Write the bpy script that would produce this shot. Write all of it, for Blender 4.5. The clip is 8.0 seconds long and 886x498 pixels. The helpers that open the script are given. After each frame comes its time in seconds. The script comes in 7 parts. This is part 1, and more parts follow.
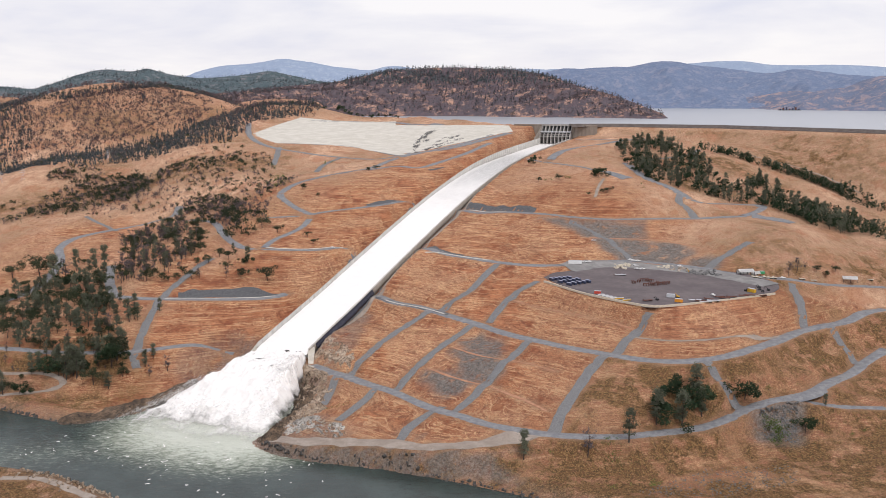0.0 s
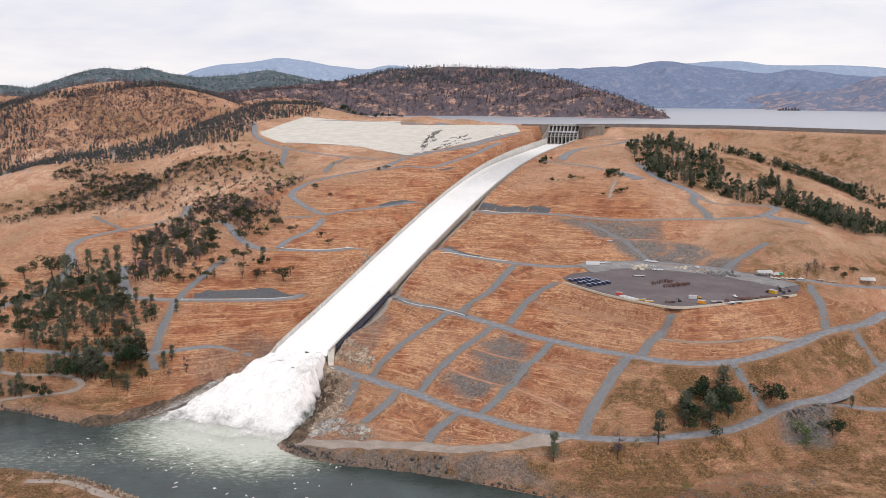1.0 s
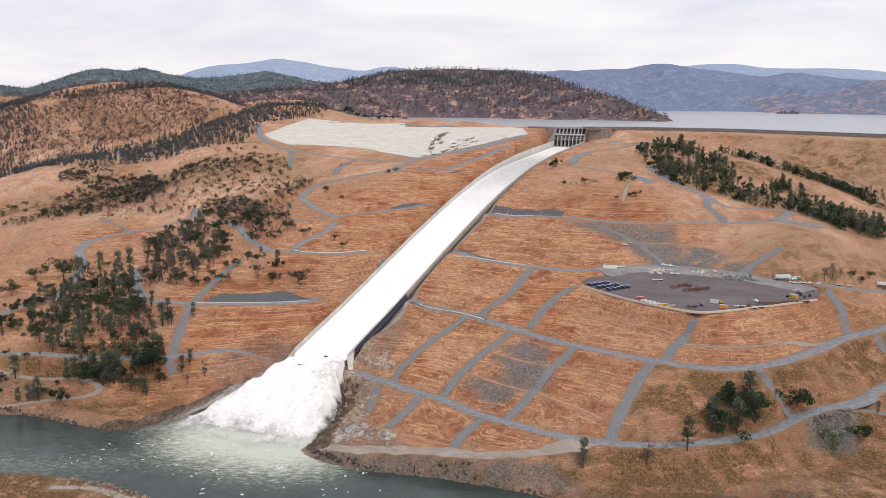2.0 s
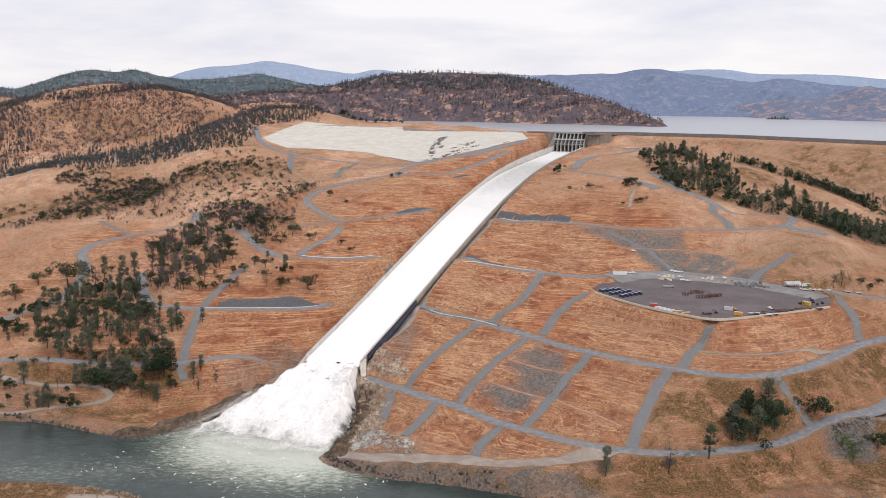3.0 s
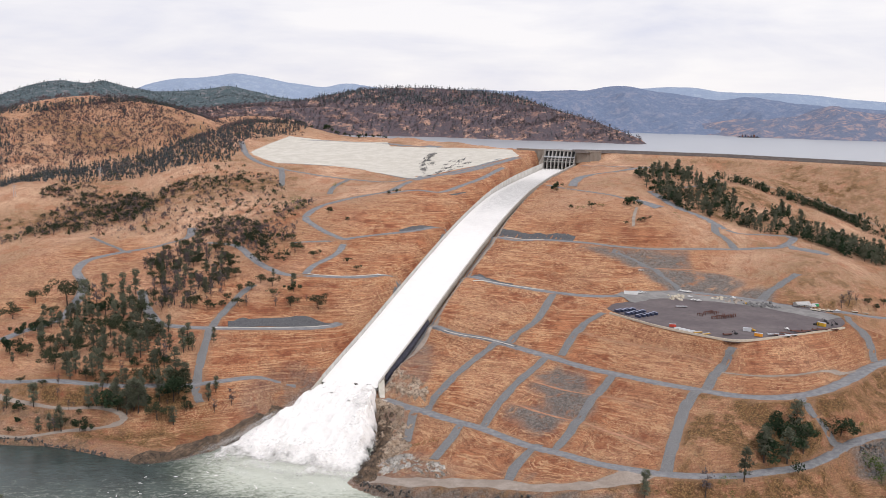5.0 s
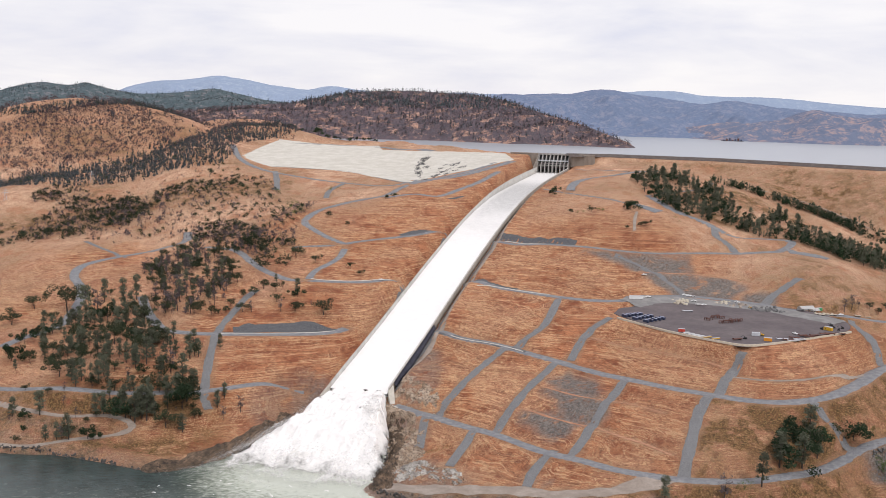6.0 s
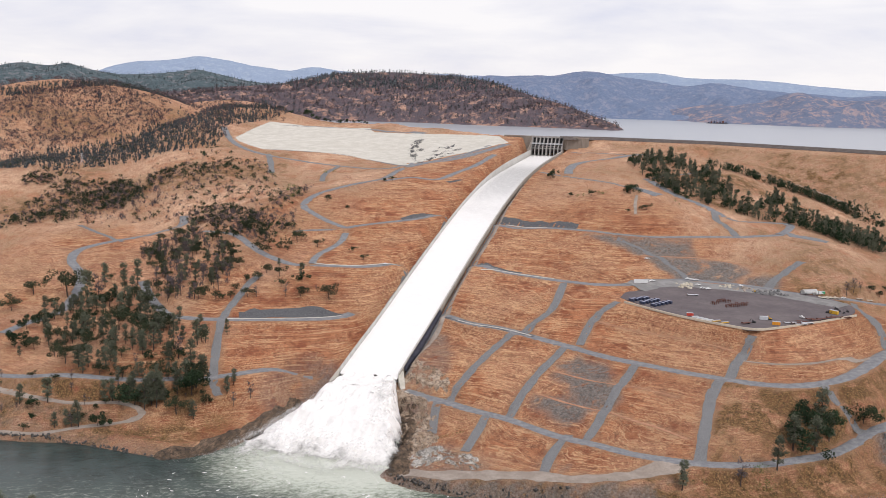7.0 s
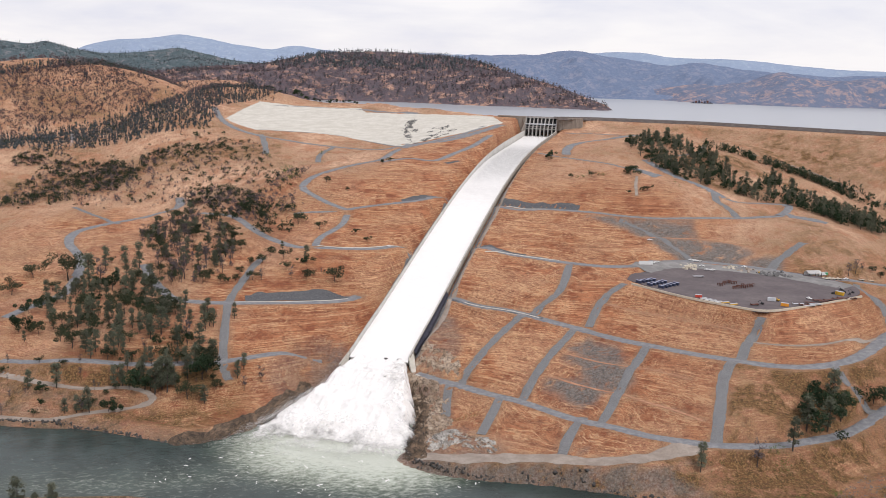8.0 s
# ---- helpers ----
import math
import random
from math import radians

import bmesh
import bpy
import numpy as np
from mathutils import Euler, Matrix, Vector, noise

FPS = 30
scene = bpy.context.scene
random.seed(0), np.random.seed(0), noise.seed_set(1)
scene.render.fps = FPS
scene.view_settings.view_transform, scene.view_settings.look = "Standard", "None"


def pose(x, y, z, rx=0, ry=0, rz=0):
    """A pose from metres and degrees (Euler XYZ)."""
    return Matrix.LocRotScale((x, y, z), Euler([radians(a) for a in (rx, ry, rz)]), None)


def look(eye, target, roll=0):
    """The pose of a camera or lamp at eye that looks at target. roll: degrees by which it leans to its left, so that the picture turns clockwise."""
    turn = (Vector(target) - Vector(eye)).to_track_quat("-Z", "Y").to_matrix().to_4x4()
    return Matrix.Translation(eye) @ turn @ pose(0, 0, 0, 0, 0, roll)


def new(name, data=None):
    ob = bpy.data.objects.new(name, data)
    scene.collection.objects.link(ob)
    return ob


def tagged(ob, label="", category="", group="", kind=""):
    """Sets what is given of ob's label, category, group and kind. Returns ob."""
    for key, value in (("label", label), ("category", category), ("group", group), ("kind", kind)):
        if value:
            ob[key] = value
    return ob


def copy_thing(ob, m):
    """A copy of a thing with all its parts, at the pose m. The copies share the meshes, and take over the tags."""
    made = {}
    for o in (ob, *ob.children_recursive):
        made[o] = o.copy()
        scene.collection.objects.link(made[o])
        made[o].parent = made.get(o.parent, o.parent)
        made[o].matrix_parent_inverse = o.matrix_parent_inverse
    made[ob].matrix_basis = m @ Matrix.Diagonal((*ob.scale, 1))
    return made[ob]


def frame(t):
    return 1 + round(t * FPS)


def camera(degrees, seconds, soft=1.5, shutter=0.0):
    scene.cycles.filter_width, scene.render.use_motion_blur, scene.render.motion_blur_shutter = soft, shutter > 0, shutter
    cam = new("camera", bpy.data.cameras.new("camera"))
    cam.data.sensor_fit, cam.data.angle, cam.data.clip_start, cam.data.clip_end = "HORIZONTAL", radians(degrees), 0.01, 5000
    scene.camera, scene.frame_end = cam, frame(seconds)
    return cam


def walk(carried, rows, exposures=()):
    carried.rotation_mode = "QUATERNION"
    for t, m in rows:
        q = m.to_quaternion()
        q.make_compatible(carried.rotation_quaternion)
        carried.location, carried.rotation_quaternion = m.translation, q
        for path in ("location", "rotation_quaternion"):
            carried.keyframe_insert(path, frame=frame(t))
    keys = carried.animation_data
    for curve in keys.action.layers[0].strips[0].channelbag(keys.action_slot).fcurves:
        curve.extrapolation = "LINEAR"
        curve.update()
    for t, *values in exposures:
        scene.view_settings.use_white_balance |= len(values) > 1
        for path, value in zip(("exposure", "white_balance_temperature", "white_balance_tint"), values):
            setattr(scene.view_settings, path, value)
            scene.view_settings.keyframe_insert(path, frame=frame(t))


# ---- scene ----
cam = camera(50.0, 8.0, soft=0.7)
PATH = [
    (0, (0.01, 0.00, 270.53), (0.007, 9.866, 268.876), -0.08),
    (0.5, (-13.16, 2.16, 270.88), (-13.127, 12.018, 269.224), -0.02),
    (1, (-26.41, 4.51, 271.44), (-26.331, 14.367, 269.779), 0.05),
    (1.5, (-39.73, 6.94, 272.11), (-39.613, 16.803, 270.454), 0.14),
    (3, (-80.38, 15.13, 274.49), (-80.040, 24.992, 272.875), 0.65),
    (3.5, (-94.07, 17.87, 275.45), (-93.623, 27.730, 273.870), 0.86),
    (4, (-107.90, 20.62, 276.48), (-107.343, 30.483, 274.943), 1.03),
    (4.5, (-121.82, 23.39, 277.49), (-121.155, 33.257, 275.990), 1.18),
    (6, (-164.14, 32.47, 279.42), (-163.133, 42.312, 277.984), 1.44),
    (6.5, (-178.33, 35.87, 280.16), (-177.210, 45.694, 278.654), 1.51),
    (7, (-192.54, 39.56, 280.94), (-191.297, 49.353, 279.317), 1.58),
    (7.5, (-206.81, 43.47, 281.74), (-205.450, 53.222, 279.997), 1.63),
    (8, (-221.13, 47.55, 282.49), (-219.651, 57.272, 280.659), 1.67),
]
walk(cam, [(t, look(eye, target, roll)) for t, eye, target, roll in PATH])

# ---- sky and sun: a bright, thinly overcast day ----
SUN_UP, SUN_ROUND = radians(52), radians(200)
scene.view_settings.exposure = 0.0
world = bpy.data.worlds.new("sky")
scene.world = world
world.use_nodes = True


def sky():
    nt = world.node_tree
    nt.nodes.clear()
    n = nt.nodes.new
    out, bg = n("ShaderNodeOutputWorld"), n("ShaderNodeBackground")
    air = n("ShaderNodeTexSky")
    air.sky_type, air.sun_disc, air.sun_elevation, air.sun_rotation = "NISHITA", False, SUN_UP, SUN_ROUND
    dim = n("ShaderNodeVectorMath")
    dim.operation = "SCALE"
    dim.inputs["Scale"].default_value = 0.12
    co, mp = n("ShaderNodeTexCoord"), n("ShaderNodeMapping")
    mp.inputs["Scale"].default_value = (2.6, 2.6, 13.0)
    puffs, wisps = n("ShaderNodeTexNoise"), n("ShaderNodeTexNoise")
    puffs.inputs["Scale"].default_value, puffs.inputs["Detail"].default_value, puffs.inputs["Roughness"].default_value = 1.3, 8, 0.55
    puffs.inputs["Distortion"].default_value = 0.5
    wisps.inputs["Scale"].default_value, wisps.inputs["Detail"].default_value = 5.0, 9
    add = n("ShaderNodeMath")
    add.operation = "MULTIPLY_ADD"
    add.inputs[1].default_value = 0.3
    ramp = n("ShaderNodeValToRGB")
    el = ramp.color_ramp.elements
    el[0].position, el[0].color = 0.44, (0.765, 0.765, 0.885, 1)
    el[1].position, el[1].color = 0.78, (1.0, 0.965, 0.985, 1)
    mid = el.new(0.60)
    mid.color = (0.885, 0.865, 0.93, 1)
    mix = n("ShaderNodeMix")
    mix.data_type = "RGBA"
    mix.inputs["Factor"].default_value = 0.92
    link = nt.links.new
    link(co.outputs["Generated"], mp.inputs["Vector"])
    link(mp.outputs["Vector"], puffs.inputs["Vector"])
    link(mp.outputs["Vector"], wisps.inputs["Vector"])
    link(wisps.outputs["Fac"], add.inputs[0])
    link(puffs.outputs["Fac"], add.inputs[2])
    link(add.outputs["Value"], ramp.inputs["Fac"])
    link(air.outputs["Color"], dim.inputs[0])
    link(dim.outputs["Vector"], mix.inputs["A"])
    link(ramp.outputs["Color"], mix.inputs["B"])
    link(mix.outputs["Result"], bg.inputs["Color"])
    bg.inputs["Strength"].default_value = 1.0
    link(bg.outputs["Background"], out.inputs["Surface"])


sky()
sun = new("sun", bpy.data.lights.new("sun", "SUN"))
sun.data.energy, sun.data.angle, sun.data.color = 1.5, radians(12), (1.0, 0.94, 0.92)
sun.rotation_euler = (radians(90) - SUN_UP, 0, radians(25))

# ---- the lie of the land ----
XS = np.array([-950, -700, -540, -420, -310, -200, -90, 20, 130, 240, 360, 520, 800.0])
YS = np.array([590, 640, 690, 740, 800, 870, 940, 1040, 1160, 1300, 1460, 1640, 1850, 2100.0])
# spot heights of the slopes, row by row from the river up, on those eastings and northings
LOW = [
    [-131, -94, -71, -53, -36, -19, -7, 0, 2, -1, 0, 5, 16],
    [-107, -78, -60, -45, -30, -13, 2, 13, 3, -7, 5, 8, 9],
    [-83, -63, -49, -35, -22, -9, 8, 22, 32, 7, 9, 9, 1],
    [-60, -48, -37, -24, -6, -11, 9, 23, 45, 47, 19, 8, -5],
    [-35, -26, -23, -3, -1, -17, 10, 42, 59, 68, 29, 15, -6],
    [-14, 5, 14, 33, 35, 24, 42, 52, 71, 92, 67, 35, -1],
    [-2, 24, 32, 42, 56, 50, 44, 77, 89, 84, 73, 40, 12],
]
HIGH = [
    [4, 32, 42, 53, 75, 86, 86, 86, 96, 88, 113, 80, 38],
    [7, 35, 64, 74, 83, 104, 114, 108, 132, 145, 125, 107, 67],
    [22, 39, 73, 76, 103, 142, 149, 148, 176, 168, 162, 126, 91],
    [50, 90, 98, 123, 136, 144, 160, 171, 187, 192, 193, 169, 114],
    [64, 140, 142, 170, 168, 167, 170, 188, 199, 195, 195, 195, 163],
    [89, 143, 169, 205, 192, 191, 194, 204, 213, 215, 215, 220, 220],
    [125, 162, 195, 231, 218, 208, 209, 217, 226, 233, 241, 255, 283],
]
SLOPES = np.array(LOW + HIGH, float)
RIVER, LAKE = -2.0, 199.0


def weights(v, knots):
    """Weights of a smooth curve through the knots, for each value of v."""
    v = np.clip(v, knots[0], knots[-1])
    n, k = len(knots), np.arange(len(v))
    i = np.clip(np.searchsorted(knots, v, side="right") - 1, 0, n - 2)
    h = knots[i + 1] - knots[i]
    s = (v - knots[i]) / h
    w = np.zeros((len(v), n))
    w[k, i] += 2 * s**3 - 3 * s**2 + 1
    w[k, i + 1] += 3 * s**2 - 2 * s**3
    for j, g in ((i, (s**3 - 2 * s**2 + s) * h), (i + 1, (s**3 - s**2) * h)):
        a, b = np.clip(j - 1, 0, n - 1), np.clip(j + 1, 0, n - 1)
        np.add.at(w, (k, b), g / (knots[b] - knots[a]))
        np.add.at(w, (k, a), -g / (knots[b] - knots[a]))
    return w


def step(a, b, v):
    s = np.clip((v - a) / (b - a), 0, 1)
    return s * s * (3 - 2 * s)


def vnoise(x, y, size, seed=0):
    """Smooth random heights between -1 and 1, with bumps of that size."""
    x, y = np.asarray(x, float) / size + 97.3 * seed, np.asarray(y, float) / size - 31.7 * seed
    i, j = np.floor(x).astype(np.int64), np.floor(y).astype(np.int64)
    u, v = x - i, y - j
    u, v = u * u * (3 - 2 * u), v * v * (3 - 2 * v)

    def cell(a, b):
        n = (a * 374761393 + b * 668265263 + seed * 1442695041) & 0x7FFFFFFF
        n = ((n ^ (n >> 13)) * 1274126177) & 0x7FFFFFFF
        return ((n ^ (n >> 16)) & 0xFFFF) / 32767.5 - 1

    return (cell(i, j) * (1 - u) + cell(i + 1, j) * u) * (1 - v) + (cell(i, j + 1) * (1 - u) + cell(i + 1, j + 1) * u) * v


def away(x, y, line, closed=False):
    """Distance to a broken line, and, of a closed one, minus inside it."""
    pts = np.array(line, float)
    ends = np.roll(pts, -1, 0) if closed else pts[1:]
    best, inside = np.full(np.shape(x), 1e9), np.zeros(np.shape(x), bool)
    for (ax, ay), (bx, by) in zip(pts if closed else pts[:-1], ends):
        dx, dy = bx - ax, by - ay
        s = np.clip(((x - ax) * dx + (y - ay) * dy) / (dx * dx + dy * dy + 1e-9), 0, 1)
        best = np.minimum(best, np.hypot(x - ax - s * dx, y - ay - s * dy))
        if closed:
            inside ^= ((ay > y) != (by > y)) & (x < dx * (y - ay) / (dy if dy else 1e-9) + ax)
    return np.where(inside, -best, best)


# the river's far and near shores, the pool under the chute
SHORE = [(-1500, 960), (-800, 870), (-560, 830), (-432, 801), (-381, 786), (-345, 768), (-310, 751), (-285, 760), (-264, 778), (-240, 806), (-222, 840), (-207, 868),
         (-160, 850), (-136, 822), (-128, 795), (-132, 765), (-140, 735), (-141, 703), (-127, 687), (-94, 670), (-39, 655), (10, 632), (60, 606), (130, 570), (260, 520),
         (500, 470), (1200, 380), (1200, 150), (300, 330), (60, 430), (-90, 505), (-170, 560), (-222, 605), (-250, 626), (-278, 642), (-305, 655), (-335, 664), (-420, 668), (-700, 640), (-1500, 620)]
CREST = np.array([(-2000, 3000), (-700, 2500), (-330, 2220), (-70, 2190), (-10, 2010), (60, 1880), (134, 1745), (225, 1700), (304, 1708), (475, 1632), (648, 1441), (800, 1255), (1100, 880), (1800, 0)], float)
YARD = [(101, 938), (118, 967), (148, 991), (191, 1015), (251, 992), (304, 959), (324, 910), (309, 868), (266, 844), (216, 821), (185, 812), (162, 829), (132, 866), (110, 909)]
# the emergency weir's apron
APRON = [(-355, 1776), (-326, 1952), (-305, 2049), (-283, 2049), (-99, 2025), (-95, 1936), (8, 1848), (120, 1745), (121, 1652), (48, 1587), (-18, 1558), (-67, 1531), (-100, 1598), (-149, 1666), (-219, 1703), (-298, 1707)]
# the chute: a straight line in plan, from the headworks down to the lip over the river
CHUTE_TOP, CHUTE_END, CHUTE_HALF = np.array([201.8, 1730.4]), np.array([-151.5, 866.9]), 27.3
CHUTE_LONG = float(np.hypot(*(CHUTE_TOP - CHUTE_END)))
CHUTE_WAY = (CHUTE_TOP - CHUTE_END) / CHUTE_LONG
CHUTE_S, CHUTE_Z = np.array([-40, 0, 33, 102, 196, 288, 395, 488, 568, 628, 728, 928, 980], float), np.array([24, 33, 41, 56.8, 80.3, 103, 127.5, 146, 160, 167.5, 176, 186, 188])


def chute_rim(s):
    """Height of the top of the chute's walls, s metres up from its lip."""
    return np.sum(weights(np.ravel(np.asarray(s, float)), CHUTE_S) * CHUTE_Z, axis=1)


def chute_floor(s):
    return chute_rim(s) - 7.0 - 6.0 * step(430, 760, np.ravel(s))


def chute_bend(s):
    """How far the upper chute swings to the right of its straight line."""
    return 8.0 * step(420, 900, s)


def along(x, y):
    """Metres up the chute from its lip, and to the right of its middle."""
    dx, dy = x - CHUTE_END[0], y - CHUTE_END[1]
    s = dx * CHUTE_WAY[0] + dy * CHUTE_WAY[1]
    return s, dx * CHUTE_WAY[1] - dy * CHUTE_WAY[0] - chute_bend(s)


def land(x, y, rough=True):
    """Height of the ground."""
    shape = np.shape(x)
    x, y = np.ravel(np.asarray(x, float)), np.ravel(np.asarray(y, float))
    z = np.einsum("ki,ij,kj->k", weights(y, YS), SLOPES, weights(x, XS), optimize=True)
    # the hill beyond the western gully, with its shoulder
    for cx, cy, top, rx, ry in ((-760, 2290, 288, 330, 300), (-1120, 2350, 258, 300, 280), (-430, 2560, 250, 260, 270)):
        d = ((x - cx) / rx) ** 2 + ((y - cy) / ry) ** 2
        z = np.maximum(z, 60 + (top - 60) * np.exp(-d * 0.42) - 400 * step(3.2, 9, d))
    z = z + 20 * np.exp(-(((x + 300) / 80) ** 2) - ((y - 2150) / 40) ** 2)
    if rough:
        calm = step(0, 25, away(x, y, APRON, True))
        z = z + calm * (2.2 * vnoise(x, y, 46, 3) + 0.9 * vnoise(x, y, 17, 4) + 0.35 * vnoise(x, y, 7, 5))
    d = away(x, y, YARD, True)
    z = z + (84.0 - z) * (1 - step(0, 22, d))
    # the cut for the chute; east of it the slope keeps low
    s, n = along(x, y)
    cap = chute_rim(s) + 0.5 + 0.15 * np.maximum(n - 38, 0)
    z = z + (np.minimum(z, cap + 0.08 * (z - cap)) - z) * step(10, 40, n) * (1 - step(150, 260, n)) * step(360, 460, s) * (1 - step(905, 960, s))
    cut = np.where(n > 0, 1 - step(30, 37, n), 1 - step(31, 46, -n)) * step(-14, 4, s) * (1 - step(CHUTE_LONG + 14, CHUTE_LONG + 30, s))
    z = z + (chute_floor(s) - 1.5 - z) * cut
    # the dam's face
    back = y - np.interp(x, CREST[:, 0], CREST[:, 1])
    dam = 209 - 0.61 * np.maximum(away(x, y, CREST[7:]) - 7, 0)
    held = np.maximum(np.minimum(z, 209 - 25 * step(330, 420, x) * step(1250, 1300, y)), dam)
    z = np.where(x > 200, z + (held - z) * np.maximum(step(70, 84, n), step(922, 928, s)), z)
    # level ground at the foot of the gates' eastern wing wall
    z = np.where((n > 24) & (n < 80) & (s > 700) & (s < 914), np.minimum(z, chute_rim(s) + 0.8 + 0.12 * np.maximum(n - 38, 0)), z)
    # the lake's side of the dam and weirs
    z = np.where((x > -340) & (y > 850), z + (np.minimum(z, 185) - z) * step(4, 40, back), z)
    # river bed and banks
    d = away(x, y, SHORE, True)
    bank = RIVER + np.where(d > 0, np.minimum(d * 0.55, 9 + d * 0.12), np.maximum(d * 0.5, -6))
    near = (1 - step(6, 34, d)) * (1 - 0.55 * step(-230, -100, x) * (1 - step(800, 850, y)) * step(8, 20, d))
    z = z + (bank - z) * near
    z = np.where(d > 6, np.maximum(z, RIVER + 1.2), z)
    return z.reshape(shape)

# ---- materials ----
def material(name, rough=0.9, metal=0.0, spec=0.3):
    """A node material; returns it with its tree and its shader node."""
    m = bpy.data.materials.new(name)
    m.use_nodes = True
    b = m.node_tree.nodes["Principled BSDF"]
    b.inputs["Roughness"].default_value, b.inputs["Metallic"].default_value, b.inputs["Specular IOR Level"].default_value = rough, metal, spec
    return m, m.node_tree, b


def node(nt, kind, **values):
    n = nt.nodes.new("ShaderNode" + kind)
    for key, v in values.items():
        n.inputs[key.replace("_", " ")].default_value = v
    return n


def noise_of(nt, scale, detail=5, rough=0.6, stretch=(1, 1, 1), coord="Object", turn=(0, 0, 0)):
    """A noise in metres: scale is bumps per metre."""
    co = nt.nodes.new("ShaderNodeTexCoord")
    mp = nt.nodes.new("ShaderNodeMapping")
    mp.inputs["Scale"].default_value, mp.inputs["Rotation"].default_value = stretch, turn
    nz = node(nt, "TexNoise", Scale=scale, Detail=detail, Roughness=rough)
    nt.links.new(co.outputs[coord], mp.inputs["Vector"])
    nt.links.new(mp.outputs["Vector"], nz.inputs["Vector"])
    return nz.outputs["Fac"]


def spread(nt, fac, low, high):
    """0 to 1 as fac goes from low to high."""
    r = node(nt, "MapRange", From_Min=low, From_Max=high)
    r.interpolation_type = "SMOOTHSTEP"
    nt.links.new(fac, r.inputs["Value"])
    return r.outputs["Result"]


def blend(nt, fac, a, b):
    m = nt.nodes.new("ShaderNodeMix")
    m.data_type = "RGBA"
    for socket, v in (("Factor", fac), ("A", a), ("B", b)):
        if isinstance(v, tuple):
            m.inputs[socket].default_value = (*v, 1) if socket != "Factor" else v
        elif isinstance(v, float):
            m.inputs[socket].default_value = v
        else:
            nt.links.new(v, m.inputs[socket])
    return m.outputs["Result"]


def times(nt, a, b, op="MULTIPLY"):
    m = nt.nodes.new("ShaderNodeMath")
    m.operation = op
    m.use_clamp = op != "SUBTRACT"
    for i, v in enumerate((a, b)):
        if isinstance(v, float):
            m.inputs[i].default_value = v
        else:
            nt.links.new(v, m.inputs[i])
    return m.outputs["Value"]


def bump(nt, b, fac, strength, distance):
    n = node(nt, "Bump", Strength=strength, Distance=distance)
    nt.links.new(fac, n.inputs["Height"])
    nt.links.new(n.outputs["Normal"], b.inputs["Normal"])


def simple(name, color, color2, scale=1.0, rough=0.85, metal=0.0, low=0.35, high=0.7, relief=0.0, by_object=0.0, stretch=(1, 1, 1)):
    """Two colours, mottled at two scales; by_object: how far whole pieces differ."""
    m, nt, b = material(name, rough, metal)
    fac = spread(nt, noise_of(nt, scale, 6, 0.65, stretch), low, high)
    col = blend(nt, fac, color, color2)
    fine = spread(nt, noise_of(nt, scale * 7, 4, 0.7), 0.3, 0.75)
    col = blend(nt, times(nt, fine, 0.35), col, tuple(c * 0.6 for c in color))
    if by_object:
        info = nt.nodes.new("ShaderNodeObjectInfo")
        col = blend(nt, times(nt, info.outputs["Random"], by_object), col, tuple(c * 0.55 for c in color2))
    nt.links.new(col, b.inputs["Base Color"])
    if relief:
        bump(nt, b, noise_of(nt, scale * 4, 5, 0.7), 0.8, relief)
    return m


def rock_material(name, tone, pale, crack):
    """Weathered rock in beds, split by dark cracks."""
    m, nt, b = material(name, 0.92, 0, 0.25)
    beds = noise_of(nt, 0.17, 7, 0.72, (1.0, 0.45, 1.6), turn=(0.5, 0.35, 0.6))
    col = blend(nt, spread(nt, beds, 0.38, 0.62), tone, pale)
    col = blend(nt, times(nt, spread(nt, noise_of(nt, 0.06, 4, 0.6), 0.42, 0.62), 0.5), col, tuple(c * 0.55 for c in tone))
    split = noise_of(nt, 0.22, 6, 0.65, (1.0, 0.4, 2.0), turn=(0.4, 0.2, 0.65))
    dark = times(nt, spread(nt, split, 0.475, 0.497), spread(nt, split, 0.525, 0.503))
    dark = times(nt, dark, times(nt, spread(nt, noise_of(nt, 0.9, 5, 0.75), 0.46, 0.34), 0.55), "ADD")
    nt.links.new(blend(nt, dark, col, crack), b.inputs["Base Color"])
    bump(nt, b, noise_of(nt, 0.9, 7, 0.75), 1.0, 0.8)
    return m


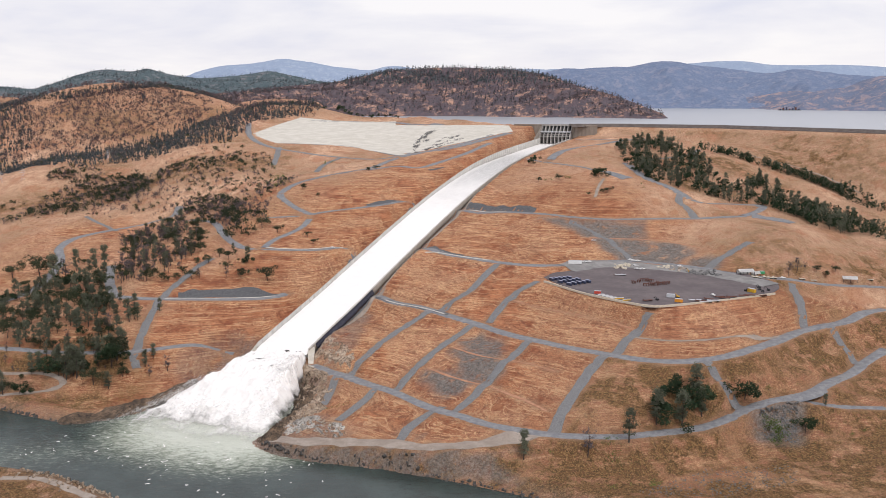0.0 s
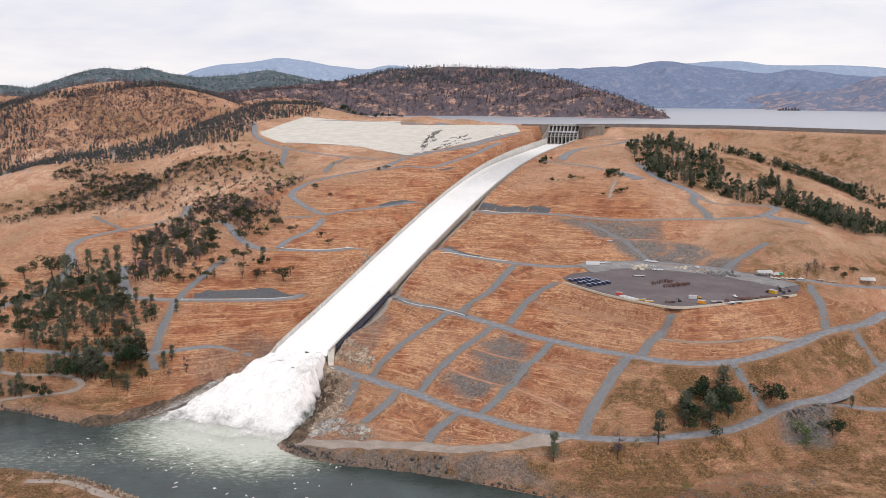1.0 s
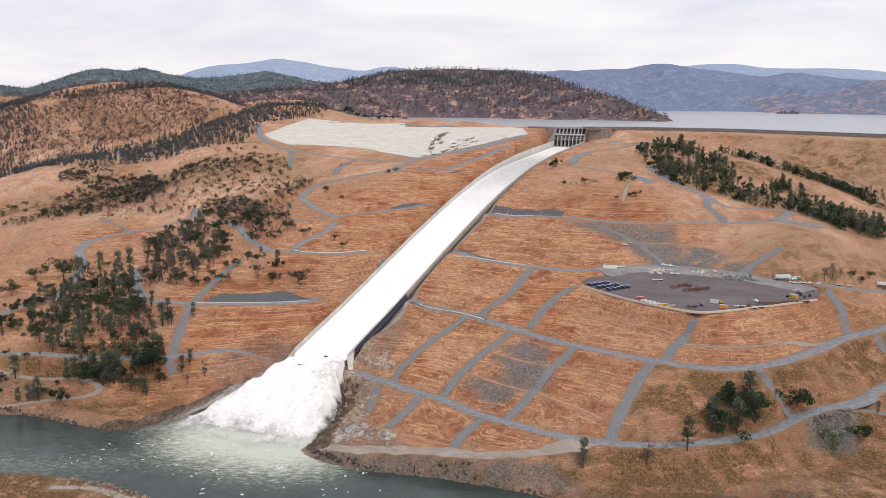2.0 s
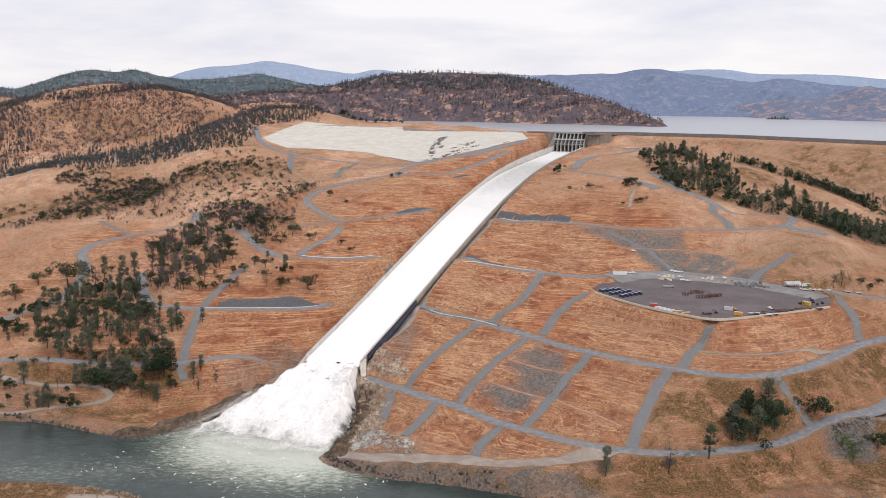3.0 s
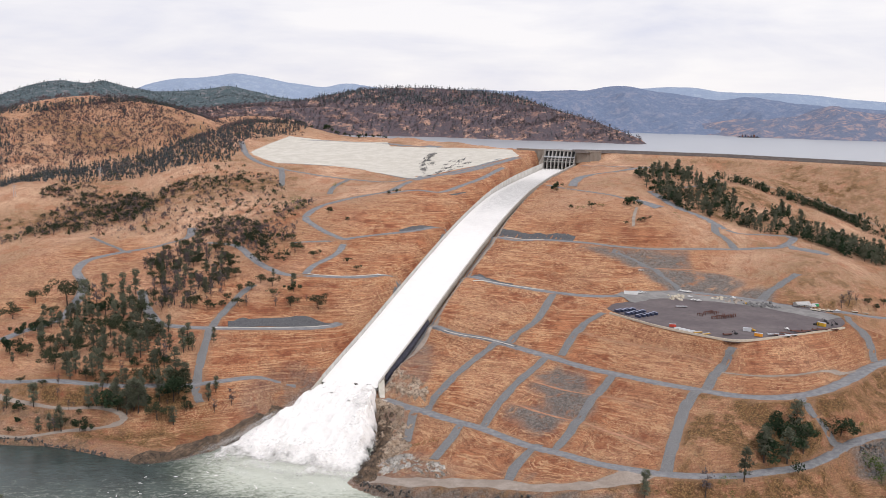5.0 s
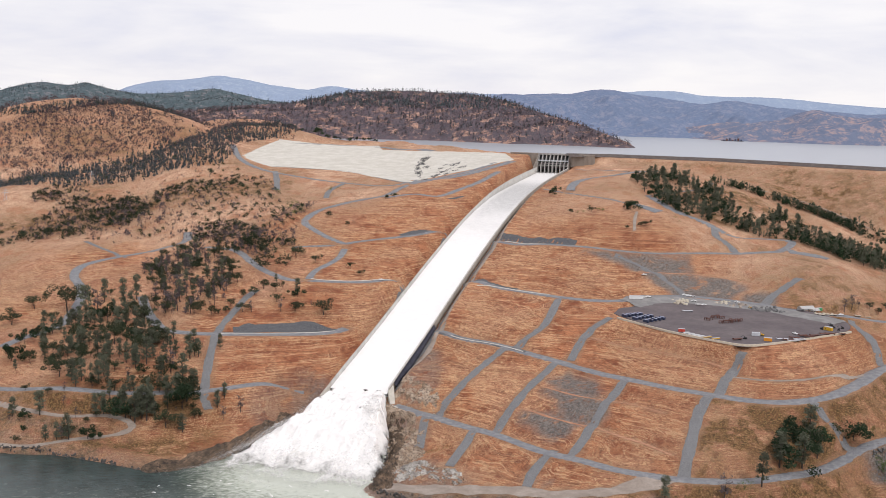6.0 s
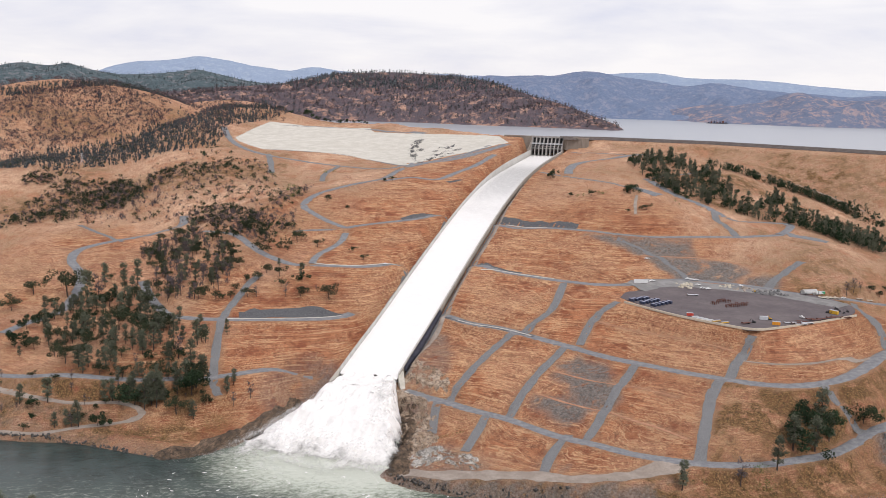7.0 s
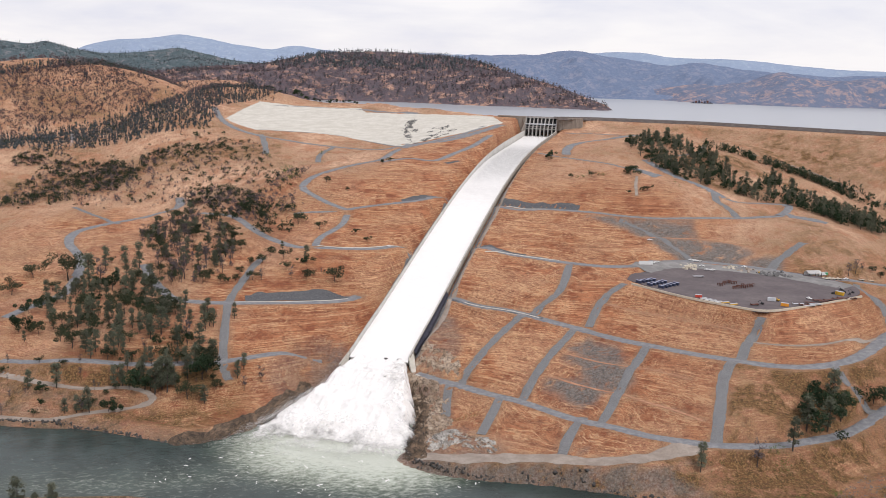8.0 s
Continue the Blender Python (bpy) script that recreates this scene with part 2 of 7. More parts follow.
def ground_material():
    m, nt, b = material("dry_ground", 0.95, 0, 0.12)
    at = nt.nodes.new("ShaderNodeAttribute")
    at.attribute_name = "cover"
    sp = nt.nodes.new("ShaderNodeSeparateColor")
    nt.links.new(at.outputs["Color"], sp.inputs["Color"])
    big, mid, patch = noise_of(nt, 0.012, 5), noise_of(nt, 0.06, 7, 0.7), noise_of(nt, 0.028, 6, 0.7)
    fine, speck, blade = noise_of(nt, 0.32, 6, 0.75), noise_of(nt, 1.1, 3, 0.7), noise_of(nt, 0.75, 4, 0.75)
    # straw rows that follow the contour lines of the seeded slopes
    rows = noise_of(nt, 1.0, 5, 0.7, (0.13, 0.13, 1.25))
    shelf = noise_of(nt, 1.0, 3, 0.55, (0.010, 0.010, 0.42))
    red = blend(nt, spread(nt, mid, 0.38, 0.62), (0.30, 0.104, 0.054), (0.545, 0.232, 0.118))
    red = blend(nt, times(nt, spread(nt, big, 0.50, 0.60), 0.6), red, (0.56, 0.30, 0.18))
    straw = times(nt, spread(nt, rows, 0.50, 0.57), spread(nt, patch, 0.42, 0.56))
    red = blend(nt, times(nt, straw, 0.38), red, (0.80, 0.52, 0.28))
    red = blend(nt, times(nt, times(nt, spread(nt, shelf, 0.53, 0.55), spread(nt, shelf, 0.58, 0.56)), 0.8), red, (0.74, 0.46, 0.26))
    red = blend(nt, times(nt, times(nt, spread(nt, shelf, 0.43, 0.45), spread(nt, shelf, 0.485, 0.465)), 0.6), red, (0.20, 0.072, 0.044))
    red = blend(nt, times(nt, times(nt, spread(nt, fine, 0.54, 0.61), spread(nt, big, 0.46, 0.56)), 0.8), red, (0.78, 0.52, 0.285))
    red = blend(nt, times(nt, spread(nt, fine, 0.44, 0.37), 0.7), red, (0.15, 0.055, 0.037))
    red = blend(nt, times(nt, times(nt, spread(nt, blade, 0.51, 0.57), spread(nt, patch, 0.42, 0.58)), 0.8), red, (0.70, 0.43, 0.25))
    red = blend(nt, times(nt, spread(nt, times(nt, rows, speck, "MULTIPLY"), 0.22, 0.15), 0.42), red, (0.16, 0.055, 0.032))
    # Dry grass, its blue raised a little for haze over the uplands.
    gold = blend(nt, spread(nt, mid, 0.36, 0.60), (0.43, 0.225, 0.14), (0.79, 0.515, 0.345))
    gold = blend(nt, times(nt, spread(nt, blade, 0.52, 0.60), 0.7), gold, (0.38, 0.195, 0.11))
    gold = blend(nt, times(nt, spread(nt, speck, 0.47, 0.39), 0.6), gold, (0.94, 0.70, 0.50))
    gold = blend(nt, times(nt, spread(nt, patch, 0.50, 0.60), 0.65), gold, (0.50, 0.235, 0.135))
    gold = blend(nt, times(nt, spread(nt, fine, 0.43, 0.34), 0.6), gold, (0.36, 0.195, 0.11))
    brush = blend(nt, spread(nt, fine, 0.40, 0.60), (0.21, 0.115, 0.055), (0.09, 0.060, 0.028))
    brush = blend(nt, times(nt, spread(nt, blade, 0.50, 0.58), 0.65), brush, (0.44, 0.27, 0.122))
    stone = blend(nt, spread(nt, noise_of(nt, 0.45, 8, 0.8), 0.38, 0.62), (0.115, 0.108, 0.105), (0.30, 0.27, 0.24))
    col = blend(nt, sp.outputs["Red"], gold, red)
    col = blend(nt, times(nt, sp.outputs["Green"], spread(nt, mid, 0.34, 0.60)), col, brush)
    col = blend(nt, times(nt, at.outputs["Alpha"], spread(nt, fine, 0.30, 0.55)), col, (0.37, 0.225, 0.14))
    col = blend(nt, times(nt, sp.outputs["Blue"], spread(nt, noise_of(nt, 0.05, 8, 0.75, (1.0, 1.6, 1.0)), 0.33, 0.49)), col, stone)
    col = blend(nt, times(nt, spread(nt, speck, 0.52, 0.60), 0.55), col, (0.13, 0.066, 0.042))
    col = blend(nt, times(nt, spread(nt, noise_of(nt, 0.17, 4, 0.7), 0.56, 0.66), 0.5), col, (0.19, 0.092, 0.06))
    nt.links.new(col, b.inputs["Base Color"])
    bump(nt, b, noise_of(nt, 0.4, 8, 0.78), 1.0, 2.0)
    return m


def wood_hill_material(name, earth, earth2, trees, trees2, amount=0.5):
    """Far slopes: bare earth between woods, at two scales, in colours that take in the haze."""
    m, nt, b = material(name, 1.0, 0, 0.0)
    col = blend(nt, spread(nt, noise_of(nt, 0.011, 6, 0.6), 0.35, 0.65), earth, earth2)
    wood = spread(nt, noise_of(nt, 0.03, 9, 0.75), amount - 0.06, amount + 0.06)
    kind = blend(nt, spread(nt, noise_of(nt, 0.09, 5, 0.7), 0.35, 0.65), trees, trees2)
    nt.links.new(blend(nt, wood, col, kind), b.inputs["Base Color"])
    bump(nt, b, noise_of(nt, 0.05, 8, 0.75), 1.0, 6.0)
    return m


def water_material(name, color, rough, ripple, size, foam=False):
    m, nt, b = material(name, rough, 0, 0.42)
    b.inputs["IOR"].default_value = 1.33
    b.inputs["Base Color"].default_value = (*color, 1)
    if foam:
        at = nt.nodes.new("ShaderNodeAttribute")
        at.attribute_name = "foam"
        churn = noise_of(nt, 0.2, 9, 0.78, (1.0, 1.8, 1), turn=(0, 0, 0.4))
        amount = spread(nt, times(nt, at.outputs["Fac"], churn, "ADD"), 0.62, 1.02)
        milky = blend(nt, spread(nt, noise_of(nt, 0.03, 6, 0.6), 0.35, 0.7), color, tuple(c * 1.5 for c in color))
        pale = spread(nt, at.outputs["Fac"], 0.05, 0.5)
        nt.links.new(blend(nt, amount, blend(nt, pale, milky, (0.15, 0.185, 0.12)), (0.55, 0.58, 0.50)), b.inputs["Base Color"])
    bump(nt, b, noise_of(nt, size, 6, 0.65, (1, 1.8, 1)), 0.7, ripple)
    return m


def white_water(name, dull):
    m, nt, b = material(name, 0.75, 0, 0.25)
    streak = noise_of(nt, 0.12, 8, 0.7)
    col = blend(nt, spread(nt, streak, 0.35, 0.65), (0.83, 0.815, 0.79), (0.87, 0.855, 0.83))
    if dull:
        at = nt.nodes.new("ShaderNodeAttribute")
        at.attribute_name = "clear"
        glassy = spread(nt, noise_of(nt, 0.5, 6, 0.7), 0.18, 0.80)
        col = blend(nt, times(nt, at.outputs["Fac"], glassy), col, (0.22, 0.225, 0.22))
    else:
        at = nt.nodes.new("ShaderNodeAttribute")
        at.attribute_name = "dense"
        wisp = spread(nt, noise_of(nt, 0.06, 4, 0.55), 0.30, 0.72)
        ragged = times(nt, at.outputs["Fac"], times(nt, wisp, 0.4), "SUBTRACT")
        ragged = times(nt, ragged, times(nt, spread(nt, noise_of(nt, 0.3, 6, 0.7), 0.35, 0.7), 0.22), "SUBTRACT")
        nt.links.new(spread(nt, ragged, 0.0, 0.8), b.inputs["Alpha"])
    nt.links.new(col, b.inputs["Base Color"])
    bump(nt, b, noise_of(nt, 0.25, 6, 0.7), 0.2, 0.06)
    return m


GROUND = ground_material()
GRAVEL = simple("grey_gravel_road", (0.185, 0.19, 0.205), (0.29, 0.29, 0.29), 0.22, 0.95, relief=0.1)
RIPRAP = simple("broken_rock", (0.15, 0.152, 0.157), (0.285, 0.285, 0.285), 1.3, 0.95, low=0.3, high=0.7, relief=0.5)
SOIL = simple("bare_pale_soil", (0.40, 0.195, 0.115), (0.55, 0.31, 0.19), 0.3, 0.95, relief=0.1)
DIRT = simple("pale_dirt", (0.29, 0.24, 0.20), (0.40, 0.345, 0.295), 0.08, 0.95, relief=0.1)
YARD_TOP = simple("dark_yard_gravel", (0.125, 0.105, 0.11), (0.17, 0.145, 0.145), 0.03, 0.95, relief=0.08)
GATE_CONCRETE = simple("gate_concrete", (0.33, 0.315, 0.30), (0.42, 0.405, 0.385), 0.15, 0.85, by_object=0.2)
CONCRETE = simple("grey_concrete", (0.55, 0.53, 0.49), (0.66, 0.64, 0.60), 0.12, 0.8, by_object=0.25)
OLD_CONCRETE = simple("old_brown_concrete", (0.27, 0.235, 0.20), (0.36, 0.32, 0.275), 0.12, 0.85, stretch=(1, 1, 0.3))
PALE_CONCRETE = simple("pale_rolled_concrete", (0.56, 0.53, 0.46), (0.68, 0.65, 0.58), 0.05, 0.85, stretch=(1, 1, 6), relief=0.1)
RIVER_WATER = water_material("green_river_water", (0.03, 0.043, 0.04), 0.16, 0.5, 0.12, True)
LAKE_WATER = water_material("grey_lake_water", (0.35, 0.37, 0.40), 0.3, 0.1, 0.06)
CHUTE_WATER = white_water("white_chute_water", True)
SPRAY = white_water("white_spray", False)
FROTH = simple("white_froth", (0.80, 0.79, 0.77), (0.86, 0.85, 0.83), 0.3, 0.8)
# Burnt earth and scorched woods, their blue raised for haze.
BURNT_HILL = wood_hill_material("burnt_wooded_hill", (0.31, 0.19, 0.155), (0.56, 0.35, 0.26), (0.155, 0.118, 0.128), (0.115, 0.105, 0.12), 0.44)
# Green woods and earth, greyed and blued in colour for haze.
GREEN_HILL = wood_hill_material("hazed_green_hill", (0.19, 0.20, 0.215), (0.23, 0.225, 0.23), (0.085, 0.12, 0.13), (0.12, 0.15, 0.165), 0.44)
# Distance haze is mixed into these blue base colours.
BLUE_HILL = wood_hill_material("hazed_blue_hill", (0.34, 0.41, 0.52), (0.36, 0.43, 0.53), (0.29, 0.36, 0.48), (0.31, 0.38, 0.50), 0.45)
SHORE_HILL = wood_hill_material("hazed_shore_hill", (0.42, 0.315, 0.30), (0.29, 0.265, 0.31), (0.155, 0.185, 0.265), (0.185, 0.215, 0.295), 0.46)
MAIN_HILL = wood_hill_material("hazed_lake_hill", (0.27, 0.285, 0.365), (0.235, 0.27, 0.365), (0.16, 0.205, 0.305), (0.19, 0.24, 0.345), 0.45)

# ---- the large structure ----
def part(name, bm, mat, parent=None, label="", smooth=False):
    """Links a bmesh as one mesh object, under a thing or a part if one is given."""
    me = bpy.data.meshes.new(name)
    bm.normal_update()
    bm.to_mesh(me)
    bm.free()
    if smooth:
        me.shade_smooth()
    me.materials.append(mat)
    ob = new(name, me)
    if parent:
        ob.parent = parent
    return tagged(ob, label)


def copy_at(ob, m):
    """A copy of a thing at a pose that has its own scale."""
    return copy_thing(ob, m @ Matrix.Diagonal((1 / ob.scale[0], 1 / ob.scale[1], 1 / ob.scale[2], 1)))


def sheet(name, xs, ys, heights, mat, smooth=True):
    """A ground sheet on a grid; heights has a row for each y."""
    nx, ny = len(xs), len(ys)
    gx, gy = np.meshgrid(xs, ys)
    co = np.stack([gx, gy, heights], -1).reshape(-1, 3).astype(np.float32)
    i = (np.arange(ny - 1)[:, None] * nx + np.arange(nx - 1)[None]).ravel()
    return faces(name, co, np.stack([i, i + 1, i + nx + 1, i + nx], 1), mat, smooth)


def faces(name, co, quads, mat, smooth=True):
    """A mesh of four-sided faces from arrays."""
    me = bpy.data.meshes.new(name)
    me.vertices.add(len(co))
    me.vertices.foreach_set("co", np.asarray(co, np.float32).ravel())
    me.loops.add(len(quads) * 4)
    me.loops.foreach_set("vertex_index", np.asarray(quads, np.int32).ravel())
    me.polygons.add(len(quads))
    me.polygons.foreach_set("loop_start", np.arange(len(quads), dtype=np.int32) * 4)
    me.update(calc_edges=True)
    me.validate()
    if smooth:
        me.shade_smooth()
    me.materials.append(mat)
    return new(name, me)


def stretch_axis(a, b, near, reach_a, reach_b):
    """Even steps from a to b, then wider and wider ones out to the two reaches."""
    out = list(np.arange(a, b + 0.1, near))
    v, d = out[-1], near
    while v < reach_b:
        d *= 1.25
        v += d
        out.append(min(v, reach_b))
    v, d, low = out[0], near, []
    while v > reach_a:
        d *= 1.25
        v -= d
        low.append(max(v, reach_a))
    return np.array(low[::-1] + out)


def smooth_line(pts, gap=6.0):
    """A curve through the points of a plan, with a point every gap metres."""
    p = np.array(pts, float)
    p = np.vstack([2 * p[0] - p[1], p, 2 * p[-1] - p[-2]])
    out = []
    for a, b, c, d in zip(p[:-3], p[1:-2], p[2:-1], p[3:]):
        n = max(2, int(np.hypot(*(c - b)) / gap))
        for s in np.arange(n) / n:
            out.append(0.5 * (2 * b + (c - a) * s + (2 * a - 5 * b + 4 * c - d) * s * s + (3 * b - a - 3 * c + d) * s**3))
    out.append(p[-2])
    return np.array(out)


def ribbon(name, pts, width, mat, lift=0.55, crown=0.0, label="", category="road", across=5, ragged=0.0, kind="structure", seed=0, level=None, line=None, drape=False):
    """A strip that follows the ground along a plan line."""
    line = smooth_line(pts, 5.0) if line is None else line
    way = np.gradient(line, axis=0)
    way /= np.hypot(way[:, 0], way[:, 1])[:, None] + 1e-9
    side = np.stack([way[:, 1], -way[:, 0]], 1)
    k = np.linspace(-1, 1, across)
    if level is not None:
        k = np.r_[-1 - 4.0 / width, k, 1 + 4.0 / width]
        across += 2
    rag = 1 + ragged * vnoise(line[:, 0], line[:, 1], 9, 20 + seed)[:, None] * np.abs(k)[None]
    xy = line[:, None] + side[:, None] * (k[None] * rag * width / 2)[..., None]
    z = on_ground(xy[..., 0], xy[..., 1])
    mid = z.mean(1, keepdims=True)
    for _ in range(3):
        mid[1:-1] = (mid[:-2] + 2 * mid[1:-1] + mid[2:]) / 4
    z = (z if drape else np.maximum(z, z * 0.45 + mid * 0.55)) if level is None else level[:, None] + 0.12 * vnoise(xy[..., 0], xy[..., 1], 4, 21)
    if level is not None:
        z[:, 0] -= 2.0
        z[:, -1] -= 2.0
    z = z + lift + crown * (1 - k**2)[None] - 0.5 * lift * (np.abs(k) > 0.99)[None]
    co = np.concatenate([xy, z[..., None]], -1).reshape(-1, 3)
    n, m = len(line), across
    i = (np.arange(n - 1)[:, None] * m + np.arange(m - 1)[None]).ravel()
    ob = faces(name, co, np.stack([i, i + 1, i + m + 1, i + m], 1)[:, ::-1], mat)
    return tagged(ob, label, category, kind=kind)


def tube(bm, pts, r0, r1, sides=5):
    """A tapered limb through the points."""
    rings = []
    for i, p in enumerate(pts):
        r = r0 + (r1 - r0) * i / (len(pts) - 1)
        way = (Vector(pts[min(i + 1, len(pts) - 1)]) - Vector(pts[max(i - 1, 0)])).normalized()
        u = way.cross(Vector((0.3, 1, 0.2))).normalized()
        v = way.cross(u)
        rings.append([bm.verts.new(Vector(p) + (u * math.cos(6.2832 * k / sides) + v * math.sin(6.2832 * k / sides)) * r) for k in range(sides)])
    for a, b in zip(rings[:-1], rings[1:]):
        for k in range(sides):
            bm.faces.new((a[k], a[(k + 1) % sides], b[(k + 1) % sides], b[k]))
    bm.faces.new(rings[-1])


def inside(poly, count, seed, low, high, gap=0.0):
    """Random spots in a piece of the plan, with heights."""
    rng = np.random.default_rng(seed)
    p = np.array(poly, float)
    got = []
    while len(got) < count:
        q = rng.uniform(p.min(0), p.max(0), (400, 2))
        q = q[away(q[:, 0], q[:, 1], poly, True) < 0]
        for x, y in q[: count - len(got)]:
            got.append((x, y, rng.uniform(low, high)))
    return got


# roads in plan: kind, width, line
ROAD_LINES = [
    ("rock", 7.68, [(352, 837), (361, 822), (367, 809)]),
    ("rock", 7.68, [(151, 1104), (182, 1077), (204, 1040), (206, 1025)]),
    ("rock", 10.24, [(278, 985), (290, 997), (310, 1010), (333, 1023)]),
    ("rock", 9.0, [(294, 1174), (287, 1150), (292, 1132), (298, 1110)]),
    ("rock", 9.5, [(-287, 1667), (-279, 1600), (-274, 1534)]),
    ("rock", 8.0, [(-173, 1568), (-185, 1545), (-194, 1512), (-196, 1471)]),
    ("rock", 6.0, [(-292, 1713), (-238, 1703), (-167, 1684), (-117, 1630), (-74, 1536)]),
    ("rock", 7.68, [(352, 939), (336, 876), (329, 843)]),
    ("rock", 7.68, [(-290, 956), (-290, 912), (-289, 869), (-290, 859), (-283, 845)]),
    ("rock", 7.68, [(-289, 962), (-278, 1000), (-271, 1028), (-262, 1052)]),
    ("rock", 7.68, [(-85, 822), (-56, 854), (-25, 891), (-12, 898)]),
    ("rock", 7.68, [(0, 906), (31, 930), (56, 990)]),
    ("rock", 7.68, [(-42, 775), (-14, 815), (22, 859), (34, 868)]),
    ("rock", 7.68, [(45, 874), (66, 904), (91, 922)]),
    ("rock", 7.68, [(9, 719), (41, 765), (71, 800), (79, 808)]),
    ("rock", 8.96, [(80, 669), (96, 700), (120, 747), (137, 765)]),
    ("rock", 8.96, [(144, 769), (160, 789), (178, 806)]),
    ("rock", 7.68, [(-31, 683), (-14, 714), (-3, 730)]),
    ("rock", 7.68, [(-83, 729), (-62, 776), (-55, 785)]),
    ("rock", 7.68, [(-103, 783), (-97, 812), (-91, 821)]),
    ("rock", 7.68, [(210, 748), (220, 730), (234, 714)]),
    ("dirt", 4.4, [(457, 1429), (485, 1422), (522, 1417), (547, 1394), (566, 1344), (577, 1308)]),
    ("dirt", 4.0, [(206, 1216), (194, 1185), (186, 1157)]),
    ("dirt", 7.7, [(-460, 813), (-423, 804), (-396, 805), (-361, 812), (-344, 817), (-344, 826), (-362, 833), (-398, 833), (-431, 842), (-451, 850), (-472, 860)]),
    ("dirt", 15.4, [(-137, 710), (-111, 693), (-70, 681), (-37, 672), (-14, 662), (18, 657), (43, 660), (69, 667)]),
    ("dirt", 6.6, [(-314, 638), (-291, 635), (-269, 624), (-248, 609), (-234, 599)]),
    ("dirt", 3.85, [(158, 792), (191, 777), (230, 779), (283, 808), (313, 827)]),
    ("soil", 3.0, [(9, 823), (28, 799), (50, 784), (72, 772), (92, 754)]),
    ("soil", 3.0, [(-14, 797), (2, 779), (22, 763), (39, 752), (59, 725), (70, 704), (78, 691)]),
    ("soil", 4.0, [(167, 1073), (198, 1074), (237, 1073), (270, 1056), (293, 1028)]),
    ("soil", 2.6, [(69, 897), (107, 866), (140, 828), (165, 802)]),
    ("rock", 6.0, [(-525, 1387), (-500, 1356), (-473, 1330), (-457, 1313)]),
    ("grey", 10.24, [(-120, 843), (-102, 828), (-82, 815), (-55, 787), (-25, 750), (6, 713), (31, 684), (61, 670), (85, 666), (114, 666), (140, 669), (179, 682), (213, 699), (238, 712), (251, 717), (266, 721), (298, 734), (339, 778), (372, 811), (399, 831)]),
    ("grey", 11.52, [(-72, 978), (-59, 959), (-35, 931), (-5, 898), (33, 867), (66, 822), (99, 792), (131, 771), (163, 753), (194, 747), (229, 753), (259, 772), (309, 820), (343, 842), (382, 863), (442, 928)]),
    ("grey", 7.68, [(278, 723), (298, 722), (322, 724), (355, 731)]),
    ("grey", 6.0, [(126, 1414), (140, 1367), (163, 1320), (186, 1277), (197, 1260), (212, 1250)]),
    ("grey", 11.52, [(-28, 1085), (5, 1054), (34, 1035), (60, 1005), (90, 975), (122, 984), (151, 1005), (194, 1024), (236, 1018), (273, 986), (302, 953), (351, 955), (392, 956), (464, 977)]),
    ("grey", 10.24, [(18, 1213), (41, 1185), (75, 1168), (106, 1145), (130, 1131), (155, 1118), (193, 1109), (233, 1108), (273, 1107), (299, 1105), (334, 1112), (360, 1125), (377, 1133), (400, 1139)]),
    ("grey", 10.24, [(253, 1317), (258, 1280), (261, 1245), (269, 1219), (284, 1203), (296, 1183), (304, 1167), (318, 1160), (351, 1176), (384, 1186), (402, 1190), (393, 1170), (358, 1127)]),
    ("grey", 6.5, [(261, 1319), (286, 1336), (319, 1345), (356, 1369), (376, 1403)]),
    ("grey", 12.0, [(154, 1367), (163, 1400), (179, 1436), (197, 1453), (222, 1454), (246, 1452), (271, 1461), (296, 1470), (315, 1464)]),
    ("grey", 7.0, [(231, 1640), (246, 1573), (258, 1521), (270, 1475)]),
    ("grey", 10.24, [(-477, 880), (-447, 869), (-416, 865), (-364, 856), (-325, 857), (-290, 861), (-248, 877), (-223, 886), (-202, 887)]),
    ("grey", 11.52, [(-346, 970), (-309, 954), (-270, 953), (-226, 957), (-182, 963), (-165, 973)]),
    ("grey", 10.24, [(-209, 1071), (-177, 1062), (-139, 1060), (-111, 1075)]),
    ("grey", 10.24, [(-502, 981), (-489, 1006), (-472, 1024), (-461, 1044), (-458, 1081), (-463, 1130), (-491, 1199), (-499, 1271), (-468, 1315), (-412, 1338), (-384, 1350), (-385, 1378)]),
    ("grey", 10.24, [(-349, 1307), (-307, 1256), (-279, 1188), (-254, 1129), (-229, 1082), (-209, 1071)]),
    ("grey", 7.68, [(-206, 1075), (-199, 1107), (-175, 1144), (-167, 1173)]),
    ("grey", 10.24, [(-228, 1201), (-185, 1188), (-164, 1189), (-109, 1196), (-73, 1207), (-47, 1230)]),
    ("grey", 8.96, [(-168, 1189), (-191, 1216), (-211, 1250), (-219, 1275), (-208, 1305), (-179, 1336), (-142, 1386), (-109, 1413), (-84, 1476), (-61, 1518), (-53, 1547)]),
    ("grey", 10.24, [(-381, 1874), (-354, 1754), (-304, 1673), (-232, 1620), (-155, 1570), (-101, 1519), (-65, 1529), (-10, 1544), (48, 1581), (104, 1656)]),
    ("grey", 15.0, [(-65, 1513), (-38, 1528), (2, 1530), (40, 1554), (81, 1591), (113, 1632)]),
    ("grey", 8.96, [(-109, 1391), (-68, 1406), (-36, 1382), (0, 1427), (37, 1469), (75, 1532)]),
    ("grey", 10.24, [(-389, 1095), (-373, 1041), (-355, 995), (-341, 968)]),
]
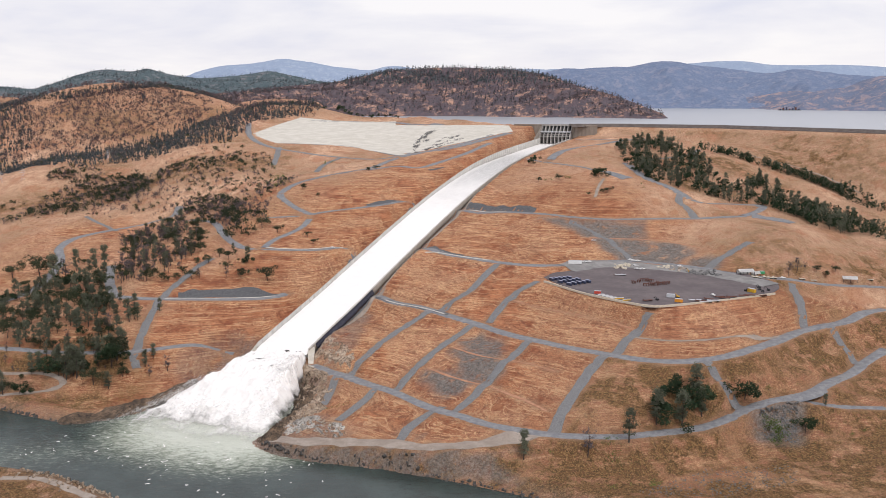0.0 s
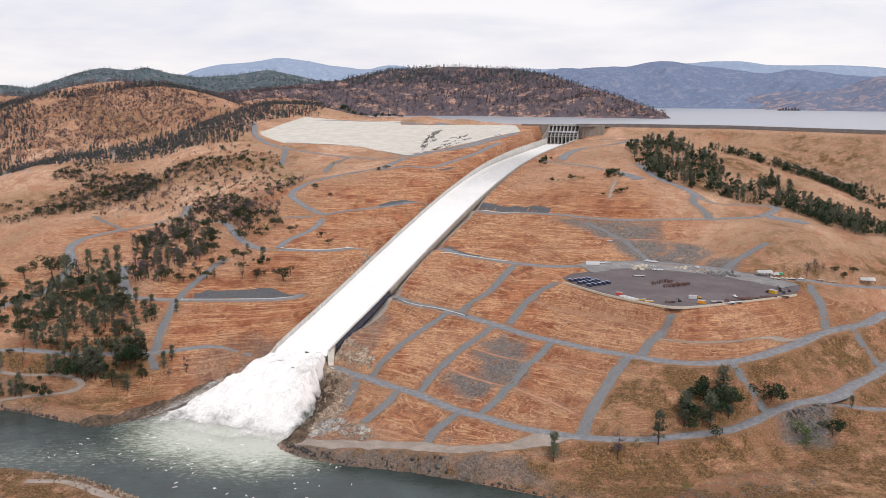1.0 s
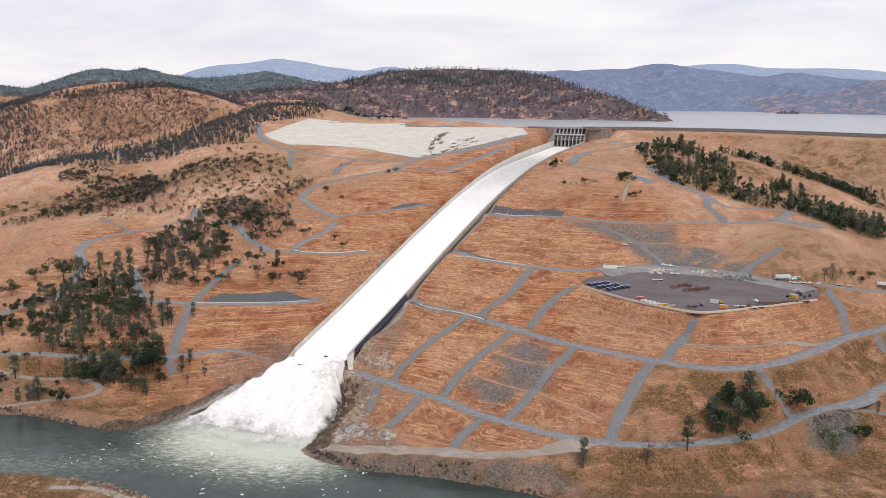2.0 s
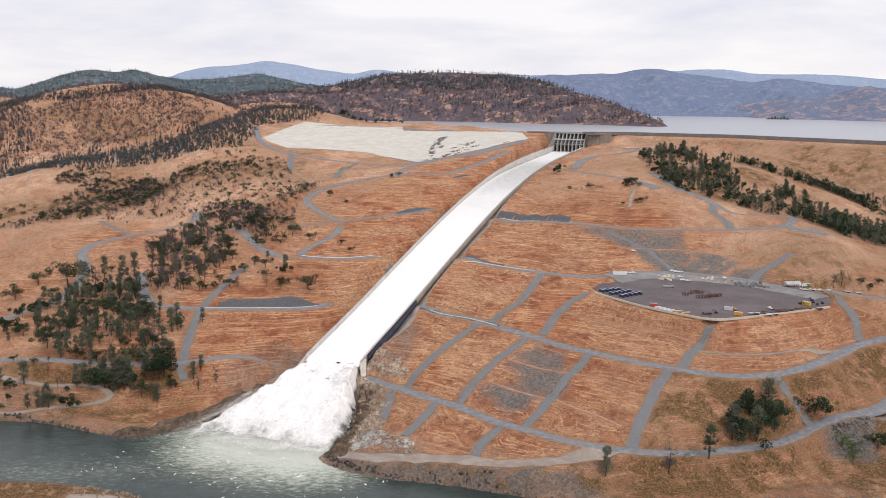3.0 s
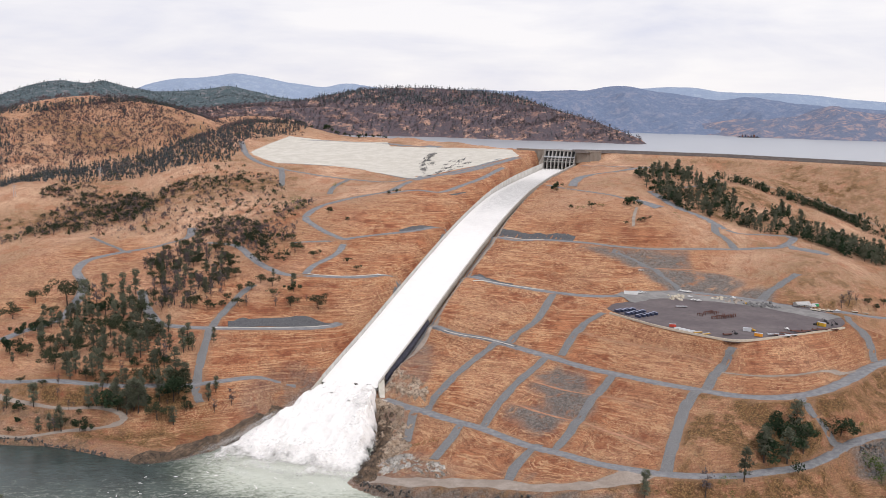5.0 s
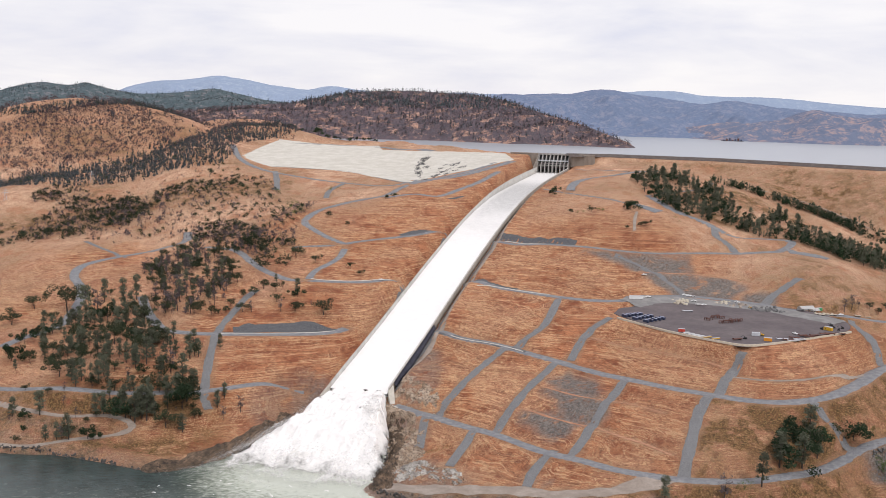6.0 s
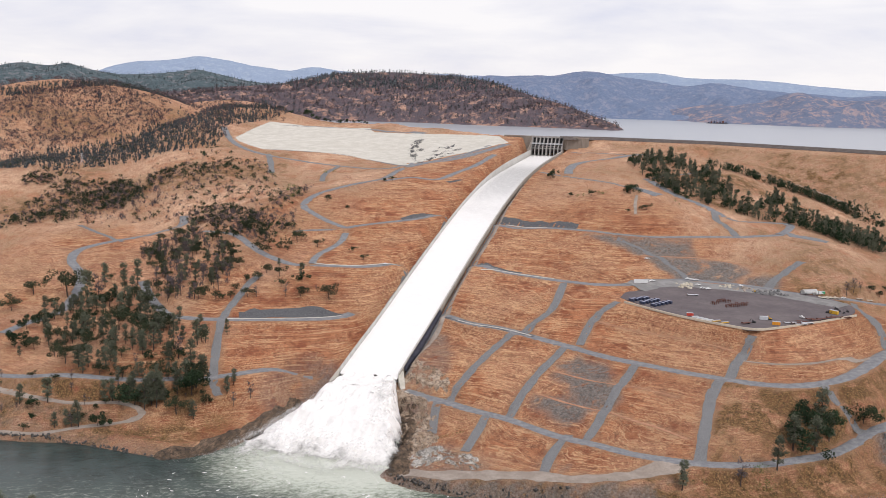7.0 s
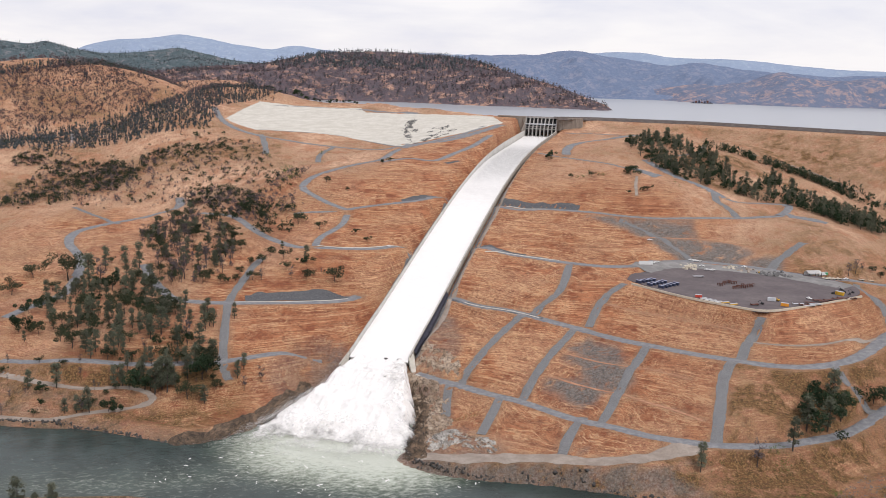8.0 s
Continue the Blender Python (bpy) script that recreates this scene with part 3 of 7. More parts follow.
ROCKY = [
    [(17, 836), (34, 843), (47, 814), (52, 796), (34, 802), (21, 816)],
    [(8, 817), (20, 812), (33, 798), (49, 778), (47, 765), (35, 762), (24, 763), (19, 781), (14, 797)],
    [(-15, 786), (-7, 786), (9, 774), (21, 761), (13, 752), (2, 750), (-8, 765)],
    [(116, 1121), (134, 1114), (172, 1103), (203, 1097), (233, 1097), (229, 1080), (193, 1079), (169, 1075), (150, 1093)],
    [(170, 1073), (198, 1071), (229, 1068), (264, 1055), (273, 1026), (254, 1022), (210, 1021), (195, 1036), (180, 1050)],
    [(269, 1011), (297, 1004), (288, 988), (269, 985)],
    [(-130, 844), (-107, 827), (-102, 803), (-107, 739), (-130, 773), (-134, 825)],
    [(-137, 768), (-102, 744), (-73, 697), (-86, 687), (-124, 713)],
    [(-118, 880), (-91, 945), (-77, 931), (-82, 855), (-107, 836)],
    [(243, 707), (279, 716), (270, 690), (242, 694)],
]


def road_beds():
    """Each road's line and the smoothed heights along it."""
    out = []
    for kind, width, pts in ROAD_LINES:
        line = smooth_line(pts, 5.0)
        z = land(line[:, 0], line[:, 1], False)
        for _ in range(6):
            z[1:-1] = (z[:-2] + 2 * z[1:-1] + z[2:]) / 4
        out.append((line, z))
    return out


ROAD_BEDS = road_beds()


def benches(x, y, z):
    """Cuts level beds for the roads into the ground; also says where its bare edges are."""
    bare = np.zeros_like(z)
    for (kind, width, _), (line, level) in zip(ROAD_LINES, ROAD_BEDS):
        near = (x > line[:, 0].min() - 20) & (x < line[:, 0].max() + 20) & (y > line[:, 1].min() - 20) & (y < line[:, 1].max() + 20)
        px, py = x[near], y[near]
        d2 = (px[:, None] - line[None, :, 0]) ** 2 + (py[:, None] - line[None, :, 1]) ** 2
        i = d2.argmin(1)
        d = np.sqrt(d2[np.arange(len(px)), i])
        w = 1 - step(width / 2 + 3, width / 2 + 10, d)
        z[near] += (level[i] - 0.1 - z[near]) * w
        bare[near] = np.maximum(bare[near], 1 - step(width / 2 + 0.5, width / 2 + (3.5 if kind != "grey" else 5), d + 1.5 * vnoise(px, py, 6, 22)))
    return z, bare


def lie(x, y):
    """Height of the finished ground, road beds and all."""
    x, y = np.atleast_1d(np.asarray(x, float)), np.atleast_1d(np.asarray(y, float))
    return benches(x, y, land(x, y))[0]


GRID = {}


def on_ground(x, y):
    """Height of the ground sheet, between its grid points."""
    xs, ys, z = GRID["xs"], GRID["ys"], GRID["z"]
    i, j = np.clip(np.searchsorted(xs, x) - 1, 0, len(xs) - 2), np.clip(np.searchsorted(ys, y) - 1, 0, len(ys) - 2)
    u, v = (x - xs[i]) / (xs[i + 1] - xs[i]), (y - ys[j]) / (ys[j + 1] - ys[j])
    return (z[j, i] * (1 - u) + z[j, i + 1] * u) * (1 - v) + (z[j + 1, i] * (1 - u) + z[j + 1, i + 1] * u) * v


def build_ground():
    xs = stretch_axis(-780, 680, 5.0, -2600, 2600)
    ys = np.concatenate([stretch_axis(575, 1290, 4.5, -700, 1290)[:-1], stretch_axis(1290, 2150, 7.0, 1290, 4850)])
    gx, gy = np.meshgrid(xs, ys)
    z, bare = benches(gx, gy, land(gx, gy))
    ob = sheet("ground", xs, ys, z, GROUND)
    GRID.update(xs=xs, ys=ys, z=z)
    # what grows or lies where: red seeded soil, dark brush, bare rock
    s, n = along(gx, gy)
    red = (1 - step(120, 210, -n)) * (1 - step(250, 330, n + 40 * vnoise(gx, gy, 90, 7))) * (1 - step(640, 760, s)) * step(-120, -60, s + 0.25 * n)
    red = np.maximum(red, 0.9 * (1 - step(0, 60, away(gx, gy, YARD, True))))
    red = np.maximum(red, 0.85 * (1 - step(45, 110, np.abs(n))) * (1 - step(930, 1000, s)))
    red = np.maximum(red, 0.75 * step(-640, -560, gx) * (1 - step(-420, -330, gx)) * step(1080, 1130, gy) * (1 - step(1290, 1380, gy)))
    red = np.maximum(red, 0.9 * step(1850, 1980, gy) * (1 - step(-420, -340, gx)))
    west = step(-760, -640, gx) * (1 - step(1290, 1400, gy + 60 * vnoise(gx, gy, 120, 10))) * (gx < -60)
    red = np.maximum(red, west * (0.72 + 0.4 * vnoise(gx, gy, 55, 11)))
    red = np.maximum(red, 0.9 * (gx > -60) * (gx < 420) * step(560, 600, gy) * (1 - step(900, 980, gy)))
    red *= 1 - 0.8 * step(1230, 1330, gy) * step(250, 420, gx)
    hill = step(1820, 1960, gy) * (1 - step(-420, -340, gx))
    red = np.clip(red, 0, 1) * (1 - 0.55 * hill)
    red *= 1 - 0.75 * step(420, 520, s) * step(70, 140, n)
    red *= 1 - 0.45 * step(360, 500, s) * step(32, 70, n)
    brush = 0.35 + 0.5 * vnoise(gx, gy, 60, 8)
    brush *= 1 - 0.75 * red
    brow = 1 - step(-6, 14, away(gx, gy, [(-130, 690), (-40, 662), (20, 648), (70, 660), (90, 668), (137, 762), (163, 746), (194, 740), (229, 746), (259, 765), (309, 812), (343, 834), (600, 1000), (700, 300), (-60, 560)], True) + 8 * vnoise(gx, gy, 20, 13))
    red *= 1 - 0.3 * brow
    brush = np.maximum(brush, (1.5 + 0.9 * vnoise(gx, gy, 26, 12) + 0.4 * vnoise(gx, gy, 9, 19)) * brow)
    brush = np.maximum(brush, 0.6 * step(1280, 1400, gy) * step(420, 520, gx))
    brush = np.maximum(brush, (1.7 + 0.5 * vnoise(gx, gy, 20, 15)) * (1 - step(-230, -190, gx)) * (1 - step(690, 720, gy)))
    red *= 1 - 0.9 * (1 - step(-230, -190, gx)) * (1 - step(690, 720, gy))
    brush = np.maximum(brush, hill * (0.15 + 0.75 * vnoise(gx, gy, 70, 14)))
    brush = np.maximum(brush, (0.55 + 0.7 * vnoise(gx, gy, 45, 16)) * step(230, 330, gx))
    back = gy - np.interp(gx, CREST[:, 0], CREST[:, 1])
    face = (gx > 300) * step(-330, -250, back) * (1 - step(-18, -8, back)) * step(1330, 1420, gy + 0.25 * (gx - 520))
    brush += (0.55 + 0.6 * vnoise(gx * 0.03, z, 9.0, 17) + 0.2 * vnoise(gx, gy, 40, 18) - brush) * face
    gully = np.exp(-((gy - 1480 - 0.25 * (gx + 600)) / 70) ** 2) * (gx < -250)
    brush = np.maximum(brush, gully)
    brush = np.maximum(brush, (0.9 + 0.7 * vnoise(gx, gy, 22, 23)) * (1 - step(-290, -250, gx)) * (1 - step(860, 900, gy)) * step(-560, -500, gx))
    rock = np.zeros_like(gx)
    for patch in ROCKY:
        rock = np.maximum(rock, 1 - step(-4, 9, away(gx, gy, patch, True) + 3.5 * vnoise(gx, gy, 13, 9) - 1))
    rock *= 1 - 0.55 * (1 - step(-60, -20, gx)) * (1 - step(900, 960, gy))
    d = away(gx, gy, SHORE, True)
    rock = np.maximum(rock, (1 - step(4, 16, d)) * (0.7 - 0.5 * step(-130, -80, gx)) * (0.45 + 0.55 * step(-240, -200, gx)))
    steep = np.abs(np.gradient(z, ys, axis=0)) + np.abs(np.gradient(z, xs, axis=1))
    rock = np.maximum(rock, step(0.6, 1.0, steep) * (1 - step(22, 45, d)) * (0.35 + 0.4 * step(-220, -190, gx)))
    data = np.stack([red, np.clip(brush, 0, 2), rock, bare], -1).reshape(-1, 4).astype(np.float32)
    layer = ob.data.color_attributes.new("cover", "FLOAT_COLOR", "POINT")
    layer.data.foreach_set("color", data.ravel())
    tagged(ob, "dry reddish hillside with straw-coloured grass above a river", "ground", kind="structure")


def build_water():
    xs, ys = np.arange(-900, 420, 9.0), np.arange(250, 960, 9.0)
    xs, ys = np.r_[-2600, -1500, xs, 900, 2600], np.r_[-700, 0, ys]
    gx, gy = np.meshgrid(xs, ys)
    ob = sheet("water", xs, ys, np.full(gx.shape, RIVER), RIVER_WATER)
    foot = away(gx, gy, [(-160, 800), (-205, 745), (-160, 725)])
    foam = 0.68 * np.clip(1 - foot / 110, 0, 1) ** 1.1
    trail = np.clip(1 - away(gx, gy, [(-200, 735), (-250, 700), (-330, 680), (-480, 690)]) / 75, 0, 1) * 0.16
    foam = np.maximum(foam, trail)
    layer = ob.data.attributes.new("foam", "FLOAT", "POINT")
    layer.data.foreach_set("value", foam.ravel().astype(np.float32))
    tagged(ob, "grey-green river water with foam below the spillway", "river", kind="structure")
    # the lake begins behind the crest of dam and weir
    xs = np.r_[np.arange(-700, 1105, 15.0), np.linspace(1150, 4200, 24)]
    shore = np.interp(xs, CREST[:, 0], CREST[:, 1]) + 14
    k = np.linspace(0, 1, 30)[:, None] ** 2
    y = shore[None] + (4850 - shore[None]) * k
    co = np.stack([np.broadcast_to(xs, y.shape), y, np.full(y.shape, LAKE)], -1).reshape(-1, 3)
    m = len(xs)
    i = (np.arange(29)[:, None] * m + np.arange(m - 1)[None]).ravel()
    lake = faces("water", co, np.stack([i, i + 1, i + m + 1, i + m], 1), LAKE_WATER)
    tagged(lake, "calm grey reservoir lake behind the dam", "lake", kind="structure")


def ridge(name, marks, distance, fall, mat, label, base=LAKE - 15, rough=10, seed=0, gap=0.12, near=None):
    """A range of hills round the place: its skyline as bearings and heights at a distance, and a slope of that depth towards us."""
    a = np.array(marks, float)
    az = np.arange(a[0, 0], a[-1, 0], gap)
    top = np.sum(weights(az, a[:, 0]) * a[:, 1], axis=1)
    far = np.full(len(az), float(distance)) if near is None else np.interp(az, [p[0] for p in near], [p[1] for p in near])
    k = np.r_[np.linspace(-0.35, 0, 5)[:-1], np.linspace(0, 1, 48)]
    eye = np.array((-108.0, 21.0))
    rad = np.radians(az)
    dist = far[None] - fall * k[:, None]
    x, y = eye[0] + dist * np.sin(rad), eye[1] + dist * np.cos(rad)
    spur = 0.5 + 0.8 * vnoise(x, y, 240, 30 + seed)
    prof = np.where(k >= 0, 1 - np.abs(k), 1 - 1.2 * np.abs(k))[:, None]
    prof = np.clip(prof, 0, 1) ** (0.75 + 0.7 * spur * (k >= 0)[:, None])
    z = base + (top[None] - base) * prof
    edge = np.clip(np.abs(k) * 5, 0.35, 1)[:, None] * np.clip(4 * (1 - np.abs(k)), 0, 1)[:, None]
    z = z + rough * (1.6 * vnoise(x, y, 150, 31 + seed) + 0.5 * vnoise(x, y, 45, 32 + seed) + 0.25 * vnoise(x, y, 18, 33 + seed)) * edge
    fold = 1 - 2 * np.abs(vnoise(x, y, 330, 34 + seed)) + 0.5 * (1 - 2 * np.abs(vnoise(x, y, 120, 35 + seed)))
    z = z + rough * 2.4 * (fold - 0.4) * np.clip(np.abs(k) * 3, 0, 1)[:, None] * np.clip(3 * (1 - np.abs(k)), 0, 1)[:, None]
    co = np.stack([x, y, z], -1).reshape(-1, 3)
    m, n = len(az), len(k)
    i = (np.arange(n - 1)[:, None] * m + np.arange(m - 1)[None]).ravel()
    ob = faces(name, co, np.stack([i, i + 1, i + m + 1, i + m], 1)[:, ::-1], mat)
    return tagged(ob, label, "hills", kind="structure")


FAR = {}


def build_distance():
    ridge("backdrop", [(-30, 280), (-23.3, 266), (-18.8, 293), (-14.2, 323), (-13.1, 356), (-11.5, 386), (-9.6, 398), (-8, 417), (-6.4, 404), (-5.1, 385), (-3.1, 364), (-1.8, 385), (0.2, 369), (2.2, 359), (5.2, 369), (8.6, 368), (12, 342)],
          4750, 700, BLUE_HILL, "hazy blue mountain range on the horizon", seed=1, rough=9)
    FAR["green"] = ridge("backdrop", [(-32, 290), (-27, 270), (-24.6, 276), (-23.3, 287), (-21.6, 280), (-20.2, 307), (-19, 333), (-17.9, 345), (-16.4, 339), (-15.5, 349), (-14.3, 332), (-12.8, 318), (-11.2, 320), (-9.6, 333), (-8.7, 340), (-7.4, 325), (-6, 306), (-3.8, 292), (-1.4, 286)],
          3700, 900, GREEN_HILL, "dark green wooded hills, blued for haze, beyond the gully", seed=2, rough=9)
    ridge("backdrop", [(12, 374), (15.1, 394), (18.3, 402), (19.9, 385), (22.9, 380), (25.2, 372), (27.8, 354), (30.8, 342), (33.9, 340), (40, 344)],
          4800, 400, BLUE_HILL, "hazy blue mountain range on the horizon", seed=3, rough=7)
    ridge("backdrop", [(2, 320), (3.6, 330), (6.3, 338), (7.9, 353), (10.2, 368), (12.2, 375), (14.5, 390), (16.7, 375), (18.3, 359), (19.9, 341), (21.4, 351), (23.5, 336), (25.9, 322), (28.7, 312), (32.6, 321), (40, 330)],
          4400, 700, MAIN_HILL, "wooded hills coloured blue-grey for haze across the lake", seed=4, rough=13)
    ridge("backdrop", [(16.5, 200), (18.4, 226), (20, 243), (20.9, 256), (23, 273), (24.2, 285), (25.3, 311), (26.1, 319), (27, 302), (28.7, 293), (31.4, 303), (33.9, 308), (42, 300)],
          4000, 520, SHORE_HILL, "brown wooded headland tinted blue for haze across the lake", seed=5, rough=12)
    FAR["burnt"] = ridge("backdrop", [(-14, 250), (-11, 260), (-9, 268), (-7.1, 279), (-4.4, 293), (-1.8, 320), (0.2, 334), (2.2, 338), (5.2, 331), (6.9, 322), (8.6, 308), (10.3, 284), (12.3, 257), (14, 232), (15.3, 210), (15.9, 194)],
          2900, 330, BURNT_HILL, "burnt brown hill with scorched woods on the lake shore", seed=6, rough=8, gap=0.06, near=[(-9, 2900), (3.6, 2930), (10.3, 2720), (15.9, 2480)])


def chute_place(s, n, z):
    s = np.asarray(s, float)
    p = CHUTE_END[None] + s[:, None] * CHUTE_WAY[None] + (np.asarray(n) + chute_bend(s))[:, None] * np.array([CHUTE_WAY[1], -CHUTE_WAY[0]])[None]
    return np.column_stack([p, z])


def strip(name, s, ns, zs, mat, parent=None, label="", smooth=False):
    """A body swept along the chute: a ring of offsets ns and heights zs (rows) for each s."""
    m = zs.shape[1]
    co = np.concatenate([chute_place(s, np.full(len(s), n) if np.isscalar(n) else n, zs[:, j])[:, None] for j, n in enumerate(ns)], 1).reshape(-1, 3)
    quads = []
    for i in range(len(s) - 1):
        for j in range(m):
            k = (j + 1) % m
            quads.append((i * m + j, i * m + k, (i + 1) * m + k, (i + 1) * m + j))
    if m == 4:
        quads += [(3, 2, 1, 0), tuple((len(s) - 1) * m + j for j in range(4))]
    ob = faces(name, co, np.array(quads), mat, smooth)
    if parent:
        ob.parent = parent
    return tagged(ob, label)


def build_chute():
    chute = tagged(new("spillway_chute"), "long straight concrete spillway chute full of white water", "spillway")
    s = np.arange(0, CHUTE_LONG + 1, 6.0)
    rim, floor = chute_rim(s), chute_floor(s)
    h = CHUTE_HALF
    strip("floor_slab", s, (-h - 1, h + 1, h + 1, -h - 1), np.column_stack([floor, floor, floor - 1.5, floor - 1.5]), CONCRETE, chute)
    for side in (-1, 1):
        wall = tagged(new("side_wall"), "pale concrete side wall in panels")
        wall.parent = chute
        panel, k = 9.1, 0
        a = 0.0
        while a < CHUTE_LONG - 1:
            b = min(a + panel - 0.25, CHUTE_LONG)
            e = np.array([a, b])
            r, f = chute_rim(e) + 0.12 * random.uniform(-1, 1), chute_floor(e)
            i, o = side * (h + 0.05 * random.uniform(0, 1)), side * (h + 1.0)
            strip("wall_panel", e, (i, o, o, i) if side > 0 else (o, i, i, o), np.column_stack([r, r, f - 2, f - 2]), CONCRETE, wall)
            a += panel
        strip("kerb", s, tuple(side * (h + q) for q in ((0.9, 1.6, 1.6, 0.9) if side > 0 else (1.6, 0.9, 0.9, 1.6))), np.column_stack([rim - 0.9, rim - 0.9, floor - 3, floor - 3]), OLD_CONCRETE, wall)
    # the sheet of water
    s = np.arange(-3, CHUTE_LONG - 2, 2.5)
    n = np.linspace(-h + 0.02, h - 0.02, 31)
    gs, gn = np.meshgrid(s, n, indexing="ij")
    z = (chute_floor(s) + 2.6)[:, None] + 0.12 * vnoise(gs * 0.4, gn, 2.5, 40) + 0.1 * vnoise(gs, gn, 9, 41)
    co = chute_place(gs.ravel(), gn.ravel(), z.ravel())
    i = (np.arange(len(s) - 1)[:, None] * 31 + np.arange(30)[None]).ravel()
    ob = faces("flowing_water", co, np.stack([i, i + 1, i + 32, i + 31], 1), CHUTE_WATER)
    clear = step(330, 640, gs + 25 * vnoise(gs, gn, 30, 42)) * (1 - 0.75 * step(690, 800, gs)) * (1 - 0.5 * step(0.55, 1, np.abs(gn) / h))
    ob.data.attributes.new("clear", "FLOAT", "POINT").data.foreach_set("value", clear.ravel().astype(np.float32))
    tagged(ob, "fast white water sheet running down the chute", "water", kind="stuff")


def build_spray():
    """Shells of falling water: a dense heart inside thinner and thinner veils."""
    v, w = np.linspace(0, 1, 190), np.linspace(-1, 1, 150)
    gv, gw = np.meshgrid(v, w, indexing="ij")
    top = float(chute_floor(0)[0]) + 2.6
    # spread, lift, length, density, softness at the sides, softness at the end
    shells = ((0.9, 0.0, 156, 2.0, 5.0, 2.0), (1.05, 1.8, 172, 1.3, 2.6, 1.6), (1.22, 2.4, 196, 0.95, 2.0, 1.3), (1.45, 1.6, 228, 0.8, 1.6, 1.15))
    for shell, (grow, lift, long, density, soft_side, soft_end) in enumerate(shells):
        wide = 26.5 + 27 * np.where(gw < 0, gv**0.85, gv**0.75) * (1 + (grow - 1) * gv)
        lean = np.where(gw < 0, 1 + 0.85 * gv**1.6, 1 + 0.62 * gv)
        n = gw * wide * lean * (1 + (grow - 1) * gv * (gw < 0)) + 2.5 * vnoise(gv * 60, gw * 40, 9, 50 + shell) * gv
        s = 1 - long * gv + 5 * vnoise(gv * 80, gw * 60, 8, 51 + shell) * gv
        body = top + 13 * gv - (top + 14) * (gv / 0.84) ** 2.1 + lift * np.clip(gv * 5, 0, 1)
        body = np.maximum(body, RIVER + 1.2 + 0.8 * lift * (1 - gv))
        edge = np.clip((1 - np.abs(gw)) * np.where(gw < 0, 2.4, 5.0), 0, 1) ** 0.7
        edge = edge + (1 - edge) * np.clip(1 - gv * 9, 0, 1)
        z = RIVER - 0.3 + (body - RIVER) * edge * np.clip((1 - gv) * 8, 0.2, 1)
        z += (0.5 * vnoise(s, n, 16, 52 + shell) + 0.12 * vnoise(s, n, 6, 53 + shell) + 0.1 * vnoise(s, n, 2.4, 54 + shell)) * np.clip(gv * 4, 0, 1) * edge
        z += (4.2 * np.abs(vnoise(n, s * 0.35, 6, 58)) + 1.2 * vnoise(n, s, 2.5, 59)) * np.exp(-(((gv - 0.07) / 0.05) ** 2)) * (shell == 0)
        puff = (1 - 2 * np.abs(vnoise(s, n, 15, 61 + shell))) + 0.6 * (1 - 2 * np.abs(vnoise(s, n, 6.5, 62 + shell))) + 0.3 * (1 - 2 * np.abs(vnoise(s, n, 3, 63 + shell)))
        z += 1.7 * puff * np.clip(gv * 5, 0, 1) * np.clip((1 - gv) * 4, 0, 1) * edge
        n = n + 2.2 * puff * np.sign(gw) * gw**2 * np.clip(gv * 5, 0, 1)
        co = chute_place(s.ravel(), n.ravel(), z.ravel())
        m = len(w)
        i = (np.arange(len(v) - 1)[:, None] * m + np.arange(m - 1)[None]).ravel()
        ob = faces("spray", co, np.stack([i, i + 1, i + m + 1, i + m], 1), SPRAY)
        fade = np.clip((1 - np.abs(gw)) * np.where((gw < 0) & (shell == 0), 14 - 9 * gv, soft_side), 0, 1) * np.clip((1 - gv) * soft_end, 0, 1)
        if shell:
            fade = fade * np.where(gw < 0, np.clip((gv - 0.2) * 2.5, 0, 1), 1) * np.clip(np.maximum((np.abs(gw) - 0.4) * 2.2, (gv - 0.5) * 3), 0, 1)
        fade = fade * density * np.clip(gv * 12 + (shell == 0), 0, 1)
        ob.data.attributes.new("dense", "FLOAT", "POINT").data.foreach_set("value", fade.ravel().astype(np.float32))
        tagged(ob, "billowing white spray where the chute falls into the river", "spray", kind="stuff")


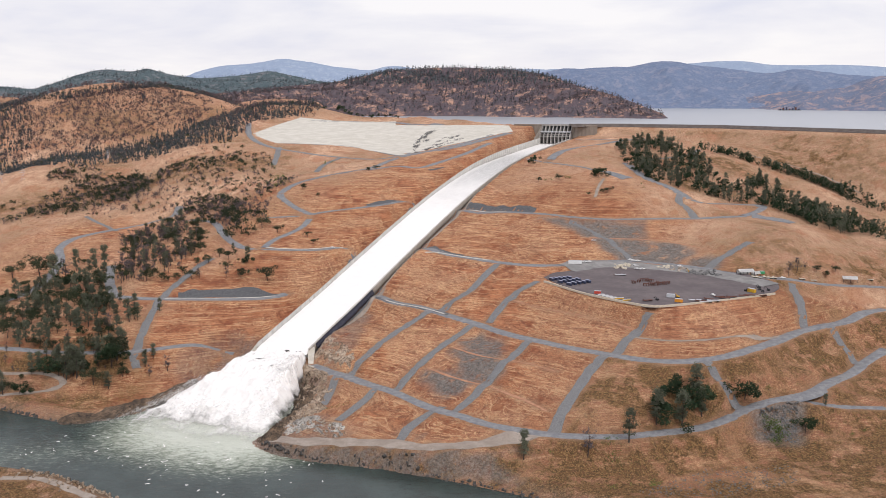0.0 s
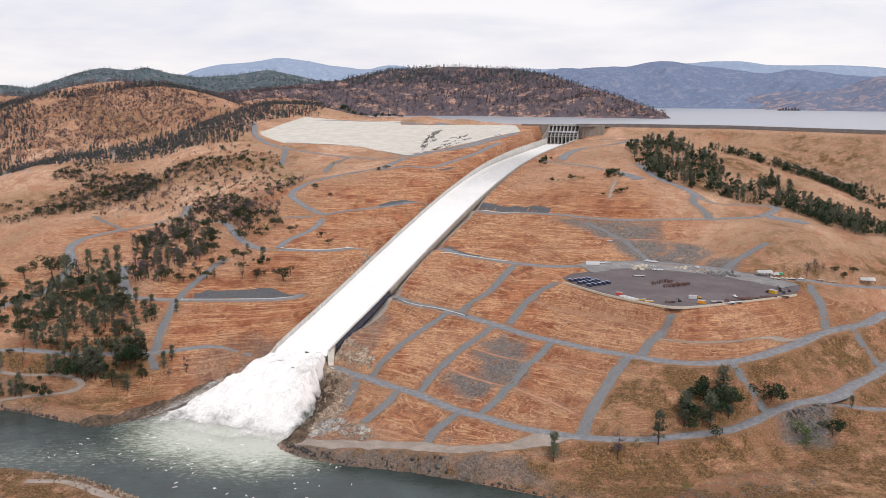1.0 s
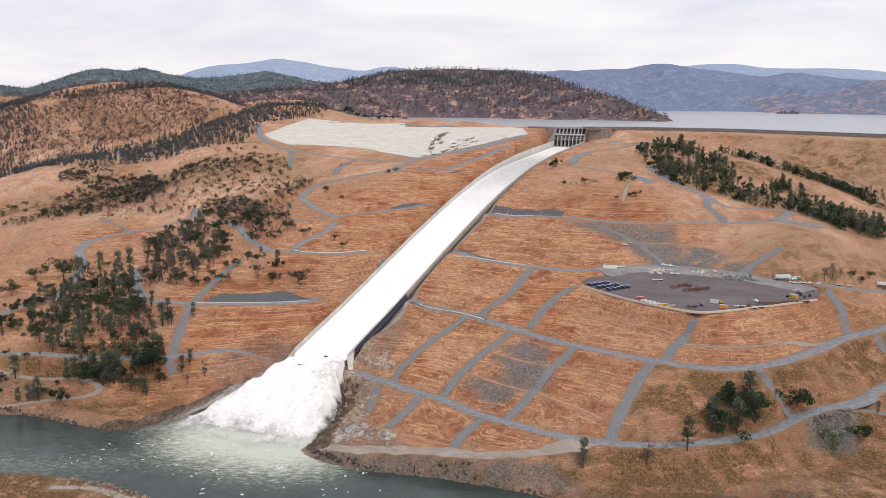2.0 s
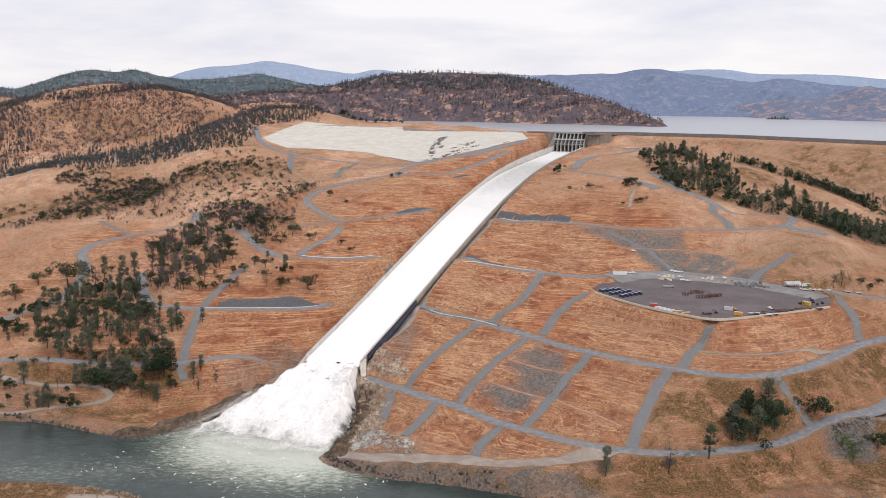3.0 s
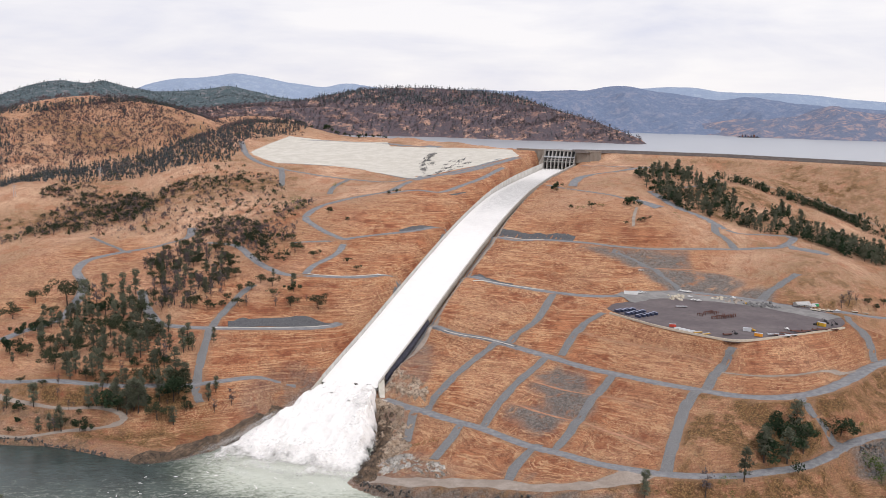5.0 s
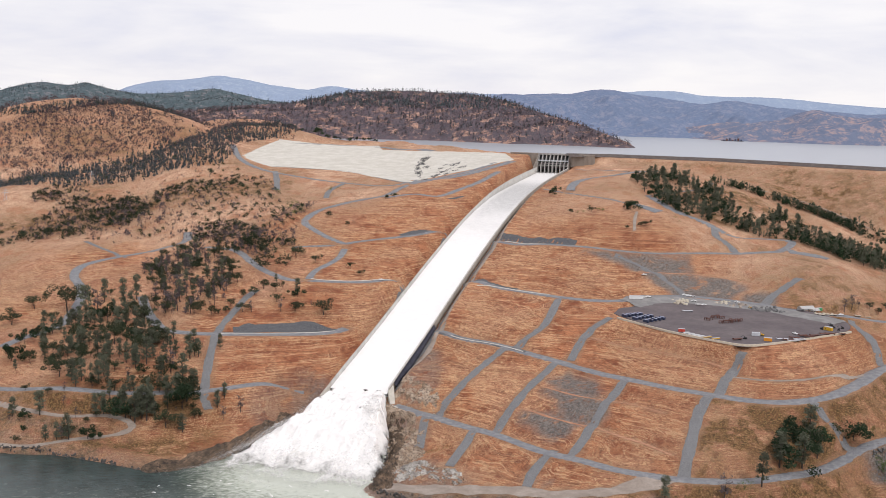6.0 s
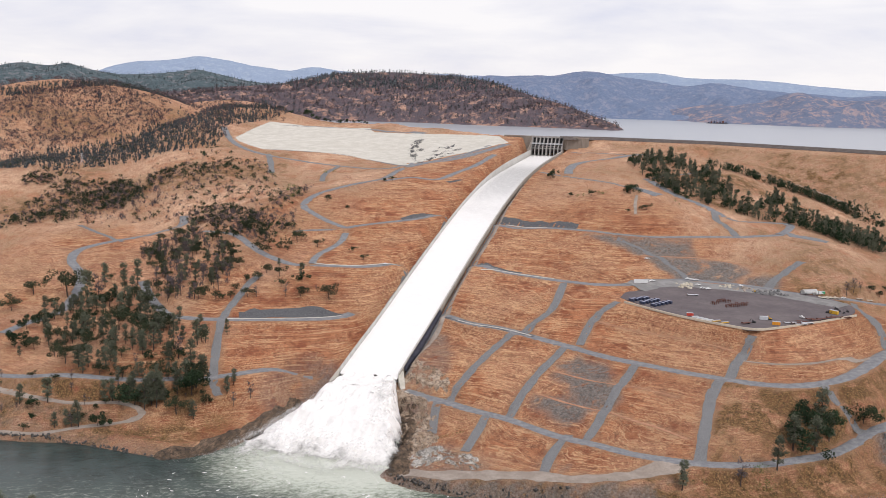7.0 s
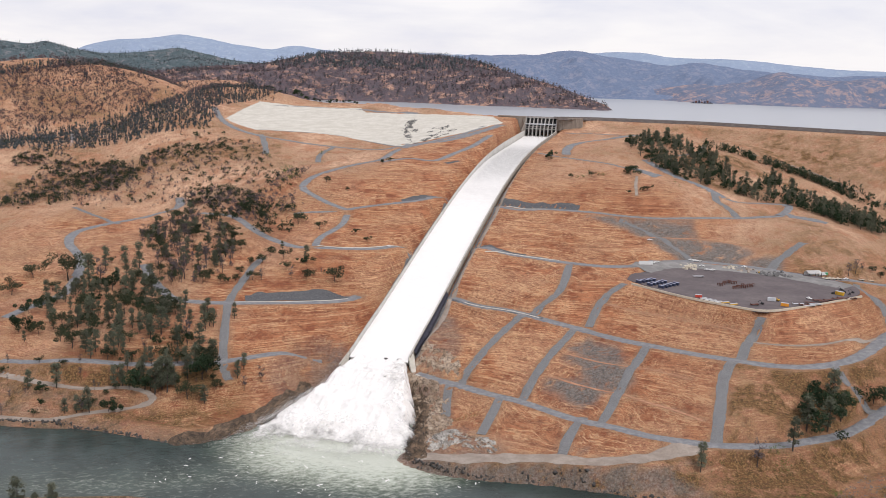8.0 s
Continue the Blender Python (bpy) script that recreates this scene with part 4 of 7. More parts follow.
def build_drops():
    """Loose drops and froth thrown off the falling water."""
    rng = np.random.default_rng(55)
    n = 60000
    v = rng.beta(2.2, 1.6, n)
    w = np.where(rng.random(n) < 0.72, np.sign(rng.normal(size=n) - 0.25) * (1 - np.abs(rng.normal(size=n)) * 0.22), rng.uniform(-1, 1, n))
    w = np.clip(w + rng.normal(size=n) * 0.04, -1.06, 1.06)
    wide = 26.5 + 27 * np.where(w < 0, v**0.85, v**0.75)
    across = w * wide * np.where(w < 0, 1 + 0.95 * v**1.6, 1 + 0.5 * v)
    s = 1 - 172 * v + rng.normal(size=n) * 3
    top = float(chute_floor(0)[0]) + 2.6
    body = np.maximum(top + 13 * v - (top + 14) * (v / 0.84) ** 2.1, RIVER + 1.5)
    edge = np.clip((1 - np.abs(w)) * 2.4, 0.0, 1) ** 0.7
    edge = edge + (1 - edge) * np.clip(1 - v * 9, 0, 1)
    lump = 1 + vnoise(s, across, 13, 56) + 0.6 * vnoise(s, across, 5, 57)
    z = RIVER + (body - RIVER) * edge + np.abs(rng.normal(size=n)) * (0.4 + 4.5 * v * (1.1 - v)) * np.clip(lump, 0.1, 2)
    keep = rng.random(n) < np.clip(0.9 * lump, 0.15, 1) * np.clip((1.02 - v) * 4, 0.1, 1)
    at_ = chute_place(s, across, np.maximum(z, RIVER + 0.1))[keep]
    r = rng.uniform(0.05, 0.17, len(at_))[:, None]
    a, b = rng.normal(size=(2, len(at_), 3))
    a /= np.linalg.norm(a, axis=1)[:, None]
    b /= np.linalg.norm(b, axis=1)[:, None]
    co = np.stack([at_ - a * r, at_ - b * r, at_ + a * r, at_ + b * r], 1).reshape(-1, 3)
    tagged(faces("drops", co, np.arange(len(co)).reshape(-1, 4), FROTH, False), "loose white drops thrown off the falling water", "spray", kind="stuff")


def build_whitecaps():
    """Short broken crests of foam on the churned river."""
    rng = np.random.default_rng(58)
    co, quads, k = [], [], 0
    spots = inside([(-330, 690), (-260, 775), (-215, 800), (-170, 740), (-120, 690), (-60, 640), (-150, 590), (-230, 640), (-300, 670)], 80, 59, 0.3, 2.0)
    for x, y, long in spots:
        if float(away(np.array([x]), np.array([y]), SHORE, True)[0]) > -4:
            continue
        turn, n = rng.normal() * 0.9 - 0.2, 7
        u = np.linspace(-1, 1, n)
        bow = 0.35 * long * (1 - u**2) * rng.uniform(-1, 1)
        wide = 0.34 * long**0.8 * (1 - u**2) ** 0.6 * rng.uniform(0.4, 1.2, n) + 0.04
        mid = np.stack([u * long, bow + rng.normal(size=n) * 0.12], 1)
        for side in (-1, 0, 1):
            q = mid + np.stack([np.zeros(n), side * wide], 1)
            c, d = math.cos(turn), math.sin(turn)
            co.append(np.stack([x + q[:, 0] * c - q[:, 1] * d, y + q[:, 0] * d + q[:, 1] * c, np.full(n, RIVER + (0.35 if side == 0 else 0.05))], 1))
        for a in range(2):
            for b in range(n - 1):
                quads.append((k + a * n + b, k + a * n + b + 1, k + (a + 1) * n + b + 1, k + (a + 1) * n + b))
        k += 3 * n
    tagged(faces("whitecaps", np.concatenate(co), np.array(quads), FROTH), "small white foam crests on the churned river", "foam", kind="stuff")


def rim_of(x, y, poly):
    """The nearest place on a closed line of the plan, for each point."""
    p = np.array(poly, float)
    best, bx, by = np.full(x.shape, 1e9), x.copy(), y.copy()
    for (ax, ay), (cx, cy) in zip(p, np.roll(p, -1, 0)):
        dx, dy = cx - ax, cy - ay
        s = np.clip(((x - ax) * dx + (y - ay) * dy) / (dx * dx + dy * dy), 0, 1)
        qx, qy = ax + s * dx, ay + s * dy
        d = np.hypot(x - qx, y - qy)
        bx, by, best = np.where(d < best, qx, bx), np.where(d < best, qy, by), np.minimum(d, best)
    return bx, by


def build_apron():
    """The emergency weir's apron, laid in lifts."""
    xs, ys = np.arange(-390, 150, 3.0), np.arange(1500, 2115, 3.0)
    gx, gy = np.meshgrid(xs, ys)
    out = away(gx, gy, APRON, True) > 0
    rx, ry = rim_of(gx, gy, APRON)
    px, py = np.where(out, rx, gx), np.where(out, ry, gy)
    z = land(px, py, False) + 0.9 + 0.5 * np.floor(vnoise(px * 0, py, 6, 45) * 0.5) - 1.6 * out
    nx = len(xs)
    i = (np.arange(len(ys) - 1)[:, None] * nx + np.arange(nx - 1)[None]).ravel()
    quads = np.stack([i, i + 1, i + nx + 1, i + nx], 1)
    quads = quads[(~out.ravel())[quads].any(1)]
    ob = faces("apron", np.stack([px, py, z], -1).reshape(-1, 3), quads, PALE_CONCRETE)
    tagged(ob, "broad pale stepped concrete apron of the emergency weir", "apron", kind="structure")


build_ground()
build_water()
build_distance()
build_chute()
build_spray()
build_drops()
build_whitecaps()
build_apron()

# ---- roads and tracks ----
def longer(pts, by):
    """A plan line drawn out at both ends."""
    p = np.array(pts, float)
    a, b = p[0] - p[1], p[-1] - p[-2]
    return np.vstack([p[0] + a / np.hypot(*a) * by, p[1:-1], p[-1] + b / np.hypot(*b) * by]) if len(p) > 2 else np.vstack([p[0] + a / np.hypot(*a) * by, p[-1] + b / np.hypot(*b) * by])


def build_roads():
    looks = {"grey": ("road", GRAVEL, 0.45, 0.10, "grey gravel road on the hillside"), "dirt": ("track", DIRT, 0.4, 0.3, "pale dirt track by the river"), "rock": ("track", RIPRAP, 0.42, 0.16, "rock-lined drain track down the slope"), "soil": ("track", SOIL, 0.22, 0.5, "narrow bare soil track across the slope")}
    for k, (kind, width, pts) in enumerate(ROAD_LINES):
        name, mat, lift, ragged, label = looks[kind]
        if kind == "grey":
            ribbon(name, pts, width, mat, lift, label=label, category=name, ragged=ragged, seed=k, level=ROAD_BEDS[k][1], line=ROAD_BEDS[k][0])
        else:
            ribbon(name, pts, width, mat, lift, label=label, category=name, ragged=ragged, seed=k, across=9, line=smooth_line(longer(pts, 4.0 if kind == "rock" else 0.5), 2.5), drape=True)


build_roads()

# ---- things built ----
STEEL = simple("dark_gate_steel", (0.05, 0.05, 0.055), (0.085, 0.08, 0.085), 0.4, 0.6, 0.3)
RUST = simple("rusty_steel", (0.11, 0.045, 0.035), (0.17, 0.075, 0.055), 0.5, 0.85)
NAVY = simple("navy_painted_steel", (0.035, 0.045, 0.085), (0.055, 0.065, 0.11), 0.6, 0.55)
WHITE = simple("white_paint", (0.74, 0.74, 0.73), (0.84, 0.84, 0.83), 0.5, 0.5)
PALE_ROOF = simple("pale_grey_roof", (0.50, 0.52, 0.55), (0.60, 0.61, 0.63), 0.5, 0.6)
BLUE_ROOF = simple("pale_blue_roof", (0.26, 0.29, 0.40), (0.36, 0.39, 0.50), 0.5, 0.5)
YELLOW = simple("yellow_machine_paint", (0.62, 0.36, 0.03), (0.70, 0.42, 0.05), 0.5, 0.5)
ORANGE = simple("orange_paint", (0.70, 0.28, 0.03), (0.78, 0.34, 0.05), 0.5, 0.5)
RED = simple("red_paint", (0.50, 0.06, 0.04), (0.58, 0.09, 0.06), 0.5, 0.5)
GREEN = simple("green_paint", (0.06, 0.34, 0.14), (0.09, 0.40, 0.18), 0.5, 0.5)
RUBBER = simple("black_rubber", (0.02, 0.02, 0.02), (0.035, 0.034, 0.033), 2.0, 0.8)
GLASS = simple("dark_window_glass", (0.02, 0.025, 0.03), (0.03, 0.035, 0.04), 0.5, 0.15)
SAND = simple("beige_sacks", (0.52, 0.46, 0.36), (0.66, 0.60, 0.50), 0.4, 0.9)
YARD_GRAVEL = simple("pale_yard_gravel", (0.21, 0.205, 0.20), (0.31, 0.30, 0.29), 0.08, 0.95, relief=0.08)
DARK_FILL = simple("dark_rock_fill", (0.085, 0.088, 0.095), (0.165, 0.165, 0.17), 0.9, 0.95, relief=0.3)
ROCKS = simple("broken_grey_rock", (0.13, 0.13, 0.135), (0.26, 0.255, 0.245), 0.3, 0.95, by_object=0.4)
DARK_STRIP = simple("dark_blue_strip", (0.022, 0.022, 0.035), (0.05, 0.05, 0.07), 0.3, 0.6, relief=0.3)
BANK_ROCK = rock_material("weathered_bank_rock", (0.36, 0.255, 0.175), (0.55, 0.45, 0.35), (0.045, 0.036, 0.032))


def box(bm, a, b, taper=0.0):
    """A box between two corners, its top drawn in by taper."""
    (x0, y0, z0), (x1, y1, z1) = a, b
    t = taper
    v = [bm.verts.new(p) for p in ((x0, y0, z0), (x1, y0, z0), (x1, y1, z0), (x0, y1, z0), (x0 + t, y0 + t, z1), (x1 - t, y0 + t, z1), (x1 - t, y1 - t, z1), (x0 + t, y1 - t, z1))]
    for f in ((3, 2, 1, 0), (4, 5, 6, 7), (0, 1, 5, 4), (1, 2, 6, 5), (2, 3, 7, 6), (3, 0, 4, 7)):
        bm.faces.new([v[i] for i in f])


def block(name, a, b, mat, parent=None, label="", taper=0.0, edge=0.0):
    bm = bmesh.new()
    box(bm, a, b, taper)
    if edge:
        bmesh.ops.bevel(bm, geom=bm.edges[:], offset=edge, segments=1, affect="EDGES")
    return part(name, bm, mat, parent, label)


def wheel(bm, x, y, z, r, w):
    n = 12
    a = [bm.verts.new((x - w / 2, y + r * math.cos(6.2832 * k / n), z + r * math.sin(6.2832 * k / n))) for k in range(n)]
    b = [bm.verts.new((x + w / 2, y + r * math.cos(6.2832 * k / n), z + r * math.sin(6.2832 * k / n))) for k in range(n)]
    for k in range(n):
        bm.faces.new((a[k], a[(k + 1) % n], b[(k + 1) % n], b[k]))
    bm.faces.new(a[::-1])
    bm.faces.new(b)


def at(x, y, turn=0.0, up=0.0, size=1.0):
    """A pose on the ground of the plan."""
    return pose(x, y, float(lie(x, y)[0]) + up, 0, 0, turn) @ Matrix.Scale(size, 4)


# the chute's own axes: x across to its right, y up the chute, z up, from the middle of its lip
CHUTE_TURN = -math.degrees(math.atan2(CHUTE_WAY[0], CHUTE_WAY[1]))
CHUTE_POSE = pose(CHUTE_END[0], CHUTE_END[1], 0, 0, 0, CHUTE_TURN)


def build_headworks():
    """The gate structure at the head of the chute."""
    hw = tagged(new("gate_structure"), "concrete spillway gate structure with eight dark bays", "dam gates")
    y0, base, top = CHUTE_LONG - 26, 170.0, 208.4
    half, bays = 27.4, 8
    place = CHUTE_POSE @ Matrix.Translation((8.0, 0, 0))
    step_x = 2 * half / bays
    for i in range(bays + 1):
        x = -half + i * step_x
        bm = bmesh.new()
        prof = [(y0 - 3, base), (y0 - 3, 188.5), (y0 + 6, 197), (y0 + 14, top - 2.2), (y0 + 28, top - 2.2), (y0 + 28, base)]
        a = [bm.verts.new((x - 0.95, y, z)) for y, z in prof]
        b = [bm.verts.new((x + 0.95, y, z)) for y, z in prof]
        for k in range(len(prof)):
            j = (k + 1) % len(prof)
            bm.faces.new((a[k], a[j], b[j], b[k]))
        bm.faces.new(a[::-1])
        bm.faces.new(b)
        part("pier", bm, GATE_CONCRETE, hw)
    block("deck", (-half - 4, y0 + 13.0, top - 2.2), (half + 4, y0 + 30, top), GATE_CONCRETE, hw)
    block("parapet", (-half - 4, y0 + 13.1, top + 0.01), (half + 4, y0 + 13.7, top + 1.1), GATE_CONCRETE, hw)
    block("walkway_beam", (-half - 0.5, y0 + 2.2, 195.2), (half + 0.5, y0 + 6.4, 197.4), PALE_ROOF, hw, "pale walkway beam between the tiers")
    block("strut", (-half + 0.5, y0 - 3.4, 187.4), (half - 0.5, y0 - 1.2, 188.9), GATE_CONCRETE, hw)
    block("strut", (-half + 0.5, y0 - 0.6, 191.4), (half - 0.5, y0 + 0.6, 192.2), GATE_CONCRETE, hw)
    block("breast_wall", (-half, y0 + 20, 178), (half, y0 + 22, top - 2.2), STEEL, hw, "dark wall behind the piers")
    for i in range(bays):
        x = -half + (i + 0.5) * step_x
        gate = block("gate", (x - step_x / 2 + 1, y0 + 8, 180.0), (x + step_x / 2 - 1, y0 + 9.2, 193.5), STEEL, hw, "dark steel radial gate")
        for k in range(4):
            block("rib", (x - step_x / 2 + 1.1, y0 + 7.6, 181.5 + 3 * k), (x + step_x / 2 - 1.1, y0 + 7.98, 182.0 + 3 * k), RUST, gate)
        block("hoist", (x - 1.1, y0 + 15, 198.5), (x + 1.1, y0 + 16.9, 202.5), STEEL, hw)
    hw.matrix_basis = place
    # retaining walls on both flanks
    for name, x0, x1, zz, label in (("wall_west", -half - 52, -half - 1.0, 174, "old brown concrete wing wall beside the gates"), ("wall_east", half + 1.0, half + 46, 186, "old concrete wing wall against the dam")):
        bm = bmesh.new()
        box(bm, (x0, y0 + 9, zz), (x1, y0 + 12, top))
        box(bm, (x0, y0 + 8.2, top - 0.9), (x1, y0 + 8.95, top + 0.9))
        for k in range(6):
            xx = x0 + (x1 - x0) * (k + 0.5) / 6
            box(bm, (xx - 0.5, y0 + 7.6, zz), (xx + 0.5, y0 + 8.98, top - 1.0))
        w = part(name, bm, OLD_CONCRETE)
        w.matrix_basis = place
        tagged(w, label, "wall", kind="structure")
    bm = bmesh.new()
    pts = [(-half - 1.2, y0 - 34, 186.6), (-half - 1.2, y0 + 9, 203), (-half - 1.2, y0 + 9, 170), (-half - 1.2, y0 - 34, 170)]
    a = [bm.verts.new(p) for p in pts]
    b = [bm.verts.new((p[0] + 1.0, p[1], p[2])) for p in pts]
    for k in range(4):
        bm.faces.new((a[k], a[(k + 1) % 4], b[(k + 1) % 4], b[k]))
    bm.faces.new(a[::-1])
    bm.faces.new(b)
    w = part("wall_training", bm, OLD_CONCRETE)
    w.matrix_basis = place
    tagged(w, "sloping concrete training wall below the gates", "wall", kind="structure")


def build_lip():
    """Flared wing and energy blocks at the chute's foot."""
    z = float(chute_rim(0)[0])
    for side in (1, -1):
        bm = bmesh.new()
        h = CHUTE_HALF + 1.0
        prof = [(0, 8, z + 0.6), (0, -2, z - 1.5), (4.5, -9, z - 11), (8, -6, z - 12), (4.5, 2, z - 6), (2.0, 8, z - 1)]
        top_face = [bm.verts.new((side * (h + x), y, q)) for x, y, q in prof]
        low = [bm.verts.new((side * (h + x), y, z - 22)) for x, y, q in prof]
        for k in range(6):
            j = (k + 1) % 6
            bm.faces.new((top_face[k], top_face[j], low[j], low[k]))
        bm.faces.new(top_face)
        bm.faces.new(low[::-1])
        bmesh.ops.recalc_face_normals(bm, faces=bm.faces[:])
        w = part("wing_wall", bm, PALE_CONCRETE)
        w.matrix_basis = CHUTE_POSE
        tagged(w, "pale flared concrete wing wall at the chute's foot", "wall", kind="structure")
    floor = float(chute_floor(0)[0])
    for x, up in ((-19.5, -5.5), (-6.5, -4.4), (6.5, -1.0), (19.5, -0.6)):
        zf = floor + up - 0.6
        bm = bmesh.new()
        prof = [(3.0, zf - 2), (-1.0, zf + 5.4), (-5.5, zf + 6.2), (-7.0, zf - 7), (3.0, zf - 7)]
        a = [bm.verts.new((x - 1.7, y, q)) for y, q in prof]
        b = [bm.verts.new((x + 1.7, y, q)) for y, q in prof]
        for k in range(5):
            bm.faces.new((a[k], a[(k + 1) % 5], b[(k + 1) % 5], b[k]))
        bm.faces.new(a[::-1])
        bm.faces.new(b)
        bmesh.ops.recalc_face_normals(bm, faces=bm.faces[:])
        bmesh.ops.bevel(bm, geom=bm.edges[:], offset=0.35, segments=2, affect="EDGES")
        # Wet concrete, coloured darker still for the blocks' shaded sides.
        t = part("energy_block", bm, SHORE_ROCK)
        t.matrix_basis = CHUTE_POSE
        tagged(t, "wet concrete energy block, darkened for its shaded side, at the chute's lip", "concrete block", "energy blocks of the chute")


def build_dam_crest():
    """Road and parapet along the dam's crest."""
    line = CREST[7:]
    p = np.concatenate([a + (b - a) * np.linspace(0, 1, 12)[:-1, None] for a, b in zip(line[:-1], line[1:])])
    way = np.gradient(p, axis=0)
    way /= np.hypot(way[:, 0], way[:, 1])[:, None]
    side = np.stack([way[:, 1], -way[:, 0]], 1)
    ring = ((-14, 205.3), (-8.5, 208.6), (-7.5, 209.3), (-6.9, 210.3), (-6.3, 210.3), (-6.3, 209.45), (6.3, 209.45), (6.3, 210.3), (6.9, 210.3), (8.0, 208.8), (14, 205.3))
    co = np.concatenate([np.column_stack([p + side * n, np.full(len(p), z)])[:, None] for n, z in ring], 1).reshape(-1, 3)
    m = len(ring)
    i = (np.arange(len(p) - 1)[:, None] * m + np.arange(m - 1)[None]).ravel()
    tagged(faces("road", co, np.stack([i, i + 1, i + m + 1, i + m], 1), DAM_TOP, False), "dark rock-faced dam crest with its road", "dam crest", kind="structure")


DAM_TOP = simple("dark_crest_rock", (0.10, 0.082, 0.075), (0.17, 0.145, 0.13), 0.2, 0.95)


def build_yard():
    """The works yard on its levelled pad."""
    bm = bmesh.new()
    rim = smooth_line(YARD + YARD[:1], 6.0)[:-1]
    top = [bm.verts.new((x, y, 84.35)) for x, y in rim]
    low = [bm.verts.new((x, y, 81.5)) for x, y in rim]
    bm.faces.new(top)
    for k in range(len(top)):
        j = (k + 1) % len(top)
        bm.faces.new((top[k], low[k], low[j], top[j]))
    bmesh.ops.recalc_face_normals(bm, faces=bm.faces[:])
    ob = part("pavement", bm, YARD_TOP)
    tagged(ob, "dark levelled gravel works yard", "yard", kind="structure")
    # pale gravel strip at its back, where the road passes
    ribbon("road", [(127.7, 977.7), (156.3, 1000.6), (188.1, 1005.2), (226.6, 991.2), (265.7, 965.9), (293.7, 933.2), (317.6, 897.4)], 30, YARD_GRAVEL, lift=0.85, label="broad grey gravel apron behind the yard", ragged=0.12, drape=True, across=15)
    edge = smooth_line([(99.4, 919.2), (108.8, 902.2), (131.0, 862.4), (161.5, 825.7), (183.7, 809.4), (214.2, 817.2), (264.2, 838.9), (307.0, 860.6)], 4.2)
    rail = tagged(new("barrier"), "row of pale concrete barriers along the yard's edge", "barrier")
    d = np.diff(edge, axis=0)
    first = None
    for (x, y), (dx, dy) in zip(edge[:-1], d):
        m = pose(x + dx / 2, y + dy / 2, 84.2, 0, 0, math.degrees(math.atan2(dy, dx))) @ Matrix.Diagonal((math.hypot(dx, dy) / 4.26, 1, 1, 1))
        if first is None:
            bm = bmesh.new()
            box(bm, (-2.12, -0.7, -1.2), (2.12, 0.7, 0.7), 0.02)
            first = part("barrier_block", bm, SAND, rail)
            first.matrix_basis = m
        else:
            b = first.copy()
            scene.collection.objects.link(b)
            b.matrix_basis = m


def container(mat, label, category="container"):
    root = tagged(new("container"), label, category)
    block("body", (-1.2, -3.0, 0.15), (1.2, 3.0, 2.6), mat, root, edge=0.06)
    block("roof", (-1.23, -3.03, 2.605), (1.23, 3.03, 2.72), BLUE_ROOF if mat is NAVY else PALE_ROOF, root)
    for k in range(6):
        block("rib", (1.205, -2.6 + k, 0.3), (1.28, -2.4 + k, 2.5), mat, root)
    for side in (-1, 1):
        block("skid", (side * 0.7 - 0.15, -2.9, 0), (side * 0.7 + 0.15, 2.9, 0.148), RUST, root)
    return root


def steel_frame():
    root = tagged(new("steel_frame"), "open rusty steel frame stored in the yard", "steel frame")
    for x in (-3.0, 0, 3.0):
        for y in (-1.2, 1.2):
            block("post", (x - 0.25, y - 0.25, 0), (x + 0.25, y + 0.25, 2.6), RUST, root)
    for y in (-1.2, 1.2):
        block("rail", (-3.3, y - 0.3, 2.61), (3.3, y + 0.3, 3.0), RUST, root)
    for x in (-1.5, 1.5):
        block("brace", (x - 0.2, -1.1, 2.62), (x + 0.2, 1.1, 2.9), RUST, root)
    return root


def trailer(mat, label, long=9.0):
    root = tagged(new("flatbed_trailer"), label, "trailer")
    block("bed", (-1.3, -long / 2, 0.95), (1.3, long / 2, 1.35), mat, root, edge=0.05)
    for k in range(2):
        bm = bmesh.new()
        wheel(bm, 0, 0, 0, 0.5, 2.4)
        w = part("axle", bm, RUBBER, root)
        w.location = (0, -long / 2 + 1.0 + 1.2 * k, 0.5)
    block("drawbar", (-0.15, long / 2, 0.9), (0.15, long / 2 + 1.6, 1.1), RUST, root)
    block("headboard", (-1.3, long / 2 - 0.2, 1.352), (1.3, long / 2, 2.1), mat, root)
    return root


def truck(mat, label, name="pickup_truck", long=5.6):
    root = tagged(new(name), label, "truck")
    w = 1.0
    block("body", (-w, -long / 2, 0.45), (w, long / 2, 1.15), mat, root, edge=0.12)
    cab = block("cab", (-w * 0.92, -0.4, 1.152), (w * 0.92, long / 2 - 1.5, 1.95), mat, root, taper=0.18)
    block("window", (-w * 0.9, 0.0, 1.3), (w * 0.9, long / 2 - 1.9, 1.75), GLASS, cab)
    for x in (-w, w):
        for y in (-long / 2 + 1.0, long / 2 - 1.0):
            bm = bmesh.new()
            wheel(bm, 0, 0, 0, 0.42, 0.28)
            part("wheel", bm, RUBBER, root).location = (x, y, 0.42)
    return root


